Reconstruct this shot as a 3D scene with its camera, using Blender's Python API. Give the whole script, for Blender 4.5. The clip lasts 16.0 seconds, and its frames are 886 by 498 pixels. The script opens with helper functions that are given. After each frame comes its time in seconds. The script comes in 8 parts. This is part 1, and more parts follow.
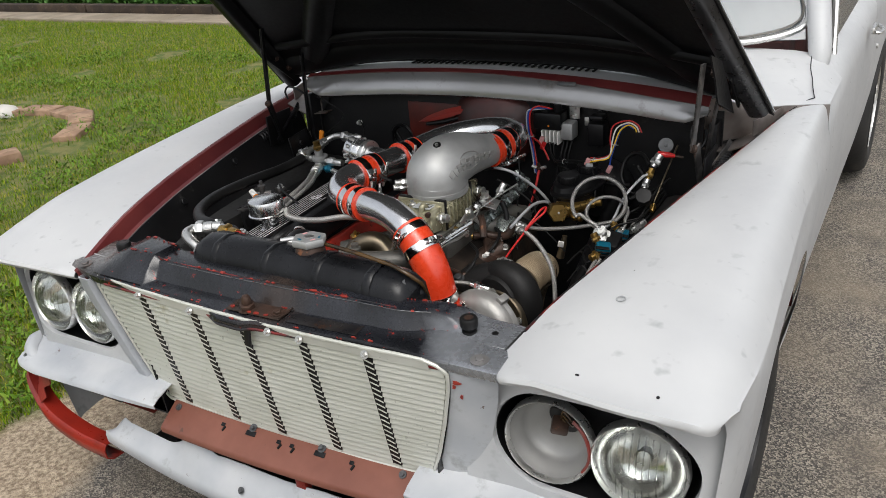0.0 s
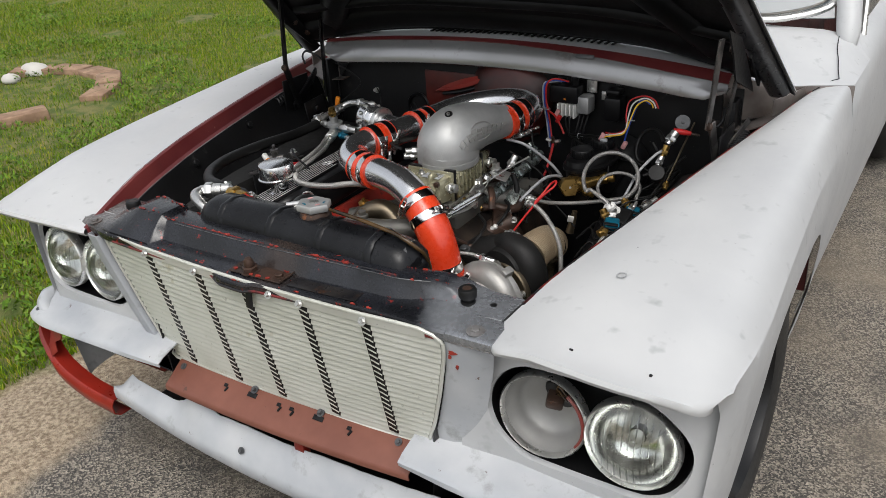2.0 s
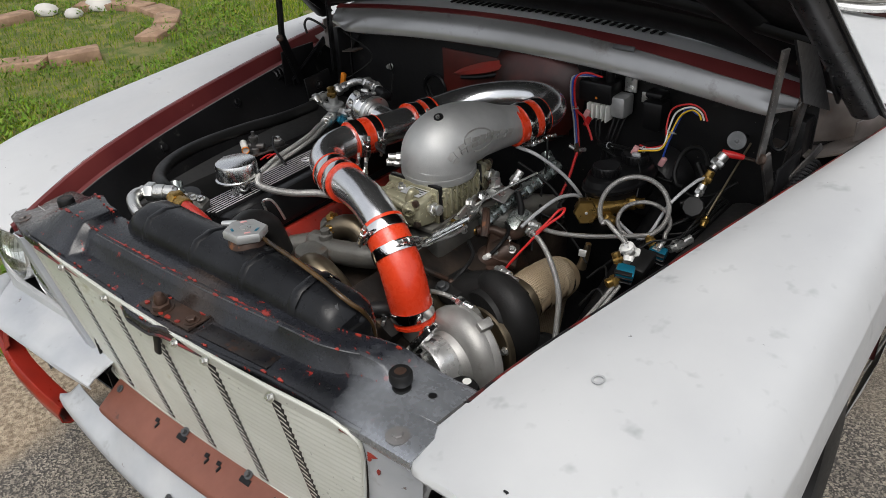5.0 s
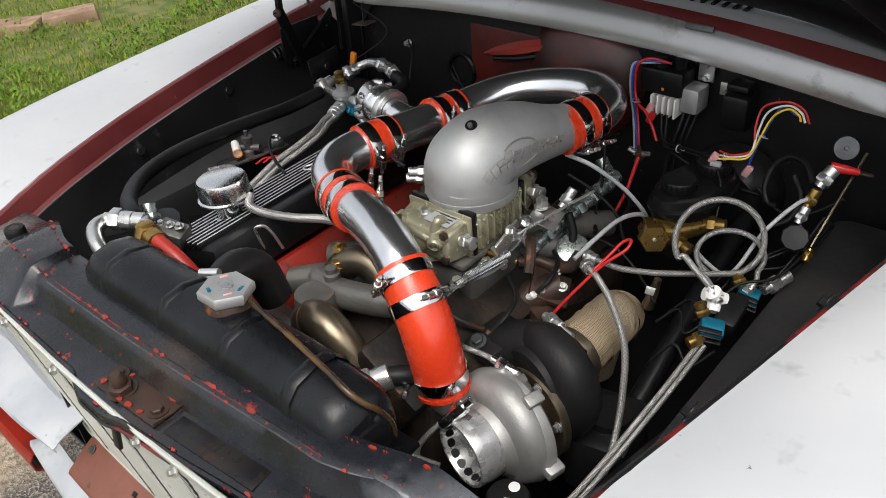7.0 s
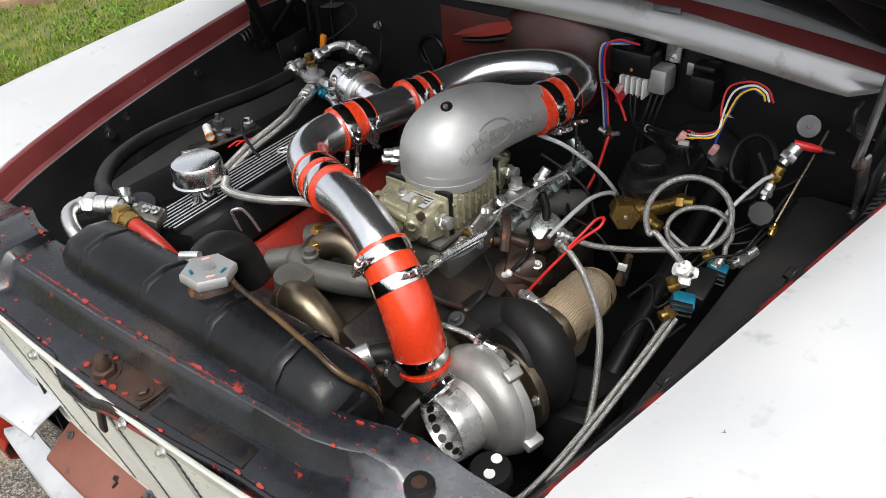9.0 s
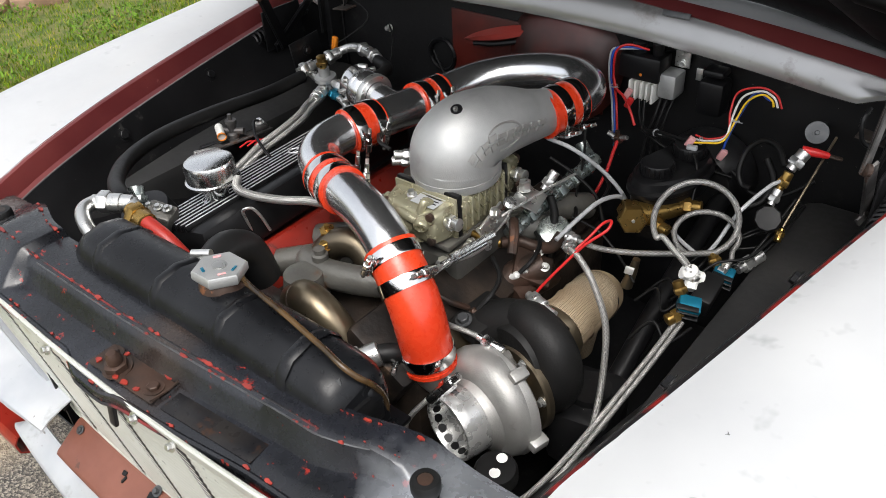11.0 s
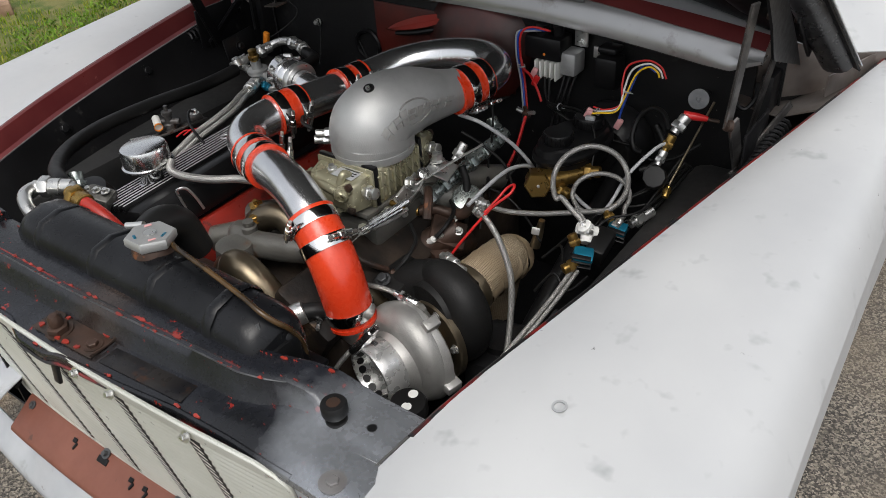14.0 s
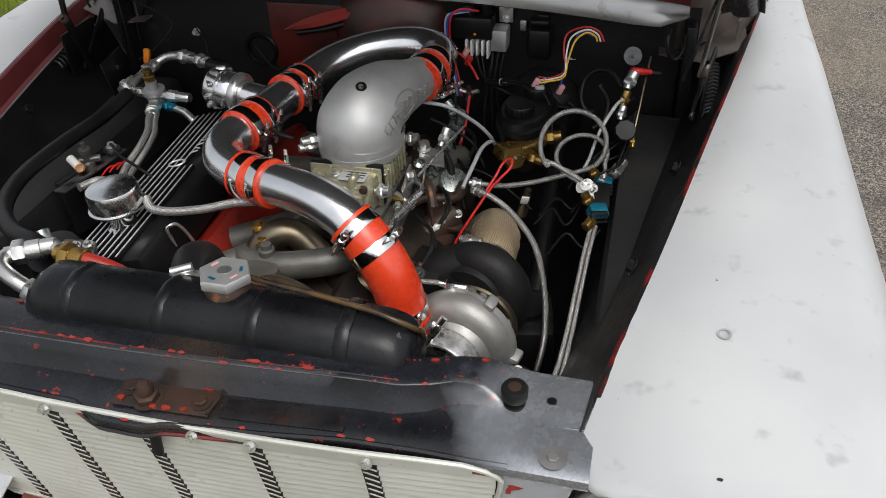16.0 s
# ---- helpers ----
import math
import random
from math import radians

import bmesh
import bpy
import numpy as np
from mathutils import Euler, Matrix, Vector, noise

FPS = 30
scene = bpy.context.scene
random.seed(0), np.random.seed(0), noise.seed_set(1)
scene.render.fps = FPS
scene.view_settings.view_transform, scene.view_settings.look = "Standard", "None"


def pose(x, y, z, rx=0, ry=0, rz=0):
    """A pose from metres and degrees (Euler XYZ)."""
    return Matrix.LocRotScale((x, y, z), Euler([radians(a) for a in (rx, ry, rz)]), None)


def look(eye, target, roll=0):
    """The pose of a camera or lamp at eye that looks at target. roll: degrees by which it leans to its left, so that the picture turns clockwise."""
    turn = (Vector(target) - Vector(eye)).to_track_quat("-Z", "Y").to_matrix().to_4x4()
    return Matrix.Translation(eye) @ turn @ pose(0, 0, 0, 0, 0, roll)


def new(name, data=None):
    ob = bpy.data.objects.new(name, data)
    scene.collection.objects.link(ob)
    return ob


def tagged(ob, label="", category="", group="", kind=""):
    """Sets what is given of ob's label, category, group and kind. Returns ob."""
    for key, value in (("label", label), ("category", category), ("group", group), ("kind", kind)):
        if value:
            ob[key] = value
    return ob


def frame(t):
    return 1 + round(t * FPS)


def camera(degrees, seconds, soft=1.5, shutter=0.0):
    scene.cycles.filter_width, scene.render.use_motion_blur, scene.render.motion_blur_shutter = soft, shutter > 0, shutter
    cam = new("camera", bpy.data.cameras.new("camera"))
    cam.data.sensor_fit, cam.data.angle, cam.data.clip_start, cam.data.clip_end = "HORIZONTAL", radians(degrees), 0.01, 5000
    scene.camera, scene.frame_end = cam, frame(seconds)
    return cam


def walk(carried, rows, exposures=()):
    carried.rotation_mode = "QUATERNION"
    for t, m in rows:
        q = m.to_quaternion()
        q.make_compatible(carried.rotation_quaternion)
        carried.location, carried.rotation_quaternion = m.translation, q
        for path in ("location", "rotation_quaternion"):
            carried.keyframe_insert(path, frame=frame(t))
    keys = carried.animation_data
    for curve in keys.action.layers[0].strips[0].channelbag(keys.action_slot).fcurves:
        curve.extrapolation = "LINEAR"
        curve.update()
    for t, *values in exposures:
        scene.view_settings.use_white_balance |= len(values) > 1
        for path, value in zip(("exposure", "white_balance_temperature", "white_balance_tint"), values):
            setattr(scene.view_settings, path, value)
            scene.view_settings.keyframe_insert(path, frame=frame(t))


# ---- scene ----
cam = camera(57.2, 16.0, soft=0.8)
PATH = [
    (0, (1.041, -1.016, 1.467), (0.071, 0.511, 0.614), -5.3),
    (0.5, (1.048, -1.01, 1.459), (0.058, 0.508, 0.614), -4.5),
    (1, (1.052, -1.005, 1.46), (0.065, 0.508, 0.602), -4.2),
    (1.5, (1.061, -0.998, 1.46), (0.046, 0.498, 0.604), -4.4),
    (2, (1.073, -0.99, 1.454), (0.061, 0.477, 0.547), -4.1),
    (2.5, (1.082, -0.976, 1.45), (0.034, 0.467, 0.545), -5.0),
    (3, (1.072, -0.942, 1.45), (0.078, 0.527, 0.526), -4.4),
    (3.5, (1.05, -0.858, 1.451), (0.039, 0.585, 0.505), -2.9),
    (3.7, (1.045, -0.82, 1.45), (0.009, 0.601, 0.497), -2.7),
    (5.8, (1.019, -0.444, 1.428), (-0.206, 0.726, 0.365), -5.2),
    (6, (1.011, -0.417, 1.422), (-0.234, 0.723, 0.349), -5.7),
    (6.5, (0.912, -0.357, 1.416), (-0.331, 0.776, 0.334), -5.7),
    (7, (0.799, -0.337, 1.413), (-0.339, 0.863, 0.289), -4.8),
    (7.5, (0.773, -0.35, 1.419), (-0.253, 0.9, 0.243), -2.9),
    (8, (0.792, -0.359, 1.425), (-0.244, 0.884, 0.249), -3.7),
    (8.5, (0.797, -0.362, 1.428), (-0.262, 0.873, 0.265), -3.9),
    (8.7, (0.795, -0.363, 1.421), (-0.26, 0.875, 0.257), -3.9),
    (11, (0.801, -0.372, 1.425), (-0.272, 0.857, 0.268), -3.6),
    (11.5, (0.815, -0.381, 1.428), (-0.268, 0.842, 0.274), -3.5),
    (12, (0.838, -0.392, 1.43), (-0.26, 0.824, 0.282), -3.3),
    (12.5, (0.886, -0.405, 1.428), (-0.24, 0.801, 0.298), -3.5),
    (13, (0.952, -0.412, 1.418), (-0.221, 0.757, 0.296), -4.3),
    (13.5, (0.987, -0.399, 1.429), (-0.186, 0.759, 0.296), -5.9),
    (14, (0.943, -0.426, 1.435), (-0.069, 0.857, 0.283), -4.4),
    (14.5, (0.769, -0.495, 1.441), (0.045, 0.925, 0.232), -3.0),
    (15, (0.629, -0.564, 1.435), (0.127, 0.927, 0.2), -1.8),
    (15.5, (0.554, -0.589, 1.457), (0.165, 0.959, 0.251), 0.4),
    (16, (0.533, -0.639, 1.466), (0.107, 0.898, 0.26), -2.7),
]
walk(cam, [(t, look(eye, target, roll)) for t, eye, target, roll in PATH],
     exposures=[(0.0, -0.14), (1.5, -0.18), (3.7, -0.16), (6.0, -0.26), (6.5, -0.16), (7.0, 0.10), (7.5, 0.24), (8.7, 0.36), (11.0, 0.36), (12.5, 0.26), (13.5, -0.1), (14.5, -0.22), (15.5, -0.2), (16.0, -0.2)])

# ---- daylight: bright overcast sky with a soft sun high in front of the car ----
world = bpy.data.worlds.new("overcast_sky")
scene.world = world
world.use_nodes = True
wn, wl = world.node_tree.nodes, world.node_tree.links
sky = wn.new("ShaderNodeTexSky")
sky.sky_type, sky.sun_disc = "NISHITA", False
sky.sun_elevation, sky.sun_rotation = radians(62), radians(147)
sky.air_density, sky.dust_density = 1.0, 5.0
grey = wn.new("ShaderNodeHueSaturation")
grey.inputs["Saturation"].default_value = 0.25
wl.new(sky.outputs[0], grey.inputs["Color"])
wl.new(grey.outputs[0], wn["Background"].inputs["Color"])
wn["Background"].inputs["Strength"].default_value = 0.23
sun = new("sun", bpy.data.lights.new("sun", "SUN"))
sun.data.energy, sun.data.angle, sun.data.color = 0.7, radians(40), (1.0, 0.97, 0.92)
sun.matrix_world = look((0.9, -1.4, 3.2), (0, 0, 0))
scene.view_settings.exposure = 0.0


# ---- materials ----
def rgb(c):
    return (*c, 1.0) if len(c) == 3 else c


def mat(name, c, c2=None, rough=0.5, metal=0.0, scale=7.0, fine=90.0, bump=0.08, rvar=0.12, mix=(0.4, 0.65), coat=0.0, spots=None, spot_at=0.68, spot_scale=16.0, spot_soft=0.03, specks=None, speck_at=0.70, speck_scale=60.0, spec=0.5, spot_detail=6):
    """A surface with broad and fine variation; spots: a second colour that shows in small islands (chips, rust, stains)."""
    m = bpy.data.materials.new(name)
    m.use_nodes = True
    n, l = m.node_tree.nodes, m.node_tree.links
    b = n["Principled BSDF"]
    co = n.new("ShaderNodeTexCoord")
    big = n.new("ShaderNodeTexNoise")
    big.inputs["Scale"].default_value, big.inputs["Detail"].default_value = scale, 5
    l.new(co.outputs["Object"], big.inputs["Vector"])
    ramp = n.new("ShaderNodeMapRange")
    ramp.inputs["From Min"].default_value, ramp.inputs["From Max"].default_value = mix
    l.new(big.outputs["Fac"], ramp.inputs["Value"])
    blend = n.new("ShaderNodeMix")
    blend.data_type = "RGBA"
    blend.inputs["A"].default_value, blend.inputs["B"].default_value = rgb(c), rgb(c2 or c)
    l.new(ramp.outputs["Result"], blend.inputs["Factor"])
    out = blend.outputs["Result"]
    small = n.new("ShaderNodeTexNoise")
    small.inputs["Scale"].default_value, small.inputs["Detail"].default_value = fine, 4
    l.new(co.outputs["Object"], small.inputs["Vector"])
    for tint, at, size, soft in ((spots, spot_at, spot_scale, spot_soft), (specks, speck_at, speck_scale, 0.02)):
        if not tint:
            continue
        isle = n.new("ShaderNodeTexNoise")
        isle.inputs["Scale"].default_value, isle.inputs["Detail"].default_value = size, spot_detail if tint == spots else 6
        isle.inputs["Roughness"].default_value = 0.65
        l.new(co.outputs["Object"], isle.inputs["Vector"])
        cut = n.new("ShaderNodeMapRange")
        cut.inputs["From Min"].default_value, cut.inputs["From Max"].default_value = at, at + soft
        l.new(isle.outputs["Fac"], cut.inputs["Value"])
        over = n.new("ShaderNodeMix")
        over.data_type = "RGBA"
        over.inputs["B"].default_value = rgb(tint)
        l.new(cut.outputs["Result"], over.inputs["Factor"])
        l.new(out, over.inputs["A"])
        out = over.outputs["Result"]
    l.new(out, b.inputs["Base Color"])
    rr = n.new("ShaderNodeMapRange")
    rr.inputs["To Min"].default_value, rr.inputs["To Max"].default_value = max(0.02, rough - rvar), min(1, rough + rvar)
    l.new(small.outputs["Fac"], rr.inputs["Value"])
    l.new(rr.outputs["Result"], b.inputs["Roughness"])
    b.inputs["Metallic"].default_value, b.inputs["Coat Weight"].default_value, b.inputs["Specular IOR Level"].default_value = metal, coat, spec
    if bump:
        bu = n.new("ShaderNodeBump")
        bu.inputs["Strength"].default_value, bu.inputs["Distance"].default_value = bump, 0.002
        l.new(small.outputs["Fac"], bu.inputs["Height"])
        l.new(bu.outputs["Normal"], b.inputs["Normal"])
    return m


def woven(name, c, c2, rough, metal, along, around, bump=0.5, cross=True, deep=0.5):
    """Braid or wrap: two crossed sets of strands over the lengthwise and roundabout coordinates of a tube."""
    m = mat(name, c, c2, rough, metal, bump=0)
    n, l = m.node_tree.nodes, m.node_tree.links
    b = n["Principled BSDF"]
    uv = n.new("ShaderNodeUVMap")
    uv.uv_map = "tube"
    last = None
    for sign in ((1, -1) if cross else (1,)):
        sep = n.new("ShaderNodeVectorMath")
        sep.operation = "DOT_PRODUCT"
        sep.inputs[1].default_value = (along, sign * around, 0)
        l.new(uv.outputs["UV"], sep.inputs[0])
        s = n.new("ShaderNodeMath")
        s.operation = "SINE"
        l.new(sep.outputs["Value"], s.inputs[0])
        if last:
            mx = n.new("ShaderNodeMath")
            mx.operation = "MAXIMUM"
            l.new(last.outputs[0], mx.inputs[0])
            l.new(s.outputs[0], mx.inputs[1])
            s = mx
        last = s
    gap = n.new("ShaderNodeMapRange")
    gap.inputs["From Min"].default_value, gap.inputs["From Max"].default_value = -0.3, 0.7
    l.new(last.outputs[0], gap.inputs["Value"])
    strand = n.new("ShaderNodeMix")
    strand.data_type = "RGBA"
    strand.inputs["A"].default_value = rgb(tuple(deep * v for v in c))
    l.new(gap.outputs["Result"], strand.inputs["Factor"])
    l.new(b.inputs["Base Color"].links[0].from_socket, strand.inputs["B"])
    l.new(strand.outputs["Result"], b.inputs["Base Color"])
    bu = n.new("ShaderNodeBump")
    bu.inputs["Strength"].default_value, bu.inputs["Distance"].default_value = bump, 0.0012
    l.new(last.outputs[0], bu.inputs["Height"])
    l.new(bu.outputs["Normal"], b.inputs["Normal"])
    return m


M = {
    "primer": mat("grey_white_primer", (0.43, 0.44, 0.45), (0.51, 0.518, 0.52), 0.44, scale=3.2, fine=60, bump=0.035, mix=(0.34, 0.66), spots=(0.345, 0.355, 0.36), spot_at=0.625, spot_scale=24, spot_soft=0.15, spot_detail=2.5, specks=(0.08, 0.08, 0.08), speck_at=0.71, speck_scale=42),
    "maroon": mat("maroon_paint", (0.10, 0.016, 0.017), (0.15, 0.030, 0.028), 0.34, scale=6, bump=0.04, spots=(0.24, 0.12, 0.10), spot_at=0.68),
    "black": mat("satin_black_paint", (0.006, 0.006, 0.0065), (0.014, 0.014, 0.015), 0.34, scale=6, bump=0.16, spots=(0.05, 0.048, 0.045), spot_at=0.62, spot_scale=22, spot_soft=0.12, specks=(0.3, 0.29, 0.27), speck_at=0.71, speck_scale=110, spec=0.32),
    "firewall": mat("dull_black_firewall", (0.007, 0.007, 0.0075), (0.015, 0.015, 0.016), 0.45, scale=5, bump=0.2, spots=(0.045, 0.042, 0.04), spot_at=0.62, spot_scale=12, spot_soft=0.14, specks=(0.22, 0.20, 0.18), speck_at=0.70, speck_scale=110, spec=0.4),
    "chipped": mat("black_paint_chipped_to_red", (0.0055, 0.006, 0.0075), (0.018, 0.0195, 0.025), 0.27, scale=7, bump=0.12, spots=(0.24, 0.020, 0.014), spot_at=0.645, spot_scale=38, spot_soft=0.015, mix=(0.44, 0.70), coat=0.10, specks=(0.13, 0.135, 0.14), speck_at=0.70, speck_scale=70),
    "baremetal": mat("sanded_bare_steel", (0.13, 0.12, 0.115), (0.27, 0.265, 0.265), 0.40, 0.35, scale=7, bump=0.08, spots=(0.17, 0.075, 0.04), spot_at=0.60, spot_scale=12, spot_soft=0.12),
    "cowlgrey": mat("grey_cowl_primer", (0.31, 0.308, 0.305), (0.42, 0.42, 0.425), 0.23, 0.65, scale=3.0, bump=0.03, rvar=0.02, mix=(0.36, 0.64), spots=(0.15, 0.12, 0.105), spot_at=0.60, spot_scale=14, spot_soft=0.2),
    "hoodblack": mat("black_hood_underside", (0.0035, 0.0035, 0.0038), (0.0075, 0.0075, 0.008), 0.42, scale=4, bump=0.10, spec=0.16),
    "hoodgrey": mat("mottled_black_hood_edge", (0.012, 0.012, 0.013), (0.075, 0.075, 0.08), 0.30, scale=7, bump=0.06, mix=(0.45, 0.75)),
    "red": mat("red_enamel", (0.26, 0.018, 0.010), (0.16, 0.014, 0.009), 0.32, scale=10, bump=0.05, spots=(0.09, 0.012, 0.009), spot_at=0.64),
    "redfirewall": mat("old_red_firewall_paint", (0.085, 0.012, 0.008), (0.018, 0.007, 0.006), 0.38, scale=7, bump=0.1, mix=(0.40, 0.64), spots=(0.16, 0.10, 0.08), spot_at=0.70),
    "brownpan": mat("brown_red_primer", (0.155, 0.055, 0.036), (0.20, 0.075, 0.05), 0.5, scale=9, bump=0.08, spots=(0.09, 0.04, 0.03), spot_at=0.66),
    "grille": mat("anodised_grille", (0.50, 0.51, 0.455), (0.60, 0.61, 0.56), 0.32, 0.2, scale=6, bump=0.02, spots=(0.40, 0.38, 0.28), spot_at=0.64, spot_scale=8, spot_soft=0.08),
    "chrome": mat("polished_aluminium", (0.74, 0.75, 0.76), (0.86, 0.86, 0.87), 0.20, 0.97, scale=14, fine=40, bump=0, rvar=0.02),
    "steel": mat("zinc_steel", (0.62, 0.62, 0.60), (0.72, 0.72, 0.70), 0.30, 0.9, bump=0.04),
    "cast": mat("cast_aluminium", (0.36, 0.365, 0.36), (0.47, 0.475, 0.47), 0.50, 0.6, scale=12, fine=520, bump=0.15, spots=(0.29, 0.29, 0.285), spot_at=0.6, spot_scale=18, spot_soft=0.2),
    "turbocast": mat("turbo_cast_aluminium", (0.33, 0.325, 0.31), (0.48, 0.475, 0.46), 0.46, 0.6, scale=16, fine=420, bump=0.22, spots=(0.22, 0.215, 0.20), spot_at=0.62, spot_scale=24, spot_soft=0.15),
    "manifold": mat("dull_grey_cast_iron", (0.085, 0.083, 0.075), (0.16, 0.155, 0.14), 0.42, 0.4, scale=12, fine=200, bump=0.25, spots=(0.13, 0.075, 0.04), spot_at=0.62, spot_soft=0.1),
    "galv": mat("dull_galvanised_steel", (0.07, 0.073, 0.076), (0.12, 0.124, 0.128), 0.42, 0.5, scale=30, bump=0.1),
    "redpaint": mat("old_red_paint", (0.30, 0.030, 0.018), (0.15, 0.016, 0.012), 0.4, scale=40, bump=0.1),
    "wellmetal": mat("rust_stained_bare_metal", (0.10, 0.080, 0.068), (0.27, 0.245, 0.23), 0.34, 0.4, scale=6, bump=0.1, spots=(0.20, 0.075, 0.032), spot_at=0.57, spot_scale=10, spot_soft=0.15),
    "smudge": mat("grey_smudge", (0.34, 0.35, 0.355), (0.39, 0.40, 0.405), 0.5, bump=0),
    "adapter": mat("greenish_plated_steel", (0.24, 0.275, 0.265), (0.36, 0.39, 0.375), 0.28, 0.85, scale=30, bump=0.05),
    "band": mat("polished_clamp_band", (0.72, 0.72, 0.71), (0.78, 0.78, 0.77), 0.13, 1.0, scale=9, bump=0.01, rvar=0.05),
    "hingebar": mat("worn_grey_hinge_steel", (0.045, 0.043, 0.042), (0.15, 0.145, 0.14), 0.36, 0.5, scale=22, bump=0.12, spots=(0.085, 0.036, 0.018), spot_at=0.56, spot_scale=22, spot_soft=0.10),
    "redfaded": mat("faded_red_paint", (0.26, 0.030, 0.022), (0.20, 0.05, 0.04), 0.42, scale=14, bump=0.1, spots=(0.10, 0.02, 0.016), spot_at=0.62, spot_scale=22, spot_soft=0.08),
    "carb": mat("dichromate_zinc_carburettor", (0.33, 0.31, 0.205), (0.43, 0.41, 0.29), 0.25, 0.5, scale=16, fine=60, bump=0.02, spots=(0.16, 0.13, 0.07), spot_at=0.66, spot_soft=0.1),
    "greasy": mat("greasy_dark_iron", (0.012, 0.010, 0.009), (0.045, 0.033, 0.025), 0.5, 0.2, scale=16, bump=0.5, spots=(0.11, 0.070, 0.042), spot_at=0.63, spot_scale=20, spot_soft=0.08, spec=0.22),
    "zinc": mat("bright_zinc_plate", (0.74, 0.75, 0.75), (0.80, 0.80, 0.79), 0.24, 1.0, scale=9, bump=0.02),
    "machined": mat("machined_aluminium", (0.56, 0.56, 0.55), (0.68, 0.68, 0.67), 0.28, 0.65, bump=0.03),
    "finedge": mat("machined_fin_edge", (0.62, 0.62, 0.62), (0.72, 0.72, 0.72), 0.3, 0.5, bump=0.02),
    "tongue": mat("rust_dusted_sheet", (0.007, 0.007, 0.0085), (0.020, 0.018, 0.017), 0.30, scale=18, bump=0.25, mix=(0.4, 0.6), spots=(0.045, 0.021, 0.011), spot_at=0.58, spot_scale=34, spot_soft=0.08, spec=0.25),
    # real scuffs over a base darkened for the shade on forward-facing panels
    "dirtyshadeprimer": mat("scuffed_shade_grey_primer", (0.34, 0.36, 0.39), (0.47, 0.485, 0.50), 0.42, scale=6, fine=60, bump=0.05, mix=(0.34, 0.66), spots=(0.21, 0.21, 0.205), spot_at=0.58, spot_scale=16, spot_soft=0.22, spot_detail=5, specks=(0.10, 0.06, 0.045), speck_at=0.68, speck_scale=36),
    "wornedge": mat("edge_worn_to_red", (0.16, 0.012, 0.010), (0.012, 0.011, 0.012), 0.36, scale=11, bump=0.1, mix=(0.47, 0.54)),
    "silicone": mat("orange_red_silicone", (0.62, 0.042, 0.012), (0.68, 0.055, 0.016), 0.28, scale=8, bump=0.03, coat=0.3),
    "rubber": mat("black_rubber", (0.006, 0.006, 0.006), (0.012, 0.012, 0.012), 0.45, bump=0.06, spec=0.25),
    "plastic": mat("black_plastic", (0.005, 0.005, 0.0055), (0.009, 0.009, 0.0095), 0.36, bump=0.04, spec=0.25),
    "radpaint": mat("black_radiator_paint", (0.004, 0.0042, 0.005), (0.009, 0.0095, 0.011), 0.30, scale=11, bump=0.2, spots=(0.22, 0.22, 0.21), spot_at=0.715, spot_scale=30, coat=0.04, specks=(0.25, 0.25, 0.24), speck_at=0.735, speck_scale=60, spec=0.27),
    "turbine": mat("sooty_black_housing", (0.008, 0.008, 0.008), (0.016, 0.0155, 0.015), 0.5, scale=14, fine=220, bump=0.25, spec=0.22),
    "brass": mat("brass", (0.38, 0.24, 0.07), (0.28, 0.175, 0.055), 0.3, 0.9, bump=0.06),
    "bronzepipe": mat("heat_tinted_steel_pipe", (0.26, 0.21, 0.14), (0.15, 0.125, 0.09), 0.34, 0.9, scale=12, bump=0.06),
    "rust": mat("rusty_iron", (0.062, 0.036, 0.026), (0.032, 0.025, 0.021), 0.42, 0.3, scale=24, bump=0.3, spots=(0.17, 0.070, 0.034), spot_at=0.62, spot_scale=30, spec=0.3),
    "blue": mat("blue_anodised", (0.01, 0.16, 0.26), (0.015, 0.22, 0.33), 0.3, 0.6, bump=0.03),
    "white": mat("white_plastic", (0.72, 0.72, 0.69), (0.78, 0.78, 0.75), 0.4, bump=0.02),
    "orangeplastic": mat("orange_plastic", (0.75, 0.25, 0.02), (0.68, 0.2, 0.02), 0.35, bump=0.02),
    "redhose": mat("red_rubber_hose", (0.40, 0.03, 0.02), (0.33, 0.025, 0.018), 0.4, bump=0.05),
    "redwire": mat("red_wire", (0.55, 0.02, 0.02), None, 0.35, bump=0),
    "yellowwire": mat("yellow_wire", (0.80, 0.50, 0.02), None, 0.35, bump=0),
    "bluewire": mat("blue_wire", (0.02, 0.07, 0.40), None, 0.35, bump=0),
    "greywire": mat("grey_plastic_line", (0.35, 0.36, 0.37), (0.42, 0.43, 0.44), 0.35, bump=0.02),
    "tanhose": mat("amber_overflow_hose", (0.085, 0.048, 0.018), (0.018, 0.013, 0.009), 0.22, scale=20, bump=0.03),
    "pinkplug": mat("pink_connector", (0.70, 0.36, 0.36), None, 0.35, bump=0),
    "bucket": mat("grey_lamp_bucket", (0.26, 0.26, 0.25), (0.38, 0.375, 0.365), 0.42, 0.3, bump=0.05, spots=(0.2, 0.1, 0.08), spot_at=0.7),
    "reflector": mat("silvered_reflector", (0.90, 0.90, 0.88), None, 0.16, 1.0, bump=0),
    "tyre": mat("tyre_rubber", (0.014, 0.014, 0.014), (0.025, 0.024, 0.023), 0.6, bump=0.2),
    "interior": mat("dim_red_interior", (0.06, 0.014, 0.012), (0.035, 0.012, 0.010), 0.6, bump=0.1),
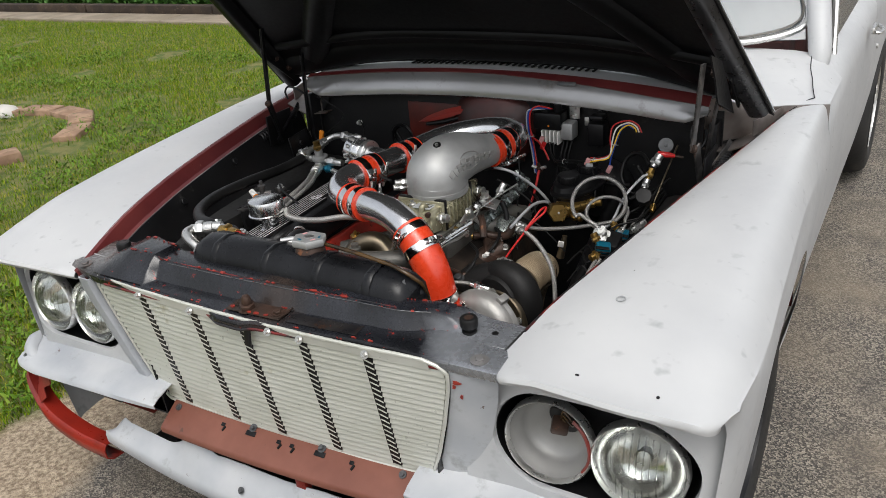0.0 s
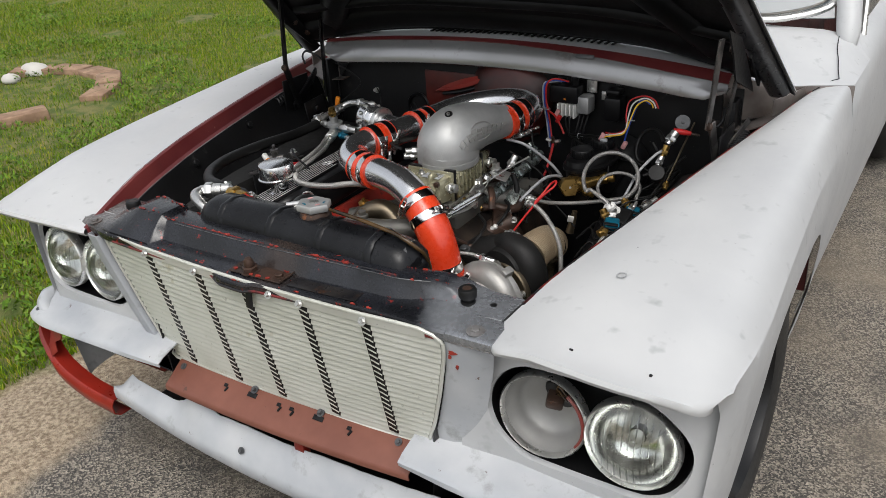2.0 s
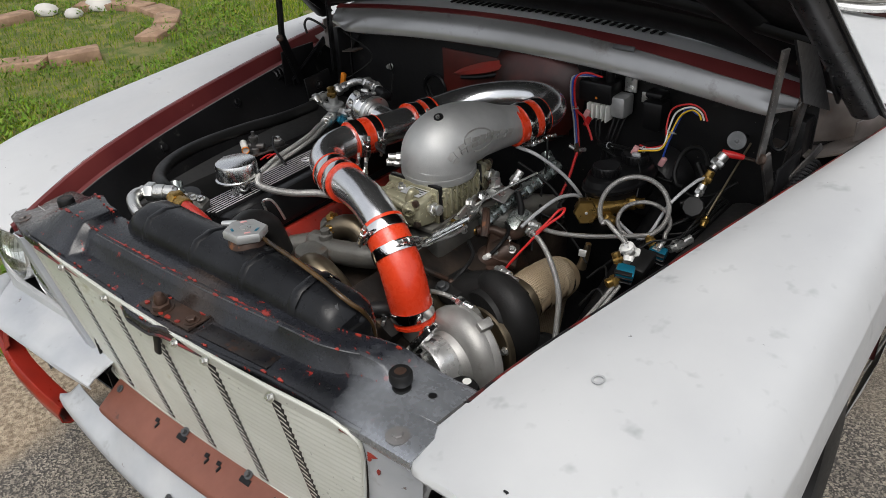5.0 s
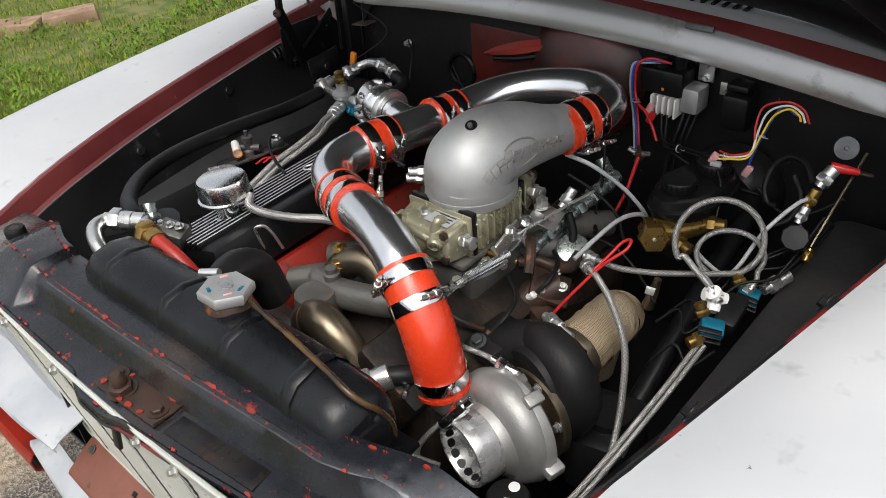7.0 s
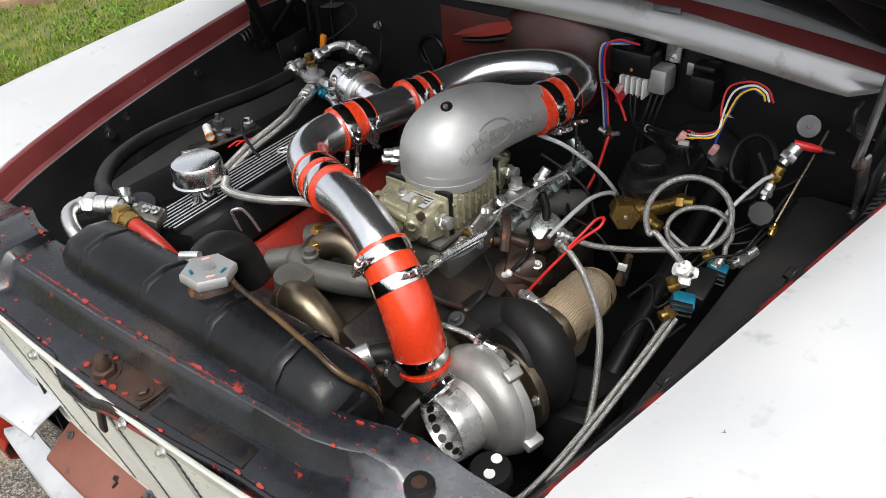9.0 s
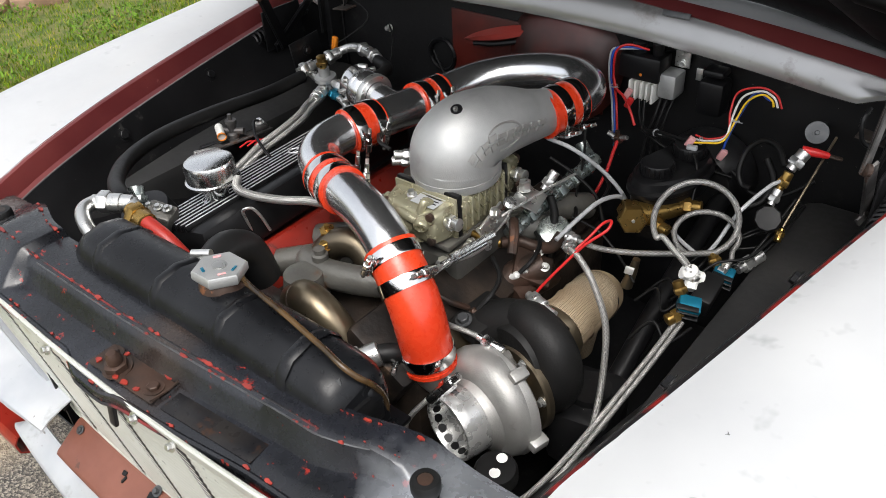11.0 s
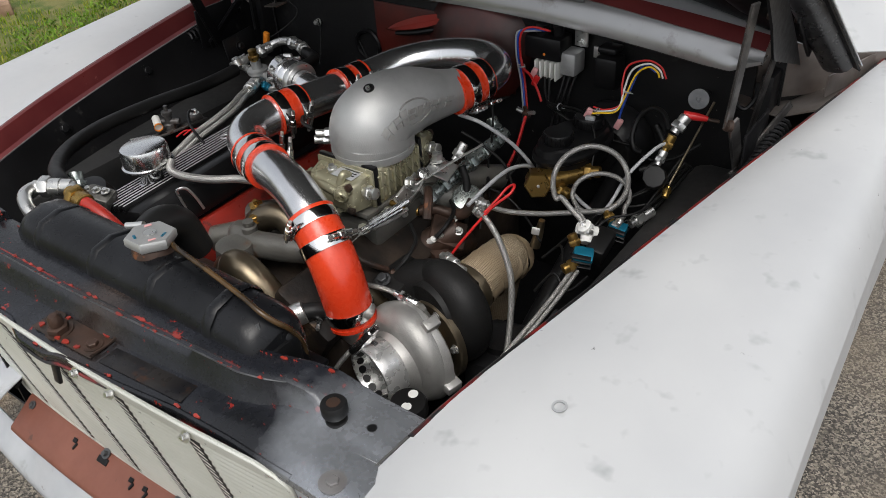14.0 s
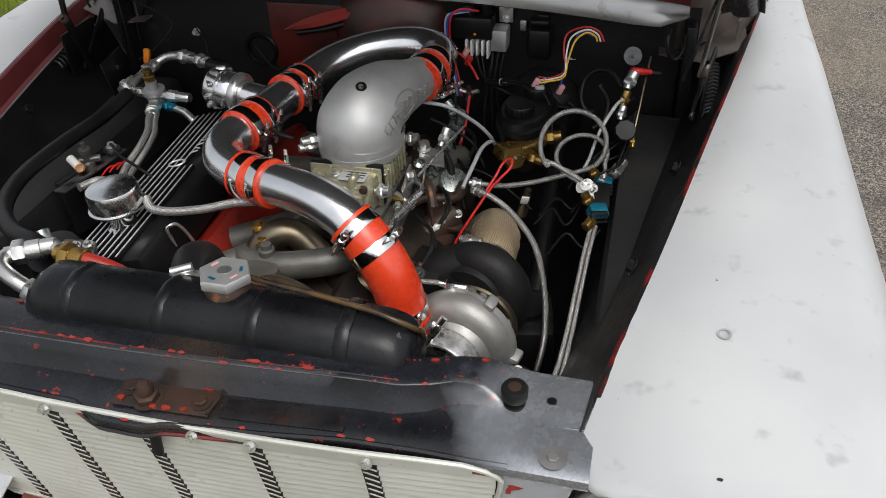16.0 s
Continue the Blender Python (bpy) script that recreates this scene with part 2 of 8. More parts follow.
    "paver": mat("tan_paver", (0.22, 0.135, 0.085), (0.33, 0.215, 0.14), 0.85, scale=14, bump=0.5, spots=(0.12, 0.11, 0.05), spot_at=0.58, spot_soft=0.1),
    "palestone": mat("pale_stone", (0.52, 0.50, 0.46), (0.42, 0.41, 0.38), 0.8, bump=0.4),
    "timber": mat("dark_weathered_timber", (0.022, 0.014, 0.009), (0.050, 0.032, 0.020), 0.8, scale=5, bump=0.5, spots=(0.07, 0.05, 0.035), spot_at=0.6),
    "concrete": mat("dusty_concrete", (0.20, 0.165, 0.12), (0.29, 0.24, 0.18), 0.85, scale=3, bump=0.4, spots=(0.13, 0.12, 0.06), spot_at=0.58, spot_scale=6, spot_soft=0.15),
    "braid": woven("braided_steel_hose", (0.46, 0.45, 0.43), (0.60, 0.59, 0.565), 0.36, 0.75, 3400, 37.70, 0.5, deep=0.42),
    "wrap": woven("tan_exhaust_wrap", (0.34, 0.25, 0.15), (0.56, 0.46, 0.32), 0.9, 0.0, 2600, 207.3, 0.7, cross=True, deep=0.70),
}


def glass(name, tint, rough=0.02, ior=1.45):
    m = bpy.data.materials.new(name)
    m.use_nodes = True
    b = m.node_tree.nodes["Principled BSDF"]
    b.inputs["Base Color"].default_value = rgb(tint)
    b.inputs["Transmission Weight"].default_value, b.inputs["Roughness"].default_value, b.inputs["IOR"].default_value = 1.0, rough, ior
    return m


M["glass"] = glass("window_glass", (0.92, 0.96, 0.95), 0.0, 1.6)
M["lens"] = glass("headlamp_glass", (0.95, 0.97, 0.95), 0.02)


def blades(name, dark, light, dry):
    """Leaf blades, each with its own green."""
    m = bpy.data.materials.new(name)
    m.use_nodes = True
    n, l = m.node_tree.nodes, m.node_tree.links
    b = n["Principled BSDF"]
    g = n.new("ShaderNodeNewGeometry")
    ramp = n.new("ShaderNodeValToRGB")
    e = ramp.color_ramp.elements
    e[0].color, e[1].color = rgb(dark), rgb(dry)
    mid = e.new(0.78)
    mid.color = rgb(light)
    l.new(g.outputs["Random Per Island"], ramp.inputs["Fac"])
    l.new(ramp.outputs["Color"], b.inputs["Base Color"])
    b.inputs["Roughness"].default_value = 0.55
    b.inputs["Specular IOR Level"].default_value = 0.15
    return m


M["grass"] = blades("grass_blades", (0.060, 0.125, 0.003), (0.180, 0.275, 0.006), (0.36, 0.29, 0.05))
M["clover"] = blades("clover_leaves", (0.060, 0.13, 0.010), (0.13, 0.23, 0.020), (0.19, 0.25, 0.04))
M["ivy"] = blades("ivy_leaves", (0.025, 0.07, 0.012), (0.06, 0.15, 0.03), (0.10, 0.2, 0.05))


def ground_material():
    """Asphalt with pale chippings, a sandy verge and soil under the lawn, told apart by the place."""
    m = bpy.data.materials.new("driveway_and_lawn_soil")
    m.use_nodes = True
    n, l = m.node_tree.nodes, m.node_tree.links
    b = n["Principled BSDF"]
    co = n.new("ShaderNodeTexCoord")

    def tex(kind, scale, **kw):
        t = n.new("ShaderNodeTex" + kind)
        t.inputs["Scale"].default_value = scale
        for k, v in kw.items():
            t.inputs[k].default_value = v
        l.new(co.outputs["Object"], t.inputs["Vector"])
        return t

    def rng(src, a, c, lo=0.0, hi=1.0):
        r = n.new("ShaderNodeMapRange")
        for k, v in zip(("From Min", "From Max", "To Min", "To Max"), (a, c, lo, hi)):
            r.inputs[k].default_value = v
        l.new(src, r.inputs["Value"])
        return r.outputs["Result"]

    def mixc(f, a, c):
        x = n.new("ShaderNodeMix")
        x.data_type = "RGBA"
        l.new(f, x.inputs["Factor"])
        for k, v in (("A", a), ("B", c)):
            if isinstance(v, tuple):
                x.inputs[k].default_value = rgb(v)
            else:
                l.new(v, x.inputs[k])
        return x.outputs["Result"]

    stones = tex("Voronoi", 230)
    stone_grey = n.new("ShaderNodeSeparateColor")
    l.new(stones.outputs["Color"], stone_grey.inputs[0])
    asphalt = mixc(rng(stone_grey.outputs[0], 0.30, 1.0), (0.058, 0.053, 0.048), (0.36, 0.32, 0.26))
    dust = tex("Noise", 1.7, Detail=6.0)
    asphalt = mixc(rng(dust.outputs["Fac"], 0.46, 0.70, 0.0, 0.7), asphalt, (0.25, 0.205, 0.15))
    asphalt = mixc(rng(tex("Noise", 5.5, Detail=7.0).outputs["Fac"], 0.50, 0.70, 0.0, 0.42), asphalt, (0.055, 0.050, 0.046))
    sandn = tex("Noise", 85, Detail=9.0)
    sand = mixc(rng(sandn.outputs["Fac"], 0.35, 0.65), (0.17, 0.125, 0.082), (0.43, 0.35, 0.25))
    soil = mixc(rng(tex("Noise", 9, Detail=6.0).outputs["Fac"], 0.4, 0.6), (0.065, 0.100, 0.012), (0.165, 0.155, 0.048))
    sep = n.new("ShaderNodeSeparateXYZ")
    l.new(co.outputs["Object"], sep.inputs[0])
    wob = tex("Noise", 3.0, Detail=5.0)
    edge = n.new("ShaderNodeMath")
    edge.operation = "MULTIPLY_ADD"
    edge.inputs[1].default_value = 0.5
    l.new(wob.outputs["Fac"], edge.inputs[0])
    l.new(sep.outputs["X"], edge.inputs[2])
    col = mixc(rng(edge.outputs[0], -0.50, -0.62), asphalt, sand)
    col = mixc(rng(edge.outputs[0], -0.95, -1.10), col, soil)
    l.new(col, b.inputs["Base Color"])
    b.inputs["Roughness"].default_value = 0.85
    bu = n.new("ShaderNodeBump")
    bu.inputs["Strength"].default_value, bu.inputs["Distance"].default_value = 0.6, 0.006
    l.new(stones.outputs["Distance"], bu.inputs["Height"])
    l.new(bu.outputs["Normal"], b.inputs["Normal"])
    return m


# pale blue-grey base stands in for the sky reflected in the windscreen
M["skytonedglass"] = mat("sky_toned_windscreen_glass", (0.17, 0.195, 0.21), (0.27, 0.30, 0.315), 0.08, scale=1.6, bump=0, rvar=0.02, spec=0.8)
M["skytonedglass"].node_tree.nodes["Principled BSDF"].inputs["Transmission Weight"].default_value = 0.35
M["ground"] = ground_material()


def sand_ends(m):
    """Paint rubbed through to bare steel at both ends of the radiator panel, and rust round the latch."""
    n, l = m.node_tree.nodes, m.node_tree.links
    b = n["Principled BSDF"]
    was = b.inputs["Base Color"].links[0].from_socket
    co = n.new("ShaderNodeTexCoord")
    sep = n.new("ShaderNodeSeparateXYZ")
    l.new(co.outputs["Object"], sep.inputs[0])
    wob = n.new("ShaderNodeTexNoise")
    wob.inputs["Scale"].default_value, wob.inputs["Detail"].default_value = 9, 6
    l.new(co.outputs["Object"], wob.inputs["Vector"])

    def spread(centre, lo, hi):
        d = n.new("ShaderNodeMath")
        d.operation = "SUBTRACT"
        d.inputs[1].default_value = centre
        l.new(sep.outputs["X"], d.inputs[0])
        a = n.new("ShaderNodeMath")
        a.operation = "ABSOLUTE"
        l.new(d.outputs[0], a.inputs[0])
        s = n.new("ShaderNodeMath")
        s.operation = "MULTIPLY_ADD"
        s.inputs[1].default_value = 0.20
        l.new(wob.outputs["Fac"], s.inputs[0])
        l.new(a.outputs[0], s.inputs[2])
        r = n.new("ShaderNodeMapRange")
        r.inputs["From Min"].default_value, r.inputs["From Max"].default_value = lo, hi
        l.new(s.outputs[0], r.inputs["Value"])
        return r.outputs["Result"]

    def over(fac, colour, base):
        x = n.new("ShaderNodeMix")
        x.data_type = "RGBA"
        l.new(fac, x.inputs["Factor"])
        l.new(base, x.inputs["A"])
        x.inputs["B"].default_value = rgb(colour)
        return x.outputs["Result"]

    def near(point, full, none):
        d = n.new("ShaderNodeVectorMath")
        d.operation = "DISTANCE"
        d.inputs[1].default_value = point
        l.new(co.outputs["Object"], d.inputs[0])
        s = n.new("ShaderNodeMath")
        s.operation = "MULTIPLY_ADD"
        s.inputs[1].default_value = 0.22
        l.new(wob.outputs["Fac"], s.inputs[0])
        l.new(d.outputs["Value"], s.inputs[2])
        r = n.new("ShaderNodeMapRange")
        r.inputs["From Min"].default_value, r.inputs["From Max"].default_value = none + 0.11, full + 0.11
        l.new(s.outputs[0], r.inputs["Value"])
        return r.outputs["Result"]

    bare = near((0.52, -0.050, 0.745), 0.06, 0.17)
    c = over(bare, (0.36, 0.378, 0.405), was)
    part_metal = n.new("ShaderNodeMath")
    part_metal.operation = "MULTIPLY"
    part_metal.inputs[1].default_value = 0.7
    l.new(bare, part_metal.inputs[0])
    l.new(part_metal.outputs[0], b.inputs["Metallic"])
    c = over(near((-0.53, -0.03, 0.745), 0.05, 0.14), (0.12, 0.113, 0.108), c)
    c = over(spread(0.04, 0.17, 0.07), (0.034, 0.024, 0.019), c)
    l.new(c, b.inputs["Base Color"])


sand_ends(M["chipped"])


# ---- building helpers ----
def thing(name, loc, label, category, group="", kind=""):
    ob = new(name)
    ob.empty_display_size = 0.05
    ob.location = loc
    ob["base"] = list(loc)
    return tagged(ob, label, category, group, kind)


def part(name, bm, material, parent=None, label="", smooth=40):
    """One bmesh, in world coordinates, as one mesh object under its thing or part."""
    me = bpy.data.meshes.new(name)
    bmesh.ops.recalc_face_normals(bm, faces=list(bm.faces))
    bm.to_mesh(me)
    bm.free()
    me.materials.append(M[material])
    if smooth:
        me.polygons.foreach_set("use_smooth", [True] * len(me.polygons))
        me.set_sharp_from_angle(angle=radians(smooth))
    ob = new(name, me)
    if parent:
        ob.parent = parent
        if parent.type == "EMPTY":
            ob.matrix_parent_inverse = Matrix.Translation(parent["base"]).inverted()
    if label:
        ob["label"] = label
    return ob


def curve_pts(pts, sub=6):
    """Smooth line through the points."""
    p = [Vector(q) for q in pts]
    if sub <= 1 or len(p) < 3:
        return p
    ext = [2 * p[0] - p[1], *p, 2 * p[-1] - p[-2]]
    out = []
    for i in range(1, len(ext) - 2):
        a, b, c, d = ext[i - 1:i + 3]
        for k in range(sub):
            t = k / sub
            out.append(0.5 * (2 * b + (c - a) * t + (2 * a - 5 * b + 4 * c - d) * t * t + (3 * b - a - 3 * c + d) * t ** 3))
    return [*out, p[-1]]


def tube(pts, r, seg=12, sub=6, bm=None, caps=True):
    """A round tube along a smooth line; r is one radius or one per given point."""
    bm = bm or bmesh.new()
    uv = bm.loops.layers.uv.get("tube") or bm.loops.layers.uv.new("tube")
    line = curve_pts(pts, sub)
    if isinstance(r, (tuple, list)):
        rad = [float(np.interp(i / (len(line) - 1) * (len(r) - 1), range(len(r)), r)) for i in range(len(line))]
    else:
        rad = [r] * len(line)
    side, rings, run, dist = None, [], 0.0, []
    for i, p in enumerate(line):
        d = (line[min(i + 1, len(line) - 1)] - line[max(i - 1, 0)]).normalized()
        if side is None:
            side = d.orthogonal().normalized()
        side = (side - d * side.dot(d)).normalized()
        up = d.cross(side)
        if i:
            run += (p - line[i - 1]).length
        dist.append(run)
        rings.append([bm.verts.new(p + rad[i] * (math.cos(a) * side + math.sin(a) * up)) for a in (2 * math.pi * k / seg for k in range(seg))])
    for i in range(len(rings) - 1):
        for k in range(seg):
            f = bm.faces.new((rings[i][k], rings[i][(k + 1) % seg], rings[i + 1][(k + 1) % seg], rings[i + 1][k]))
            for loop, (u, v) in zip(f.loops, ((dist[i], k), (dist[i], k + 1), (dist[i + 1], k + 1), (dist[i + 1], k))):
                loop[uv].uv = (u, v / seg)
    if caps:
        bm.faces.new(rings[0][::-1])
        bm.faces.new(rings[-1])
    return bm


def lathe(profile, origin, axis, seg=24, bm=None, closed=False):
    """A turned shape: (radius, height along the axis) pairs."""
    bm = bm or bmesh.new()
    q = Vector(axis).normalized().to_track_quat("Z", "Y").to_matrix()
    o = Vector(origin)
    rings = []
    for r, h in profile:
        if r < 1e-5:
            rings.append([bm.verts.new(o + q @ Vector((0, 0, h)))] * seg)
        else:
            rings.append([bm.verts.new(o + q @ Vector((r * math.cos(2 * math.pi * k / seg), r * math.sin(2 * math.pi * k / seg), h))) for k in range(seg)])
    pairs = list(zip(rings, rings[1:]))
    if closed:
        pairs.append((rings[-1], rings[0]))
    for a, b in pairs:
        for k in range(seg):
            vs = []
            for v in (a[k], a[(k + 1) % seg], b[(k + 1) % seg], b[k]):
                if v not in vs:
                    vs.append(v)
            if len(vs) > 2:
                bm.faces.new(vs)
    return bm


def box(c, s, rot=(0, 0, 0), bevel=0.0, bm=None, segs=2):
    """A block of size s about c, turned, its edges rounded."""
    own = bmesh.new()
    bmesh.ops.create_cube(own, size=1.0)
    for v in own.verts:
        v.co = Vector((v.co.x * s[0], v.co.y * s[1], v.co.z * s[2]))
    if bevel:
        bmesh.ops.bevel(own, geom=list(own.edges), offset=bevel, segments=segs, affect="EDGES", profile=0.5)
    own.transform(pose(*c, *rot))
    return merge(bm, own)


def merge(bm, own):
    if bm is None:
        return own
    me = bpy.data.meshes.new("scratch")
    own.to_mesh(me)
    own.free()
    bm.from_mesh(me)
    bpy.data.meshes.remove(me)
    return bm


def grid(rows, bm=None, thick=0.0):
    """A sheet over rows of points, all rows as long; thick: its thickness against the normals."""
    own = bmesh.new()
    vs = [[own.verts.new(p) for p in row] for row in rows]
    for a, b in zip(vs, vs[1:]):
        for k in range(len(a) - 1):
            own.faces.new((a[k], a[k + 1], b[k + 1], b[k]))
    own.normal_update()
    if thick:
        bmesh.ops.solidify(own, geom=list(own.faces), thickness=thick)
    return merge(bm, own)


def hexbolt(c, axis, r=0.007, h=0.006, washer=0.012, bm=None):
    """A hexagon bolt head on its washer."""
    bm = lathe([(0, 0), (washer, 0), (washer, 0.0015), (0, 0.0015)], c, axis, 16, bm)
    return lathe([(r, 0.0015), (r, h), (r * 0.85, h + 0.001), (0, h + 0.001)], c, axis, 6, bm)


def coil(a, b, r, wire, turns, bm=None):
    """A close-wound spring from a to b."""
    a, b = Vector(a), Vector(b)
    q = (b - a).normalized().to_track_quat("Z", "Y").to_matrix()
    n = turns * 8
    return tube([a + (b - a) * (k / n) + q @ Vector((r * math.cos(0.785 * k), r * math.sin(0.785 * k), 0)) for k in range(n + 1)], wire, 5, 1, bm)


def chip(c, normal, size, seed):
    """An uneven flake lying on a surface."""
    q = Vector(normal).normalized().to_track_quat("Z", "Y").to_matrix()
    bm = bmesh.new()
    ring = [(1 + 0.75 * noise.noise(Vector((1.6 * math.cos(a), 1.6 * math.sin(a), seed * 3.7)))) for a in (0.628 * k for k in range(10))]
    top = [bm.verts.new(Vector(c) + q @ Vector((size[0] * r * math.cos(0.628 * k), size[1] * r * math.sin(0.628 * k), 0.0008))) for k, r in enumerate(ring)]
    low = [bm.verts.new(v.co - q @ Vector((0, 0, 0.002))) for v in top]
    bm.faces.new(top)
    for k in range(10):
        bm.faces.new((top[k], low[k], low[(k + 1) % 10], top[(k + 1) % 10]))
    return bm


def mirrored(bm, side):
    if side < 0:
        for v in bm.verts:
            v.co.x = -v.co.x
        bmesh.ops.reverse_faces(bm, faces=list(bm.faces))
    return bm


def lerp(x, xs, ys):
    return float(np.interp(x, xs, ys))


def glide(x, xs, ys):
    """Like lerp, but with rounded bends."""
    d = (xs[-1] - xs[0]) * 0.05
    return sum(w * lerp(min(xs[-1], max(xs[0], x + k * min(d, x - xs[0], xs[-1] - x) if xs[0] < x < xs[-1] else x)), xs, ys) for k, w in ((-1, 0.15), (-0.5, 0.22), (0, 0.26), (0.5, 0.22), (1, 0.15)))


# ---- ground ----
def build_ground():
    xs = [-400, -120, -40, -20, -14, *np.arange(-12, 4.01, 0.5), 8, 20, 60, 400]
    ys = [-400, -60, -15, -6, *np.arange(-3, 9.01, 0.5), 14, 30, 90, 400]
    bm = grid([[(x, y, 0.012 * noise.noise(Vector((x * 1.3, y * 1.3, 0))) - 0.006 if abs(x) < 13 and abs(y) < 13 else 0.0) for x in xs] for y in ys])
    tagged(part("ground", bm, "ground"), "worn asphalt driveway with a sandy verge and soil", "ground", kind="structure")


build_ground()

# ---- the car: its centre line is x = 0, its nose looks towards -y ----
car = thing("car", (0, 1.7, 0), "old two-door car in patchy grey-white primer with open hood", "car")

LIP_Y = (-0.09, 0.10, 0.30, 0.55, 0.80, 1.13)
LIP_X = (0.500, 0.545, 0.592, 0.645, 0.700, 0.765)
LIP_Z = (0.735, 0.780, 0.800, 0.818, 0.835, 0.853)
AXLE_F, AXLE_R, WHEEL_Z = 0.49, 3.07, 0.315


def lip(y, side=1):
    """Edge of the hood opening; the car's right fender has been pulled outwards a little."""
    bow = 0.024 * math.sin(math.pi * min(1.0, max(0.0, (y + 0.09) / 1.0))) if side < 0 else 0.0
    return glide(y, LIP_Y, LIP_X) + bow, glide(y, LIP_Y, LIP_Z)


def arch_z(y, axle, half=0.40, top=0.672):
    d = abs(y - axle) / half
    return top * (1 - d ** 4.5) ** 0.42 + 0.0 if d < 1 else 0.0


def side_x(z):
    """How far the body side stands out at a height."""
    return lerp(z, (0.18, 0.30, 0.45, 0.60, 0.70, 0.78, 0.84), (0.80, 0.83, 0.852, 0.866, 0.872, 0.866, 0.84))


def fender(side):
    """Front fender: broad, nearly flat top with a brow over the lamps, rounded shoulder and a side cut by the wheel arch."""
    us = [0, 0.012, 0.03, 0.06, 0.10, 0.15, 0.28, 0.42, 0.56, 0.68, 0.76, 0.82, 0.87, 0.91, 0.94, 0.965, 0.985, 0.996, 1.0]
    tops = []
    vs = np.concatenate([np.linspace(0, 0.06, 5), np.linspace(0.08, 0.68, 40), np.linspace(0.72, 1, 7)])
    for v in vs:
        row = []
        for u in us:
            brow = -0.088 - 0.034 * math.sin(min(1.0, u / 0.75) * math.pi / 2) + 0.060 * (1 - max(0.0, 1 - max(0.0, (u - 0.62) / 0.38) ** 3.0) ** 0.55) + (0.034 * max(0.0, 1 - u / 0.14) ** 2 if side > 0 else 0.0)
            y = brow + v * (1.13 - brow)
            xi, zi = lip(y, side)
            xo = lerp(v, (0, 0.03, 0.1, 0.2, 0.32, 0.6, 0.9, 1), (0.868, 0.879, 0.885, 0.885, 0.878, 0.864, 0.846, 0.842))
            x = xi + (xo - xi) * u
            crown = lerp(y, (-0.10, 0.04, 0.12, 0.30), (0.034, 0.030, 0.024, 0.021)) if side > 0 else 0.012
            crown *= 1 - 0.8 * min(1.0, max(0.0, (y - 0.80) / 0.33))
            z = zi + crown * math.sin(min(u / (0.36 if side > 0 else 0.55), 1) * math.pi / 2) - (0.034 + 0.030 * min(1.0, v / 0.14)) * max(0, (u - 0.68) / 0.32) ** 3
            z -= 0.004 * max(0.0, 1 - v / 0.10) * (1 - u)
            row.append((x, y, z))
        tops.append(row)
    bm = grid(tops)
    # brow: front edge rolled under and back
    front = tops[0]
    rolled = [front]
    for dy, dz in ((-0.004, -0.007), (-0.001, -0.014), (0.010, -0.018), (0.07, -0.022)):
        rolled.append([(x - (0.35 * max(0.0, dy) + 0.004) * max(0.0, (x - 0.78) / 0.09), y + dy, z + dz) for x, y, z in front])
    bm = grid(rolled[::-1], bm)
    # side below the shoulder, with the arch
    rows = []
    for row in tops:
        xt, y, zt = row[-1]
        zb = max(0.20, arch_z(y, AXLE_F))
        back = max(0.0, 1 - (y + 0.072) / 0.13)
        rows.append([(xt + (side_x(zt + (zb - zt) * f) - side_x(zt)) * (1 if f else 0) - 0.006 * back * (f > 0), y + back * 0.046 * min(1, f / 0.07), zt + (zb - zt) * f) for f in (0, 0.04, 0.1, 0.2, 0.4, 0.6, 0.8, 1)])
    bm = grid(rows, bm)
    bmesh.ops.remove_doubles(bm, verts=list(bm.verts), dist=0.0008)
    bmesh.ops.recalc_face_normals(bm, faces=list(bm.faces))
    bmesh.ops.solidify(bm, geom=list(bm.faces), thickness=0.0004)
    f = part("fender", mirrored(bm, side), "primer", car, smooth=50)
    if side > 0:
        ring = part("paint_ring", lathe([(0.0058, 0), (0.0058, 0.0007), (0.0085, 0.0007), (0.0085, 0)], (0.661, 0.107, 0.8052), (-0.1, -0.09, 0.99), 20, closed=True), "smudge", f, "faint grey ring mark")
        for k, (x, y, z, w, m) in enumerate(((0.780, -0.082, 0.7697, 0.0034, "plastic"), (0.658, -0.076, 0.7708, 0.003, "plastic"))):
            part("chipped_spot", chip((x, y, z), (0, -0.33 if y < 0 else -0.1, 0.94), (w, w * 0.6), k + 90), m, f, "dark chip in the primer")
    # dark wheelhouse behind the arch
    bm = box((side * 0.655, AXLE_F, 0.45), (0.30, 0.86, 0.44), (0, 0, 0), 0.03)
    part("wheelhouse", bm, "tyre", f)
    part("splash_shield", box((side * 0.73, 0.895, 0.53), (0.20, 0.008, 0.24), (0, 0, 0), 0.002), "maroon", f, "maroon splash shield behind the wheel")
    # maroon flange along the hood opening
    ys = np.linspace(-0.085 if side < 0 else 0.02, 1.12, 26)
    bm = grid([[(lip(y, side)[0] + dx, y, lip(y, side)[1] + dz) for dx, dz in (((0.003, -0.001), (-0.004, -0.004), (-0.009, -0.014), (-0.017, -0.035), (-0.029, -0.039)) if side < 0 else ((0.004, -0.001), (0.0005, -0.0012), (-0.0010, -0.0018), (-0.0018, -0.003), (-0.002, -0.005)))] for y in ys])
    bmesh.ops.solidify(bm, geom=list(bm.faces), thickness=0.002)
    part("hood_channel", mirrored(bm, side), "maroon" if side < 0 else "wornedge", f, "maroon flange along the hood opening")
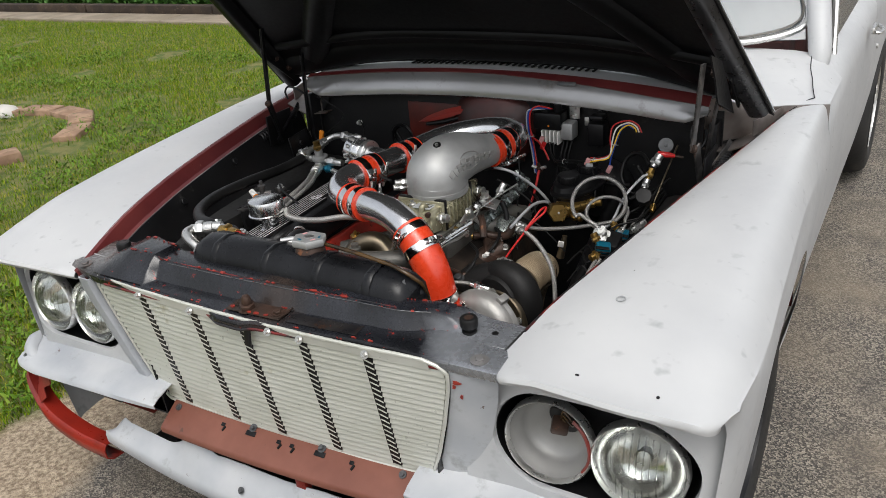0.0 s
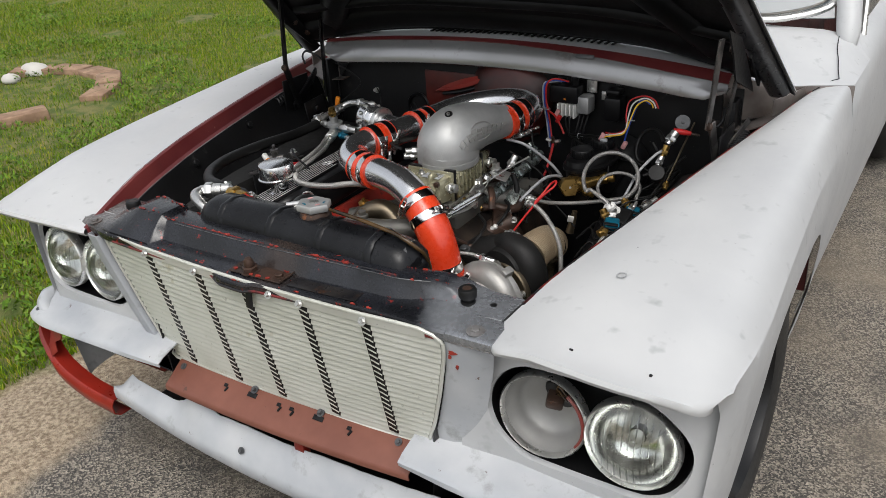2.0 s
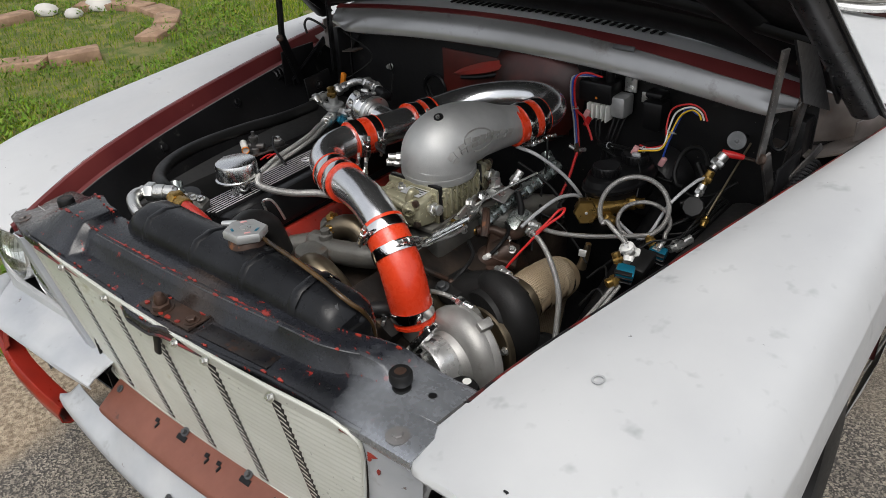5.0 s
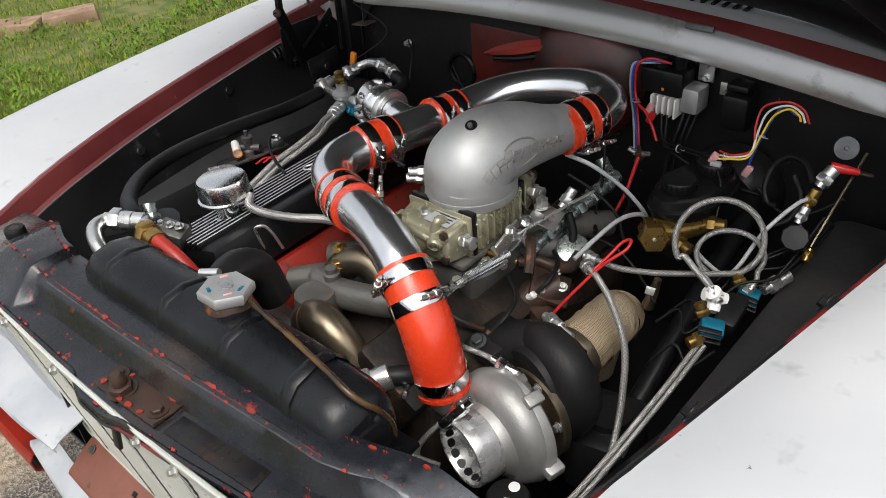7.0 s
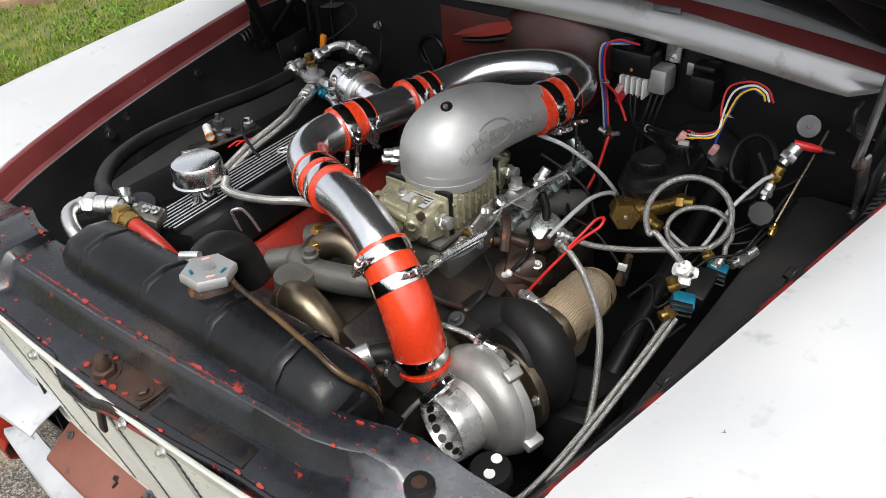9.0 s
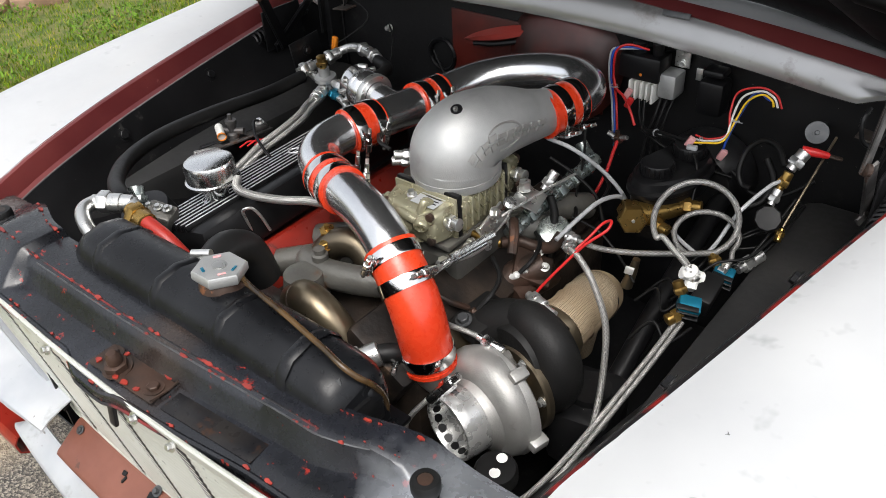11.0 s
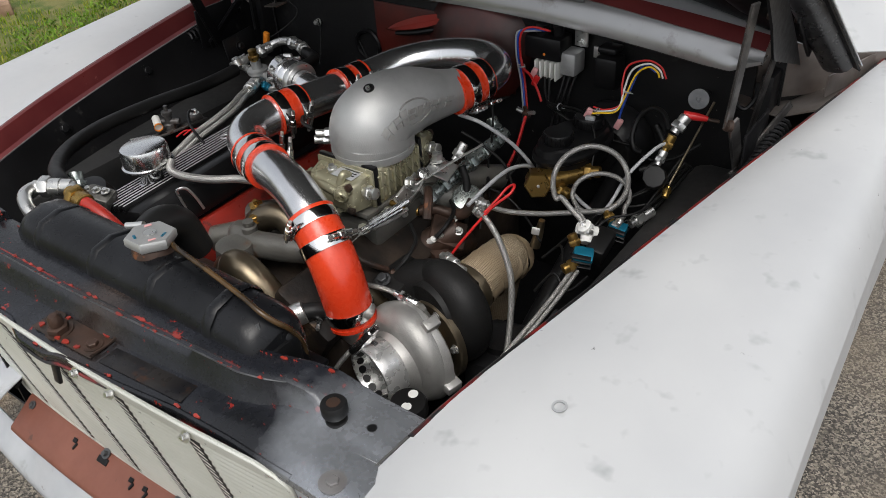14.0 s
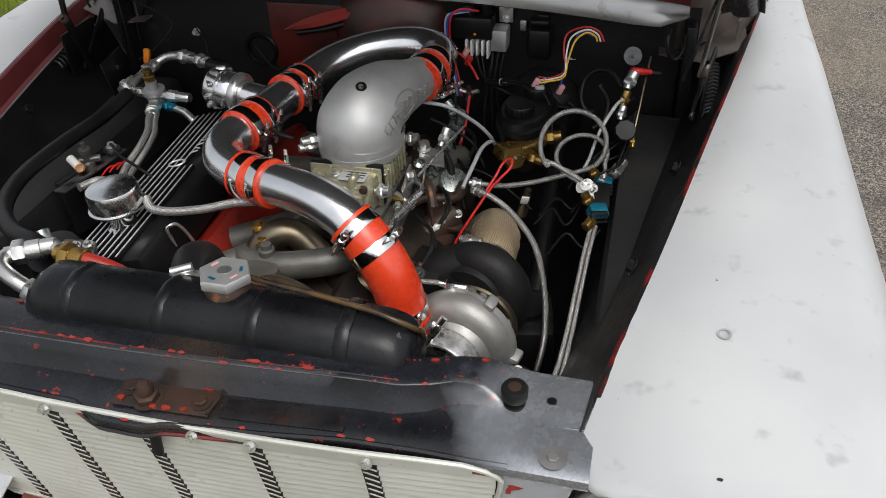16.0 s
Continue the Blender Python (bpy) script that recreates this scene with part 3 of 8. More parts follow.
    if side < 0:
        part("flange_edge", mirrored(tube([(lip(y, side)[0] - 0.029, y, lip(y, side)[1] - 0.038) for y in ys], 0.0017, 6, 2), side), "baremetal", f, "worn bare edge of the flange")
    for y in (0.06, 0.30, 0.55, 0.76):
        x, z = lip(y, side)
        part("flange_bolt", mirrored(hexbolt((x - 0.040, y, z - 0.062), (-0.9, 0, 0.4), 0.009, 0.008, 0.014), side), "black", f)
    # inner apron
    rows = []
    for y in np.linspace(-0.05, 0.93, 18):
        x, z = lip(y, side)
        rows.append([(x - 0.027, y, z - 0.039) if side < 0 else (x - 0.002, y, z - 0.004), (x - 0.046, y, z - 0.085), (x - 0.065, y, z - 0.14), (x - 0.10, y, z - 0.175), (min(x - 0.13, 0.47), y, 0.52), (min(x - 0.15, 0.45), y, 0.28)])
    bm = grid(rows)
    bmesh.ops.solidify(bm, geom=list(bm.faces), thickness=0.003)
    part("inner_apron", mirrored(bm, side), "black", f, "black inner fender apron")
    return f


def lamp_panel(side):
    """Panel under the brow with a long black opening for two round lamps."""
    cx, cz, hl, rr, n = 0.6585, 0.582, 0.0775, 0.098, 48
    outer, inner = [], []
    for k in range(n):
        a = 2 * math.pi * k / n
        c, s = math.cos(a), math.sin(a)
        inner.append((cx + hl * (1 if c > 0 else -1) * min(1, abs(c) * 6) + rr * c, cz + rr * s))
        f = 1 / max(abs(c) / (0.203 if c > 0 else 0.232), abs(s) / (0.166 if s > 0 else 0.150))
        ox, oz = c * f, s * f
        outer.append((cx + ox, cz + oz))

    def yy(x, z):
        return -0.026 - 0.075 * max(0, 0.53 - x) + 1.5 * max(0, x - 0.80) ** 1.4 + 0.05 * max(0, z - 0.62) - 0.03 * max(0.0, 0.54 - z)

    bm = bmesh.new()
    lo = [bm.verts.new((x, yy(x, z), z)) for x, z in outer]
    li = [bm.verts.new((x, yy(x, z) - 0.004, z)) for x, z in inner]
    l2 = [bm.verts.new((cx + (x - cx) * 0.985, yy(x, z) + 0.006, cz + (z - cz) * 0.97)) for x, z in inner]
    for a, b in ((lo, li), (li, l2)):
        for k in range(n):
            bm.faces.new((a[k], a[(k + 1) % n], b[(k + 1) % n], b[k]))
    bmesh.ops.recalc_face_normals(bm, faces=list(bm.faces))
    p = part("lamp_panel", mirrored(bm, side), "primer", car, smooth=60)
    bm = bmesh.new()
    a = [bm.verts.new((cx + (x - cx) * 0.985, yy(x, z) + 0.006, cz + (z - cz) * 0.97)) for x, z in inner]
    b = [bm.verts.new((cx + (x - cx) * 0.93, 0.075, cz + (z - cz) * 0.90)) for x, z in inner]
    for k in range(n):
        bm.faces.new((a[k], a[(k + 1) % n], b[(k + 1) % n], b[k]))
    bm.faces.new(b)
    part("lamp_recess", mirrored(bm, side), "plastic", p, "black recess round the lamps")
    return p


def headlight(x, side, empty=False):
    c, ax = (side * x, -0.012, 0.580), (side * 0.04, -1, 0.10)
    ring = [(0.0735, -0.006), (0.0735, 0.010), (0.0765, 0.015), (0.0795, 0.011), (0.0800, -0.006)]
    h = part("headlight", lathe(ring, c, ax, 40, closed=True), "steel", car, "bright retaining ring with empty grey bucket" if empty else "round sealed-beam headlamp with fluted glass")
    if empty:
        part("bucket", lathe([(0.074, 0.004), (0.070, -0.010), (0.066, -0.014), (0.062, -0.030), (0.054, -0.040), (0.034, -0.048), (0, -0.052)], c, ax, 40), "bucket", h, "dusty grey lamp bucket with rust-edged hole")
        part("bucket_hole", lathe([(0.030, 0.0), (0.028, 0.003), (0, 0.003)], (c[0] + 0.010, c[1] + 0.0385, c[2] + 0.018), (-0.2, -1, -0.3), 24), "plastic", h, "dark hole in the bucket")
        part("connector", box((c[0] + 0.010, c[1] + 0.020, c[2] + 0.018), (0.030, 0.028, 0.024), (20, 10, 20), 0.005), "rust", h, "loose brown lamp connector")
        for k in range(3):
            part("lamp_wire", tube([(c[0] + 0.012 + 0.004 * k, c[1] + 0.02, c[2] + 0.03), (c[0] + 0.02, c[1] + 0.012, c[2] + 0.054 - 0.008 * k), (c[0] + 0.038 - 0.008 * k, c[1] + 0.008, c[2] + 0.04), (c[0] + 0.034, c[1] + 0.02, c[2] + 0.022)], 0.0018, 6), "tanhose", h)
        part("rust_edge", tube([(c[0] + 0.0735 * math.cos(a), c[1] - 0.010, c[2] + 0.0735 * math.sin(a)) for a in np.linspace(-0.6, 0.9, 9)], 0.0032, 6, 2), "redfaded", h, "rusty edge of the ring")
        return
    part("reflector", lathe([(0.073, 0.004), (0.068, -0.012), (0.055, -0.032), (0.034, -0.046), (0.012, -0.052), (0, -0.053)], c, ax, 40), "reflector", h)
    part("bulb", lathe([(0, -0.052), (0.010, -0.05), (0.010, -0.03), (0.005, -0.022), (0, -0.021)], c, ax, 16), "steel", h)
    # fluted dome
    bm = lathe([(0.0738, 0.006), (0.070, 0.012), (0.060, 0.0195), (0.045, 0.0255), (0.025, 0.029), (0.0, 0.030), (0.0, 0.0265), (0.025, 0.0255), (0.045, 0.022), (0.060, 0.016), (0.0738, 0.003)], c, ax, 40)
    lens = part("lens", bm, "lens", h, "clear fluted lamp glass", smooth=60)
    lens.visible_shadow = False
    for k in range(-5, 6):
        w = 0.0105 * k
        if abs(w) < 0.06:
            hh = math.sqrt(0.062 ** 2 - w ** 2)
            rise = 0.030 - 5.2 * (w * w)
            q = Vector(ax).normalized().to_track_quat("Z", "Y").to_matrix()
            pts = [Vector(c) + q @ Vector((w, t * hh, 0.0305 - 5.4 * (w * w + (t * hh) ** 2))) for t in (-1, -0.6, -0.2, 0.2, 0.6, 1)]
            part("flute", tube(pts, 0.0011, 6, 2), "lens", lens).visible_shadow = False


for sgn in (1, -1):
    fender(sgn)
    lamp_panel(sgn)
    headlight(0.736, sgn)
    headlight(0.581, sgn, empty=sgn > 0)


def grille_edge(z, side):
    """How far the grille reaches to either side at a height; its corners are rounded."""
    if side < 0:
        return lerp(z, (0.395, 0.404, 0.43, 0.522, 0.664, 0.705, 0.720, 0.728), (0.345, 0.365, 0.387, 0.414, 0.444, 0.449, 0.445, 0.435))
    return lerp(z, (0.425, 0.432, 0.445, 0.465, 0.509, 0.588, 0.674, 0.700, 0.712, 0.720, 0.725, 0.728), (0.310, 0.334, 0.348, 0.357, 0.374, 0.398, 0.420, 0.423, 0.419, 0.410, 0.395, 0.380))


def grille_low(x):
    """Bottom edge of the grille, which sits a little askew."""
    return 0.418 + 0.042 * x


def grille_y(x, z):
    return lerp(z, (0.42, 0.725), (-0.043, -0.094)) + 0.10 * x * x


GRILLE_TOP = 0.728


def build_grille():
    fs = np.linspace(0, 1, 19)
    at = lambda u, f: (lambda z: u * grille_edge(z, u))(grille_low(u * 0.36) + f * (GRILLE_TOP - grille_low(u * 0.36)))
    hz = lambda u, f: grille_low(u * 0.36) + f * (GRILLE_TOP - grille_low(u * 0.36))
    bm = grid([[(at(u, f) * 0.985, grille_y(at(u, f), hz(u, f)) + 0.015, hz(u, f)) for u in np.linspace(-1, 1, 17)] for f in fs], thick=0.002)
    g = part("grille", bm, "plastic", car, "pale anodised grille of fine horizontal slats", smooth=60)
    # rim
    line = [(1, f) for f in fs] + [(u, 1) for u in (0.7, 0.35, 0, -0.35, -0.7)] + [(-1, f) for f in fs[::-1]] + [(u, 0) for u in (-0.7, -0.35, 0, 0.35, 0.7)]
    pts = [(at(u, f), grille_y(at(u, f), hz(u, f)) - 0.001, hz(u, f)) for u, f in line]
    part("grille_rim", tube(pts + pts[:1], 0.0036, 8, 2), "grille", g)
    part("grille_band", grid([[(x, grille_y(x, z) - 0.003, z) for x in np.linspace(-0.436, 0.392, 25)] for z in (0.709, 0.727)], thick=0.003), "grille", g, "pale top band of the grille")
    part("grille_band", grid([[(x, grille_y(x, z) - 0.003, z + 0.042 * x) for x in np.linspace(-0.350, 0.318, 21)] for z in (0.4175, 0.4245)], thick=0.003), "grille", g)
    return g


grille = build_grille()


PX = (-0.53, -0.46, -0.42, -0.37, -0.30, -0.285, -0.275, -0.15, -0.05, 0.05, 0.15, 0.25, 0.30, 0.335, 0.36, 0.39, 0.42, 0.45, 0.53)
RIDGE_Y = (-0.010, -0.020, -0.030, -0.036, -0.040, -0.040, -0.038, -0.038, -0.037, -0.034, -0.029, -0.024, -0.022, -0.013, -0.001, 0.005, -0.002, -0.012, -0.020)
FOOT_Y = (-0.055, -0.068, -0.080, -0.085, -0.084, -0.078, -0.054, -0.053, -0.052, -0.050, -0.044, -0.036, -0.034, -0.024, -0.009, -0.002, -0.012, -0.030, -0.040)
RIDGE_Z = (0.745, 0.750, 0.768, 0.786, 0.791, 0.790, 0.779, 0.779, 0.779, 0.779, 0.779, 0.779, 0.778, 0.777, 0.775, 0.769, 0.755, 0.749, 0.748)


def support_profile(x):
    """Height profile over y of the panel above the radiator: lip, shelf, wall, ridge, back edge; a dome at one end, an S-bend at the other."""
    lip_y = lerp(x, (-0.53, -0.44, -0.30, -0.15, -0.085, -0.06, 0.0, 0.05, 0.15, 0.25, 0.34, 0.44, 0.53), (-0.072, -0.090, -0.094, -0.098, -0.100, -0.113, -0.115, -0.107, -0.099, -0.087, -0.084, -0.086, -0.090))
    z0 = lerp(x, (-0.53, -0.42, -0.085, -0.065, 0.01, 0.03, 0.40, 0.53), (0.744, 0.741, 0.741, 0.735, 0.735, 0.740, 0.740, 0.747))
    shelf = lerp(x, (-0.53, -0.40, -0.30, -0.27, 0.30, 0.42, 0.53), (0.745, 0.744, 0.746, 0.742, 0.742, 0.746, 0.748))
    yr, yf, zr = (lerp(x, PX, a) for a in (RIDGE_Y, FOOT_Y, RIDGE_Z))
    back = min(1.0, max(0.0, (abs(x) - 0.29) / 0.14))
    back = back * back * (3 - 2 * back)
    yb = 0.026 + 0.034 * back
    yf = max(yf, lip_y + 0.012)
    return [(lip_y + 0.004, z0 - 0.021), (lip_y, z0 - 0.012), (lip_y + 0.001, z0 - 0.003), (lip_y + 0.007, z0), ((lip_y + yf) / 2, shelf), (yf - 0.004, shelf + 0.0015), (0.45 * yf + 0.55 * yr, shelf + 0.55 * (zr - shelf)), (yr, zr - 0.002), (yr + 0.006, zr), (yb - 0.010, zr), (yb, zr - 0.004), (yb + 0.002, zr - 0.04)]


def build_support():
    xs = np.unique(np.concatenate([np.linspace(-0.528, 0.528, 89), [-0.288, -0.284, -0.276, -0.272]]))
    bm = grid([[(x, y, z) for y, z in support_profile(x)] for x in xs])
    bmesh.ops.solidify(bm, geom=list(bm.faces), thickness=-0.003)
    s = part("radiator_support", bm, "chipped", car, "black panel over the radiator, chipped to red, with bare steel ends", smooth=50)
    for side in (1, -1):
        part("corner_bolt", hexbolt((side * 0.487, -0.066, 0.7465), (0, 0, 1), 0.0075, 0.004, 0.016), "baremetal", s)
        part("rubber_bumper", lathe([(0.0, 0), (0.013, 0), (0.013, 0.007), (0.008, 0.008), (0.008, 0.014), (0.0145, 0.015), (0.0158, 0.018), (0.0158, 0.029), (0.014, 0.032), (0.0085, 0.0325), (0.008, 0.031), (0, 0.031)], (side * 0.433, 0.001, 0.746), (0, 0, 1), 24), "rubber", s, "black rubber hood stop")
    for side in (1, -1):
        part("stop_screw", lathe([(0.009, 0), (0.008, 0.0014), (0, 0.0016)], (side * 0.433, 0.001, 0.7768), (0, 0, 1), 14), "rust", s, "rusty screw in the hood stop")
    part("rolled_edge", tube([(x, support_profile(x)[2][0] + 0.003, support_profile(x)[2][1] - 0.001) for x in np.linspace(-0.42, 0.44, 43)], 0.0048, 8, 2), "chipped", s, "rolled dark front edge")
    part("worn_edge", tube([(x, support_profile(x)[1][0] + 0.0005, support_profile(x)[1][1] - 0.003) for x in np.linspace(-0.40, 0.42, 41)], 0.0030, 6, 2), "wornedge", s, "front edge worn to red paint")
    part("bare_ridge", tube([(x, support_profile(x)[7][0], support_profile(x)[7][1] - 0.0003) for x in np.linspace(-0.25, 0.36, 31)], 0.0012, 6, 2), "galv", s)
    part("worn_ridge", tube([(x, support_profile(x)[8][0], support_profile(x)[8][1] - 0.0005) for x in np.linspace(-0.30, 0.30, 31)], 0.0014, 6, 2), "wornedge", s)
    rnd = random.Random(12)
    for k in range(210):
        x = rnd.uniform(-0.42, 0.40)
        i = rnd.choice((2, 3, 7, 8, 8, 8, 9, 9, 9)) if k < 34 or k > 45 else rnd.choice((3, 4, 4, 5, 9))
        x = x if k < 34 or k > 45 else rnd.uniform(0.18, 0.42)
        y, z = support_profile(x)[i]
        u = rnd.random() ** 4
        tilt = {2: (0, -1, 0.3), 3: (0, -0.3, 1), 7: (0, -0.7, 0.7), 8: (0, -0.3, 1), 9: (0, 0, 1), 4: (0, 0, 1), 5: (0, -0.2, 1)}[i]
        part("paint_chip", chip((x, y, z + 0.0012), tilt, (0.0007 + 0.0058 * u, 0.0005 + 0.0024 * u), k), "redpaint", s)
    part("plate_hole", lathe([(0.0, 0.0), (0.006, 0.0), (0.006, 0.0012), (0, 0.0012)], (0.475, 0.014, 0.7480), (0, 0, 1), 16), "plastic", s)
    # flat rusty tongue beside the latch
    part("latch_tongue", box((0.172, -0.066, 0.7424), (0.150, 0.030, 0.002), (0, 0, 4), 0.0009), "tongue", s, "dark sheet tongue dusted with rust beside the latch")
    # latch plate and striker
    lp = part("latch_plate", box((0.020, -0.066, 0.744), (0.128, 0.052, 0.003), (0, 0, 2), 0.0014), "rust", s, "rusty hood latch plate")
    part("latch_stud", hexbolt((0.000, -0.078, 0.7455), (0.05, -0.1, 1), 0.0150, 0.010, 0.019), "rust", lp, "rusty latch nut")
    part("stud_end", lathe([(0.0095, 0), (0.0105, 0.006), (0.0085, 0.014), (0.0060, 0.018), (0, 0.019)], (0.000, -0.078, 0.755), (0.05, -0.1, 1), 14), "rust", lp, "worn end of the latch stud")
    part("plate_rim", tube([(0.083, -0.088, 0.747), (0.084, -0.045, 0.748), (0.040, -0.041, 0.747)], 0.0018, 6, 2), "rust", lp)
    part("latch_nut", hexbolt((-0.028, -0.066, 0.7455), (0, 0, 1), 0.008, 0.004, 0.014), "rust", lp)
    part("latch_bolt", hexbolt((0.068, -0.072, 0.7455), (0, 0, 1), 0.008, 0.006, 0.013), "rust", lp)
    for k, (x, y) in enumerate(((0.045, -0.047), (0.066, -0.050), (0.030, -0.088), (-0.032, -0.084), (0.012, -0.089), (0.052, -0.086), (-0.012, -0.056))):
        part("paint_chip", chip((x, y, 0.7468), (0, 0, 1), (0.0075 - 0.0008 * k, 0.0034), k + 60), "redpaint", lp)
    part("latch_slot", box((0.019, -0.1095, 0.710), (0.014, 0.006, 0.046), (-9, 0, 0), 0.002), "plastic", s)
    return s


support = build_support()


def build_front():
    """Pan under the grille and the battered lower front."""
    bm = grid([[(x, y + 0.10 * x * x, grille_low(x) + z) for x in np.linspace(-0.325, 0.352, 15)] for y, z in ((-0.036, 0.001), (-0.050, -0.003), (-0.086, -0.027), (-0.099, -0.035), (-0.103, -0.041), (-0.101, -0.052))])
    bmesh.ops.recalc_face_normals(bm, faces=list(bm.faces))
    bmesh.ops.solidify(bm, geom=list(bm.faces), thickness=0.003)
    pan = part("grille_pan", bm, "brownpan", car, "brown-red primed pan under the grille", smooth=50)
    for x in (-0.302, 0.305):
        part("pan_bolt", hexbolt((x, -0.058 + 0.1 * x * x, grille_low(x) - 0.006), (0, -0.6, 0.8), 0.005, 0.004, 0.008), "galv", pan)
    for x, w in ((-0.155, 0.010), (-0.073, 0.026), (0.005, 0.010), (0.040, 0.010), (0.112, 0.026), (0.19, 0.010)):
        bm = box((x, -0.0595 + 0.1 * x * x, grille_low(x) - 0.0082), (w, 0.011 if w > 0.02 else 0.008, 0.003), (34, -2, 0), 0.001)
        if w < 0.02:
            bm = box((x + 0.006, -0.0660 + 0.1 * x * x, grille_low(x) - 0.0126), (0.006, 0.012, 0.003), (34, -2, -25), 0.001, bm)
        part("pan_slot", bm, "plastic", pan)
    for x in (-0.073, 0.112):
        part("grille_foot", hexbolt((x, -0.050 + 0.1 * x * x, grille_low(x) - 0.001), (0, -0.6, 0.8), 0.005, 0.007, 0.009), "galv", pan)
    for p in [pan] + list(pan.children_recursive):
        p.data.transform(Matrix.Translation((-0.008, -0.010, 0.013)))
    for side in (1, -1):
        # shelf below the lamps
        xs = np.linspace(0.33, 0.87, 16)
        rows = []
        for y0, z in ((-0.030, 0.470), (-0.042, 0.462), (-0.070, 0.455), (-0.096, 0.447), (-0.112, 0.438), (-0.114, 0.428)):
            rows.append([(side * (x if x < 0.86 else 0.87 - 0.01), y0 + 0.6 * max(0, x - 0.76) ** 1.5 + 0.03 * max(0, 0.45 - x) * (1 if z > 0.43 else 2.2), z - 0.05 * max(0, x - 0.5) + 0.02 * max(0, 0.5 - x)) for x in xs])
        bm = grid(rows)
        bmesh.ops.recalc_face_normals(bm, faces=list(bm.faces))
        bmesh.ops.solidify(bm, geom=list(bm.faces), thickness=0.0025)
        part("front_shelf", bm, "dirtyshadeprimer", car, "dented primer-grey shelf below the lamps", smooth=50)
        # inner upright beside the grille
        rows = [[(side * (grille_edge(min(0.70, max(z, 0.445)), side) + d), y + lerp(z, (0.42, 0.725), (-0.032, -0.082)), z) for d, y in (((0.008, 0.014), (0.008, -0.006), (0.011, -0.010), (0.040, -0.009), (0.044, -0.005), (0.044, 0.004), (0.062, 0.006), (0.085, 0.024)) if side < 0 else ((0.009, 0.020), (0.009, 0.004), (0.012, 0.001), (0.030, 0.001), (0.050, 0.003), (0.066, 0.008), (0.080, 0.015), (0.09, 0.022)))] for z in np.linspace(0.425 if side < 0 else 0.45, 0.725, 10)]
        bm = grid(rows)
        bmesh.ops.recalc_face_normals(bm, faces=list(bm.faces))
        bmesh.ops.solidify(bm, geom=list(bm.faces), thickness=0.0025)
        part("grille_upright", bm, "dirtyshadeprimer", car, smooth=50)
    part("shelf_tip", tube([(-0.80, -0.070, 0.425), (-0.835, -0.058, 0.432), (-0.858, -0.030, 0.437), (-0.862, 0.0, 0.436)], [0.012, 0.020, 0.024, 0.022], 12), "dirtyshadeprimer", car, "crumpled rolled end of the shelf")
    part("tip_screw", hexbolt((-0.835, -0.079, 0.430), (-0.2, -1, 0.3), 0.005, 0.004, 0.007), "galv", car)
    for k, (x, z, w) in enumerate(((0.447, 0.699, 0.008), (0.440, 0.688, 0.003), (0.452, 0.670, 0.003))):
        part("paint_chip", chip((x, -0.0790 + 0.12 * (0.715 - z), z), (0.1, -1, 0.15), (w, 0.004), 200 + k), "redpaint", car)
    part("upright_hole", box((-0.372, -0.046, 0.430), (0.024, 0.024, 0.004), (40, 0, 0), 0.001), "plastic", car)
    # torn lower valance
    edge = lambda x: lerp(x, (-0.575, -0.56, -0.54, -0.52, -0.433, -0.344, -0.30, -0.264, -0.23, -0.192, -0.106, 0.007, 0.113, 0.5, 0.8), (0.262, 0.285, 0.318, 0.306, 0.311, 0.314, 0.335, 0.366, 0.363, 0.340, 0.347, 0.345, 0.352, 0.352, 0.325)) + 0.003 * noise.noise(Vector((x * 30, 0, 2)))
    crest = lambda x: edge(x) + 0.55 * (0.282 - edge(x))
    xs = np.linspace(-0.575, 0.80, 64)
    rows = [[(x, y0 + 0.13 * x * x, edge(x) if k == 0 else crest(x) if k == 1 else z) for x in xs] for y0, z, k in ((-0.092, 0, 0), (-0.112, 0, 1), (-0.130, 0.283, 2), (-0.134, 0.272, 2), (-0.133, 0.250, 2), (-0.126, 0.238, 2), (-0.098, 0.230, 2))]
    bm = grid(rows)
    bmesh.ops.recalc_face_normals(bm, faces=list(bm.faces))
    bmesh.ops.solidify(bm, geom=list(bm.faces), thickness=0.003)
    part("lower_valance", bm, "dirtyshadeprimer", car, "bent, torn lower valance in grey primer", smooth=50)
    for x in (-0.09, 0.28):
        part("valance_bolt", hexbolt((x, -0.122 + 0.13 * x * x, 0.303), (0, -0.9, 0.6), 0.005, 0.005, 0.008), "galv", car)
    part("tow_tab", box((0.060, -0.084, 0.350), (0.026, 0.020, 0.060), (0, 0, 0), 0.002), "red", car, "red bracket between pan and valance")
    # red corner loop where the bumper end is gone
    loop_pts = [(-0.87, -0.02, 0.385), (-0.865, -0.065, 0.345), (-0.80, -0.085, 0.27), (-0.70, -0.085, 0.225), (-0.585, -0.085, 0.215)]
    bm = bmesh.new()
    line = curve_pts(loop_pts, 6)
    rows = []
    for p in line:
        rows.append([p + Vector((0.0, dy, dz)) for dy, dz in ((0.03, 0.020), (-0.008, 0.024), (-0.018, 0.010), (-0.016, -0.015), (0.0, -0.028), (0.03, -0.03))])
    bm = grid(rows, thick=0.003)
    bmesh.ops.recalc_face_normals(bm, faces=list(bm.faces))
    part("bumper_corner", bm, "red", car, "exposed red corner piece with a torn hole", smooth=50)
    outer = [(-0.868, -0.030, 0.392), (-0.872, -0.045, 0.352), (-0.858, -0.062, 0.312), (-0.835, -0.078, 0.280)]
    inner = [(-0.790, -0.070, 0.392), (-0.768, -0.080, 0.362), (-0.800, -0.082, 0.342), (-0.788, -0.090, 0.322)]
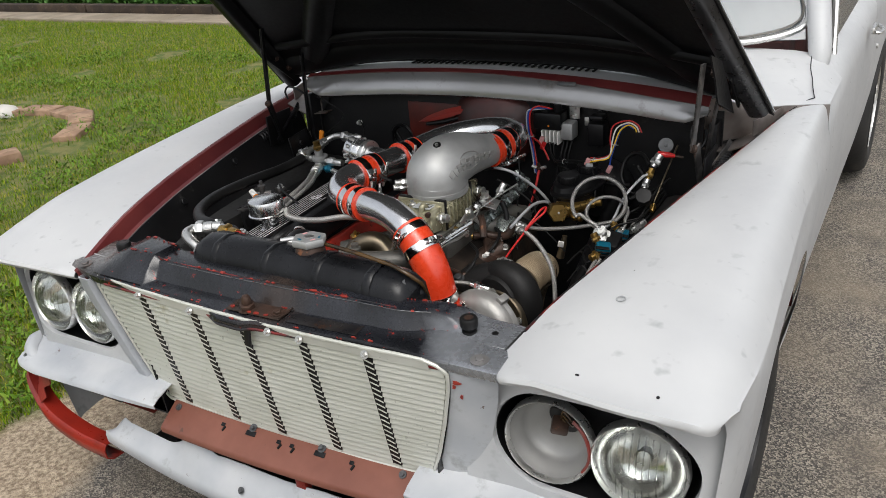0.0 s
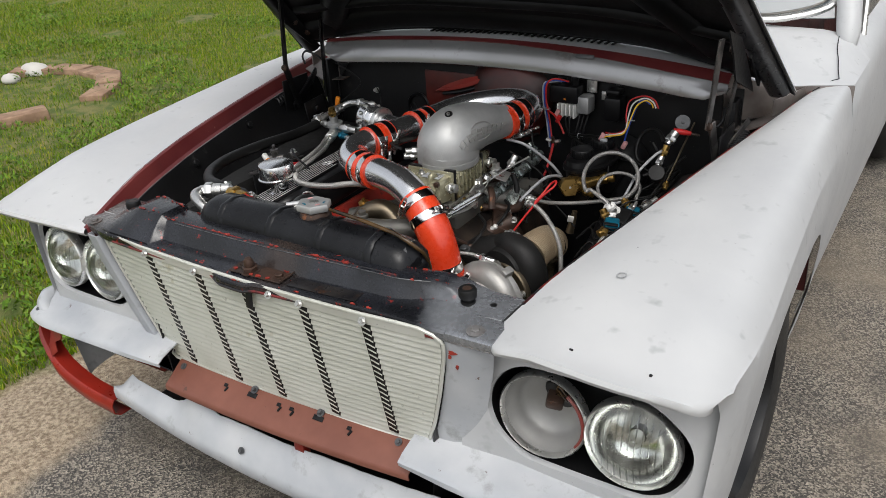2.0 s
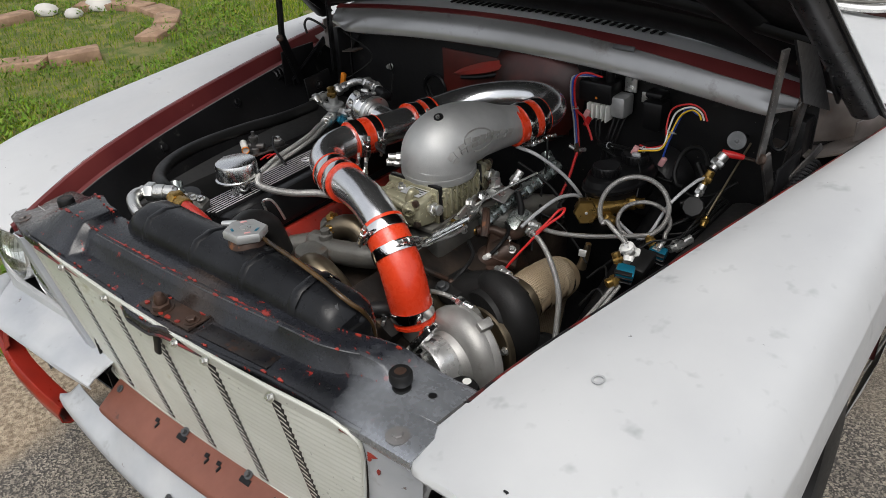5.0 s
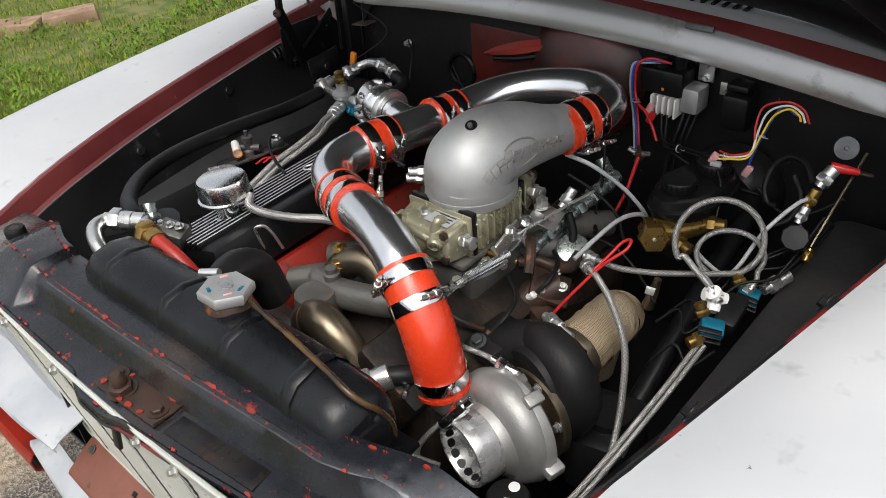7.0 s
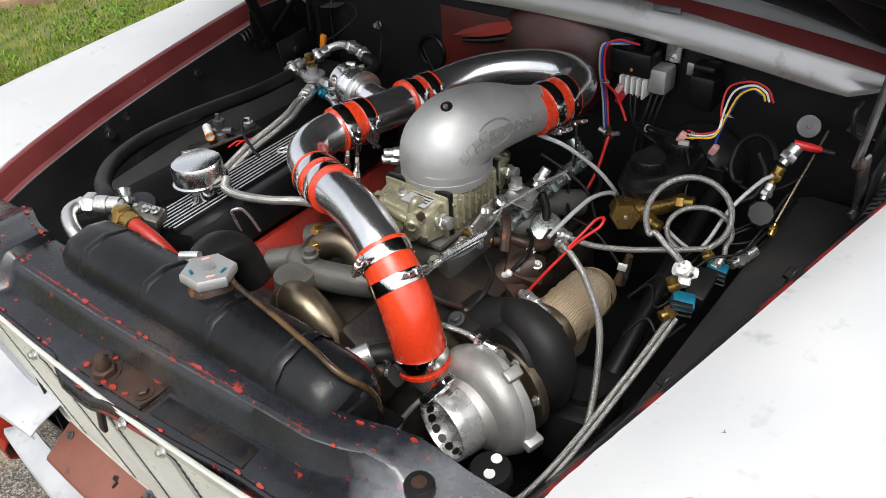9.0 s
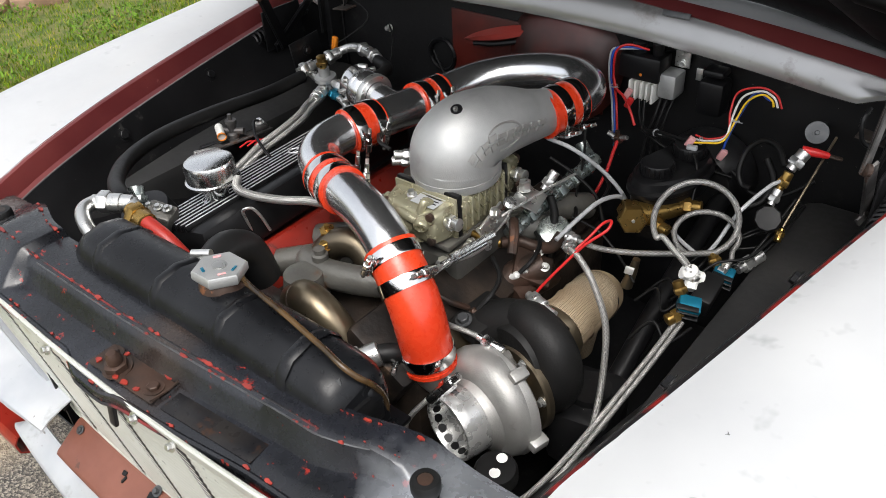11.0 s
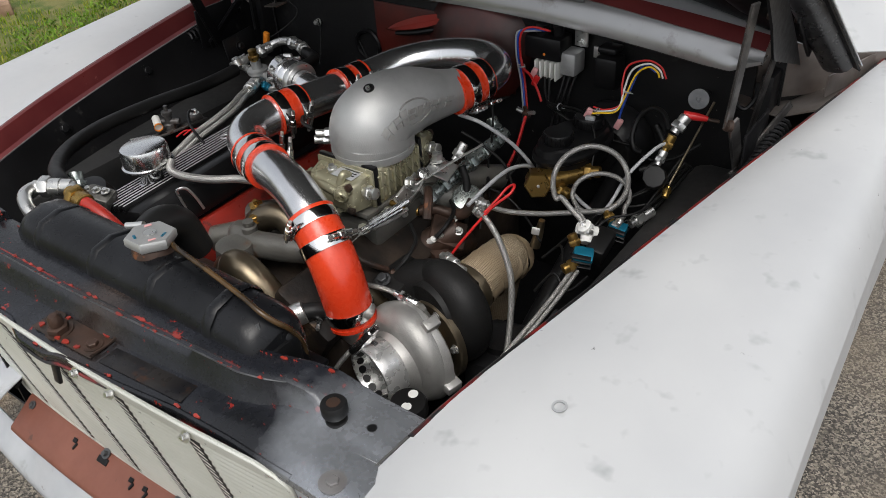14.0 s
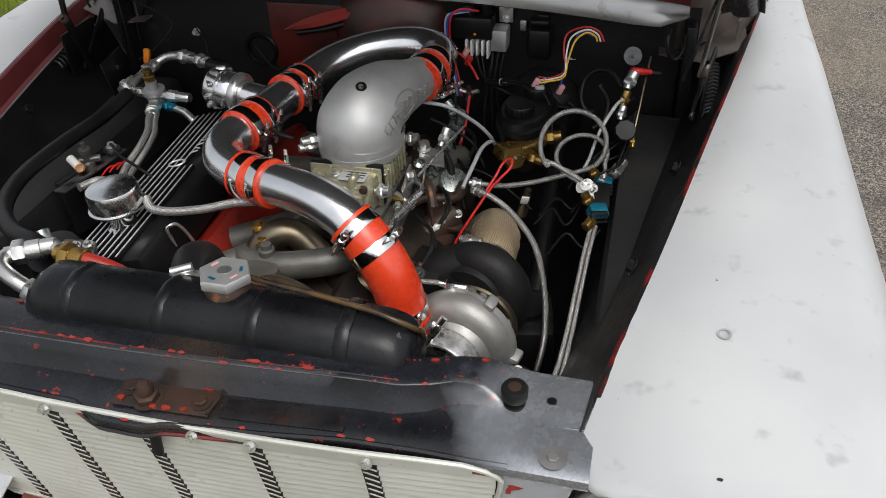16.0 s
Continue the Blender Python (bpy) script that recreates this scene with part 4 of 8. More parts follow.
    bm = grid([curve_pts(outer, 4), [a.lerp(b, 0.5) + Vector((0, -0.012, 0)) for a, b in zip(curve_pts(outer, 4), curve_pts(inner, 4))], curve_pts(inner, 4)], thick=0.003)
    part("bumper_bracket", bm, "redfaded", car, "faded red corner plate with a ragged hook", smooth=50)
    part("bumper_cavity", box((-0.755, 0.035, 0.370), (0.24, 0.05, 0.19), (0, 0, 0), 0.01), "rust", car, "brown cavity behind the torn corner")
    part("splash_pan", grid([[(x, y, z) for x in (-0.80, -0.4, 0.0, 0.4, 0.8)] for y, z in ((-0.05, 0.375), (0.02, 0.30), (0.10, 0.25))], thick=0.003), "black", car)


build_front()


def build_cowl():
    """Cowl: dark lip over the firewall, white louvred top, base of the windscreen."""
    xs = np.linspace(-0.605, 0.605, 25)
    end = lambda x: max(0.0, (abs(x) - 0.53) / 0.075)
    arch = lambda x: 0.011 - 0.032 * (x / 0.605) ** 2
    lip_y = lambda x: 0.885 + 0.025 * (1 - (x / 0.605) ** 2)
    rows = [[(x, lip_y(x) + dy, z + (0.932 - z) * 0.55 * end(x) ** 2 * (z < 0.90) + arch(x)) for x in xs] for dy, z in ((0.025, 0.876), (-0.006, 0.871), (-0.014, 0.876), (-0.014, 0.888), (-0.008, 0.904), (0.000, 0.918), (0.008, 0.928), (0.018, 0.936))]
    bm = grid(rows)
    bmesh.ops.recalc_face_normals(bm, faces=list(bm.faces))
    bmesh.ops.solidify(bm, geom=list(bm.faces), thickness=0.003)
    c = part("cowl_lip", bm, "cowlgrey", car, "dark grey cowl lip over the firewall", smooth=50)
    part("cowl_strip", grid([[(x, lip_y(x) + dy - 0.011 * k * min(1.0, max(0.0, x / 0.45)), z - 0.0115 * k * min(1.0, max(0.0, x / 0.45)) + arch(x)) for x in xs] for dy, z, k in ((0.012, 0.9360, 1.0), (0.018, 0.9400, 0.5), (0.022, 0.9415, 0.2), (0.026, 0.9425, 0.0))], thick=0.002), "maroon", c, "worn maroon strip along the cowl")
    part("cowl_clip", box((0.24, 0.9065, 0.934), (0.050, 0.003, 0.010), (-30, 0, 0), 0.001), "galv", c)
    xs = np.linspace(-0.838, 0.838, 41)
    ctop = lambda x: lerp(abs(x), (0, 0.3, 0.5, 0.58, 0.66, 0.73, 0.79, 0.815, 0.838), (0.960, 0.953, 0.940, 0.932, 0.930, 0.928, 0.914, 0.894, 0.858))
    fore = lambda x: lerp(abs(x), (0, 0.59, 0.66, 0.72, 0.765, 0.84), (0.945, 0.920, 0.985, 1.035, 1.085, 1.135))
    low = lambda x: lerp(abs(x), (0, 0.3, 0.5, 0.58, 0.66, 0.72, 0.84), (0.953, 0.945, 0.930, 0.922, 0.885, 0.868, 0.856))
    rows = [[(x, fore(x) + (1.385 - fore(x)) * g, min(ctop(x), low(x)) + (ctop(x) - min(ctop(x), low(x))) * min(1.0, g * 1.6) + dz * (1 - abs(x) / 0.84)) for x in xs] for g, dz in ((0.0, 0.0), (0.1, 0.006), (0.25, 0.010), (0.4, 0.012), (0.75, 0.008), (1.0, 0.0))]
    for name, keep, m in (("cowl_wall", lambda x: abs(x) < 0.60, "firewall"), ("cowl_side", lambda x: x > 0.56, "wellmetal"), ("cowl_side", lambda x: x < -0.56, "wellmetal")):
        part(name, grid([[(x, fore(x) + 0.004, min(ctop(x), low(x)) - (d if d < 0.01 else max(d, min(ctop(x), low(x)) - 0.80) if abs(x) > 0.58 else d)) for x in xs if keep(x)] for d in (0.002, 0.07)], thick=0.003), m, car)
    bm = grid(rows)
    bmesh.ops.recalc_face_normals(bm, faces=list(bm.faces))
    bmesh.ops.solidify(bm, geom=list(bm.faces), thickness=0.003)
    top = part("cowl_top", bm, "primer", car, "grey-white louvred cowl top", smooth=50)
    for k in range(30):
        x = -0.26 + 0.019 * k
        part("louvre", box((x, 0.985, low(x) + 0.0095), (0.007, 0.05, 0.004), (0, 0, 0), 0.001), "plastic", top)
    for side in (1, -1):
        # corner well between fender and cowl, bare and rust-stained
        bm = grid([[(side * x, y, z) for x, z in ((0.56, 0.80), (0.64, 0.79), (0.72, 0.825))] for y in (0.90, 1.0, 1.12)], thick=0.003)
        part("cowl_well", bm, "wellmetal", car, "bare rust-stained metal well beside the cowl")
        part("well_flange", grid([[(side * x, y, z) for x, y in ((0.70, 0.93), (0.755, 1.10))] for z in (0.825, 0.862)], thick=0.003), "wellmetal", car)
        part("well_side", grid([[(side * x, y, z) for x, y in ((0.60, 0.925), (0.68, 1.02), (0.765, 1.13))] for z in (0.45, 0.80)], thick=0.003), "firewall", car)
        # seam between fender and cowl, and the door's front edge
        part("panel_gap", tube([(side * x, y, z + 0.0015) for x, y, z in ((0.757, 1.062, 0.852), (0.785, 1.115, 0.864), (0.802, 1.132, 0.868))], 0.0011, 6, 3), "plastic", car)
        part("panel_gap", tube([(side * x, y, z + 0.002) for x, y, z in ((0.802, 1.132, 0.868), (0.792, 1.165, 0.884), (0.785, 1.20, 0.896), (0.772, 1.25, 0.911), (0.765, 1.30, 0.93))], 0.0013, 6, 3), "plastic", car)
        # firewall side post
        part("hinge_post", box((side * 0.615, 0.915, 0.74), (0.02, 0.05, 0.24), (0, 0, 0), 0.004), "black", car)
    # firewall
    bm = grid([[(x, 0.935 + (0.02 if z < 0.55 else 0), z) for x in np.linspace(-0.63, 0.63, 14)] for z in np.linspace(0.25, 0.88, 10)], thick=0.004)
    fw = part("firewall", bm, "firewall", car, "dull black firewall with an old red patch", smooth=30)
    part("firewall_patch", box((-0.085, 0.931, 0.775), (0.37, 0.004, 0.15), (0, 0, 0), 0.0015), "redfirewall", fw, "old red paint left on the firewall")
    lo = [(-0.235, 0.928, 0.790), (-0.20, 0.918, 0.796), (-0.14, 0.908, 0.812), (-0.08, 0.906, 0.832), (-0.035, 0.912, 0.852)]
    hi = [(-0.235, 0.929, 0.792), (-0.20, 0.924, 0.812), (-0.14, 0.920, 0.836), (-0.08, 0.918, 0.852), (-0.035, 0.920, 0.860)]
    part("patch_flap", grid([curve_pts(lo, 4), [a.lerp(b, 0.5) + Vector((0, -0.006, 0)) for a, b in zip(curve_pts(lo, 4), curve_pts(hi, 4))], curve_pts(hi, 4)], thick=0.003), "redfaded", fw, "bent red flap on the firewall")
    part("patch_slot", tube([(-0.205, 0.922, 0.7875), (-0.14, 0.914, 0.802), (-0.075, 0.912, 0.822)], 0.005, 8), "plastic", fw)
    part("patch_hump", lathe([(0.0, 0.05), (0.06, 0.045), (0.10, 0.028), (0.13, 0.0)], (0.01, 0.932, 0.80), (0, -1, 0.15), 24), "redfirewall", fw)
    part("firewall_bolt", hexbolt((-0.455, 0.931, 0.77), (0, -1, 0.2), 0.006, 0.012, 0.009), "steel", fw)
    part("firewall_ring", tube([(-0.30 + 0.035 * math.cos(a), 0.928, 0.74 + 0.035 * math.sin(a)) for a in np.linspace(0, 6.283, 17)], 0.005, 6, 1), "plastic", fw)
    part("engine_bay_floor", grid([[(x, y, 0.27) for x in (-0.46, 0, 0.46)] for y in (-0.06, 0.4, 0.95)], thick=0.01), "firewall", car)


build_cowl()


def build_hood():
    """Hood, open at about 45 degrees, black below with a stamped frame."""
    th = radians(45)
    L = 1.12
    fwd, nrm = Vector((0, -math.cos(th), math.sin(th))), Vector((0, math.sin(th), math.cos(th)))

    def at(u, s, off=0.0):
        """A point of the hood: across, along from the hinge end, and off its face."""
        w = 0.743 - 0.19 * s
        k = 1 - abs(u) ** 2.4
        crown = Vector((0, 0.12, 0.99)).lerp(nrm, min(1.0, s * 2.5))
        kr = 1 - abs(u) ** 4.5
        return Vector((u * w, 0.934, 0.880)) + fwd * (s * L) + crown * (0.055 * k + 0.042 * (1 - s) ** 2 * kr) + Vector((0, 0.045, -0.014)) * ((1 - s) ** 3 * kr) + nrm * off

    us, ss = np.linspace(-1, 1, 25), np.linspace(0, 1, 17)
    bm = grid([[at(u, s) for u in us] for s in ss])
    bmesh.ops.recalc_face_normals(bm, faces=list(bm.faces))
    bmesh.ops.solidify(bm, geom=list(bm.faces), thickness=0.003)
    h = part("hood", bm, "hoodblack", car, "open hood with black stamped underside", smooth=50)
    part("hood_skin", grid([[at(u, s, 0.006) for u in us] for s in ss], thick=0.002), "primer", h, "grey-white primered outer skin")

    def rib(pts, w, depth, material, name):
        line = curve_pts([at(u, s) for u, s in pts], 5)
        rows = []
        for i, p in enumerate(line):
            d = (line[min(i + 1, len(line) - 1)] - line[max(i - 1, 0)]).normalized()
            across = d.cross(nrm).normalized()
            rows.append([p + across * (a * w) - nrm * (b * depth + 0.003) for a, b in ((-0.5, 0), (-0.42, 0.45), (-0.32, 0.8), (-0.18, 0.97), (0, 1), (0.18, 0.97), (0.32, 0.8), (0.42, 0.45), (0.5, 0))])
        bm = grid(rows)
        bmesh.ops.recalc_face_normals(bm, faces=list(bm.faces))
        part(name, bm, material, h)

    for side in (1, -1):
        # the right rail has a paler, mottled black than the left
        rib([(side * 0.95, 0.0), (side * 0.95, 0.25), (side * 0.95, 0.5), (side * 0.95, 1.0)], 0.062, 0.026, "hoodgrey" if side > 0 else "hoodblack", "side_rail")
        rib([(side * 0.80, 0.07), (side * 0.62, 0.26), (side * 0.45, 0.45), (side * 0.12, 0.95)], 0.09, 0.020, "hoodblack", "diagonal_rib")
    rib([(-0.93, 0.06), (-0.5, 0.06), (0.0, 0.06), (0.5, 0.06), (0.93, 0.06)], 0.09, 0.016, "hoodblack", "rear_rail")
    rib([(-0.93, 0.97), (0.0, 0.97), (0.93, 0.97)], 0.08, 0.030, "hoodblack", "front_rail")
    rib([(-0.9, 0.16), (-0.45, 0.15), (0.0, 0.145), (0.45, 0.15), (0.9, 0.16)], 0.03, 0.012, "hoodblack", "stamped_rib")
    for side in (1, -1):
        arm = part("hood_hinge", box((side * 0.640, 0.775, 0.79), (0.005, 0.11, 0.09), (0, 0, 0), 0.002), "black", car, "worn grey scissor hinge of the hood")
        bars = (((0.627, 0.667, 0.868), (0.645, 0.650, 1.060), 0.0072), ((0.631, 0.745, 0.760), (0.636, 0.664, 0.880), 0.010), ((0.612, 0.850, 0.775), (0.645, 0.800, 0.945), 0.006), ((0.628, 0.720, 0.760), (0.664, 0.870, 0.830), 0.006))
        if side < 0:
            bars = (((0.588, 0.690, 0.890), (0.578, 0.700, 1.100), 0.010), ((0.607, 0.745, 0.760), (0.588, 0.685, 0.900), 0.014), ((0.600, 0.860, 0.757), (0.560, 0.830, 1.000), 0.010), ((0.608, 0.720, 0.760), (0.640, 0.870, 0.830), 0.012))
            part("hinge_hook", tube([(-0.545, 0.80, 0.89), (-0.560, 0.79, 0.905), (-0.585, 0.78, 0.915), (-0.596, 0.775, 0.900), (-0.590, 0.775, 0.878)], 0.0032, 6), "black", arm)
        for a, b, w in bars:
            a, b = Vector(a), Vector(b)
            d = (b - a).normalized()
            across = Vector((0.4, d.z, -d.y)).normalized() * w
            bm = grid([[a - across, a, a + across], [b - across, b, b + across]], thick=0.004)
            bar = part("hinge_arm", mirrored(bm, side), "hingebar" if side > 0 else "black", arm)
            part("arm_flange", mirrored(tube([a - across, b - across], 0.0022, 6, 1), side), "hingebar" if side > 0 else "black", bar)
        if side > 0:
            strap = part("hinge_strap", grid([[(0.660, y, z) for y, z in row] for row in (((0.623, 1.085), (0.723, 1.050)), ((0.675, 1.021), (0.794, 0.982)), ((0.700, 0.978), (0.840, 0.935)), ((0.712, 0.962), (0.876, 0.895)))], thick=0.004), "black", arm, "black hinge strap with rusty bolts")
            for y, z in ((0.693, 1.033), (0.784, 0.942)):
                part("strap_bolt", hexbolt((0.656, y, z), (-1, -0.1, 0.1), 0.007, 0.006, 0.011), "rust", strap)
        part("hinge_pin", mirrored(lathe([(0.009, 0), (0.009, 0.006), (0.006, 0.008), (0, 0.008)], (0.632 if side > 0 else 0.585, 0.664 if side > 0 else 0.682, 0.874 if side > 0 else 0.890), (-0.7, -0.6, 0.2), 14), side), "rust", arm, "rusty hinge pin")
        part("hinge_plate", box((side * 0.668, 0.86, 0.965), (0.006, 0.14, 0.05), (-40, 0, 0), 0.002), "hoodblack", arm)
        part("hinge_spring", mirrored(coil((0.655, 0.70, 0.775), (0.660, 0.86, 0.80), 0.012, 0.003, 14), side), "black", arm)
        for k in range(2):
            part("hinge_bolt", hexbolt((side * 0.660, 0.83 + 0.05 * k, 0.985 - 0.04 * k), (-side, -0.3, 0), 0.007, 0.006, 0.010), "rust", arm)


build_hood()


def build_cabin():
    """Doors, quarters, windscreen, roof."""
    # side from the fender back
    belt = lambda y: lerp(y, (1.13, 1.5, 2.4, 3.2, 3.9), (0.855, 0.915, 0.94, 0.93, 0.86))
    for side in (1, -1):
        for name, y0, y1 in (("door", 1.135, 2.30), ("rear_quarter", 2.305, 3.95)):
            rows = []
            for y in np.linspace(y0, y1, 30):
                zb = max(0.20, arch_z(y, AXLE_R, 0.36, 0.62))
                zt = belt(y)
                t = [(0.79, zt + 0.004), (0.815, zt - 0.008), (0.840, zt - 0.04)]
                zs = [zt - 0.09 + (zb - zt + 0.09) * f for f in (0, 0.2, 0.45, 0.7, 0.9, 1)]
                rows.append([(side * x, y, z) for x, z in t] + [(side * (side_x(min(z, 0.78)) - 0.020 - 0.02 * max(0, (y - 3.3))), y, z) for z in zs])
            bm = grid(rows)
            bmesh.ops.recalc_face_normals(bm, faces=list(bm.faces))
            bmesh.ops.solidify(bm, geom=list(bm.faces), thickness=0.003)
            d = part(name, bm, "primer", car, smooth=50)
            if name == "door":
                hb = part("door_handle", box((side * 0.862, 1.985, 0.872), (0.012, 0.10, 0.022), (0, 0, 0), 0.005), "steel", d, "chrome door handle")
                part("handle_lever", tube([(side * 0.868, 1.94, 0.868), (side * 0.884, 1.95, 0.866), (side * 0.886, 2.0, 0.868), (side * 0.870, 2.04, 0.872)], 0.006, 8), "steel", hb)
                part("door_lock", lathe([(0.009, 0), (0.009, 0.006), (0, 0.007)], (side * 0.870, 2.06, 0.80), (side, 0, 0), 16), "steel", d)
        # windscreen post and side window
        part("windscreen_post", tube([(side * 0.780, 1.34, 0.870), (side * 0.775, 1.37, 0.94), (side * 0.72, 1.56, 1.14), (side * 0.64, 1.76, 1.335)], [0.014, 0.030, 0.032, 0.030], 20), "primer", car)
        part("vent_post", tube([(side * 0.80, 1.46, 0.90), (side * 0.775, 1.56, 1.08), (side * 0.70, 1.78, 1.32)], 0.010, 8), "steel", car)
        w = part("side_window", grid([[(side * 0.795, 1.5, 0.93), (side * 0.795, 2.95, 0.95)], [(side * 0.66, 1.82, 1.32), (side * 0.66, 2.75, 1.32)]], thick=0.004), "glass", car)
        w.visible_shadow = False
    ws = [[(x, 1.36 + dy - 0.10 * (x / 0.73) ** 2 * -1.0, z) for x in np.linspace(-wx, wx, 13)] for dy, z, wx in ((-0.06, 0.955, 0.735), (0.06, 1.08, 0.70), (0.18, 1.20, 0.665), (0.30, 1.325, 0.62))]
    g = part("windscreen", grid(ws, thick=0.004), "skytonedglass", car, "curved windscreen glass with the pale sky reflection in its colour", smooth=60)
    g.visible_shadow = False
    mids = lambda k: tuple(0.72 * a + 0.28 * b for a, b in zip(ws[0][k], ws[1][k]))
    edge = ws[0][1:-1] + [mids(-1)] + [r[-1] for r in ws[1:]] + ws[-1][::-1][1:] + [r[0] for r in ws[::-1][1:-1]] + [mids(0), ws[0][1]]
    part("windscreen_trim", tube(edge, 0.010, 8, 5), "steel", g, "bright windscreen trim")
    part("windscreen_seal", tube([(p[0] * 0.980, p[1] - 0.002, p[2] + 0.013) for p in edge], 0.0035, 8, 5), "manifold", g)
    roof = [[(x * w, y, z + 0.05 * (1 - x * x)) for x in np.linspace(-1, 1, 11)] for y, z, w in ((1.66, 1.325, 0.64), (2.2, 1.345, 0.66), (2.8, 1.32, 0.65), (3.15, 1.16, 0.66), (3.4, 0.97, 0.72), (3.95, 0.86, 0.78), (4.35, 0.80, 0.74))]
    part("roof", grid(roof, thick=0.004), "primer", car, smooth=60)
    for side in (1, -1):
        part("tail_side", grid([[(side * (x - 0.07 * k), 3.95 + 0.40 * k, z - 0.06 * k * (z > 0.8)) for k in (0.0, 0.35, 0.7, 1.0)] for x, z in ((0.79, 0.862), (0.825, 0.80), (0.83, 0.60), (0.82, 0.42), (0.80, 0.25))], thick=0.003), "primer", car, smooth=60)
    part("tail_panel", grid([[(x, y - 0.06 * (x / 0.74) ** 2, z) for x in np.linspace(-0.74, 0.74, 9)] for y, z in ((4.35, 0.80), (4.38, 0.74), (4.38, 0.50), (4.33, 0.27))], thick=0.003), "primer", car, smooth=60)
    part("cabin_interior", box((0, 2.2, 0.62), (1.30, 1.3, 0.5), (0, 0, 0), 0.05), "interior", car, "dim red seats and dashboard seen through the glass")
    part("dashboard", box((0, 1.52, 0.90), (1.36, 0.22, 0.10), (0, 0, 0), 0.03), "interior", car)
    part("steering_wheel", tube([(0.36 + 0.19 * math.cos(a), 1.72 + 0.06 * math.sin(a), 1.0 + 0.18 * math.sin(a)) for a in np.linspace(0, 6.283, 25)], 0.012, 8, 1), "plastic", car)


build_cabin()


def wheel(x, y, letters=False):
    s = 1 if x > 0 else -1
    w = part("wheel", lathe([(0.0, 0.02), (0.06, 0.02), (0.15, 0.005), (0.178, 0.03), (0.185, 0.05), (0.185, -0.13), (0, -0.13)], (x, y, WHEEL_Z), (s, 0, 0), 36), "steel" if y > 2 else "black", car, "steel wheel with a black tyre")
    prof = [(0.182, 0.035), (0.20, 0.052), (0.25, 0.060), (0.29, 0.050), (0.306, 0.030), (0.315, 0.0), (0.315, -0.10), (0.306, -0.13), (0.28, -0.15), (0.20, -0.15), (0.182, -0.13)]
    t = part("tyre", lathe(prof, (x, y, WHEEL_Z), (s, 0, 0), 48), "tyre", w)
    if letters:
        # raised white bars round the sidewall
        for k in range(7):
            a = radians(150 + 9 * k)
            cx, cz = y + 0.255 * math.cos(a), WHEEL_Z + 0.255 * math.sin(a)
            part("sidewall_bar", box((x + s * 0.0605, cx, cz), (0.003, 0.020, 0.040), (90 - math.degrees(a) + 90, 0, 0), 0.001), "white", t)
    for k in range(5):
        a = 2 * math.pi * k / 5
        part("wheel_nut", lathe([(0.011, 0.02), (0.011, 0.04), (0, 0.042)], (x, y + 0.057 * math.cos(a), WHEEL_Z + 0.057 * math.sin(a)), (s, 0, 0), 6), "steel", w)


for sgn in (1, -1):
    wheel(sgn * 0.772, AXLE_F)
    wheel(sgn * 0.79, AXLE_R, letters=sgn > 0)


# ---- the engine bay, thing by thing ----
def fitting(c, axis, r=0.008, length=0.03, bm=None):
    """A hose end: collar, hexagon nut and ferrule along the axis."""
    bm = lathe([(0, 0), (r * 0.75, 0), (r * 0.75, length * 0.25), (0, length * 0.25)], c, axis, 14, bm)
    bm = lathe([(0, length * 0.22), (r * 1.15, length * 0.22), (r * 1.25, length * 0.27), (r * 1.25, length * 0.52), (r * 1.15, length * 0.57), (0, length * 0.57)], c, axis, 6, bm)
    return lathe([(0, length * 0.55), (r * 0.95, length * 0.55), (r, length * 0.6), (r, length * 0.97), (r * 0.85, length), (0, length)], c, axis, 14, bm)


def hose(name, pts, r, material, label, category, ends="", group="", end_r=None, seg=12):
    """A hose or line with its end fittings; ends: one letter for each end, s steel, b blue, w white, - none."""
    t = thing(name, pts[0], label, category, group)
    part("line", tube(pts, r, seg, 8), material, t)
    kinds = {"s": "steel", "b": "blue", "w": "white", "y": "brass"}
    for i, k in enumerate(ends):
        if k in kinds:
            a, b = (Vector(pts[0]), Vector(pts[1])) if i == 0 else (Vector(pts[-1]), Vector(pts[-2]))
            d = (a - b).normalized()
            part("hose_end", fitting(a + d * 0.016, -d, end_r or r * 1.35, max(0.022, r * 4.2)), kinds[k], t, {"s": "bright hose fitting", "b": "blue anodised hose fitting", "w": "white fitting", "y": "brass fitting"}[k])
    return t


def clamp(parent, c, axis, r, bolt_dir):
    """T-bolt clamp: steel band, trunnions and a bolt with its nut."""
    ax, c = Vector(axis).normalized(), Vector(c)
    b = part("clamp", lathe([(r, -0.0095), (r + 0.0014, -0.0095), (r + 0.0018, -0.008), (r + 0.0018, 0.008), (r + 0.0014, 0.0095), (r, 0.0095)], c, ax, 36, closed=True), "band", parent, "polished steel T-bolt clamp")
    bd = Vector(bolt_dir)
    bd = (bd - ax * bd.dot(ax)).normalized()
    tang = ax.cross(bd).normalized()
    if tang.z < 0:
        tang = -tang
    o = c + bd * (r + 0.007)
    part("clamp_bolt", tube([o - tang * 0.024, o + tang * 0.042], 0.0030, 8, 1), "steel", b)
    bm = lathe([(0.0060, 0.010), (0.0060, 0.019), (0.0042, 0.020), (0.0042, 0.034), (0, 0.0345), ], o, tang, 6)
    bm = lathe([(0.0062, -0.010), (0.0062, 0.008)], o, tang, 12, bm)
    bm = box(o - bd * 0.004 - tang * 0.012, (0.010, 0.008, 0.010), (0, 0, 0), 0.002, bm)
    part("clamp_nut", bm, "zinc", b)


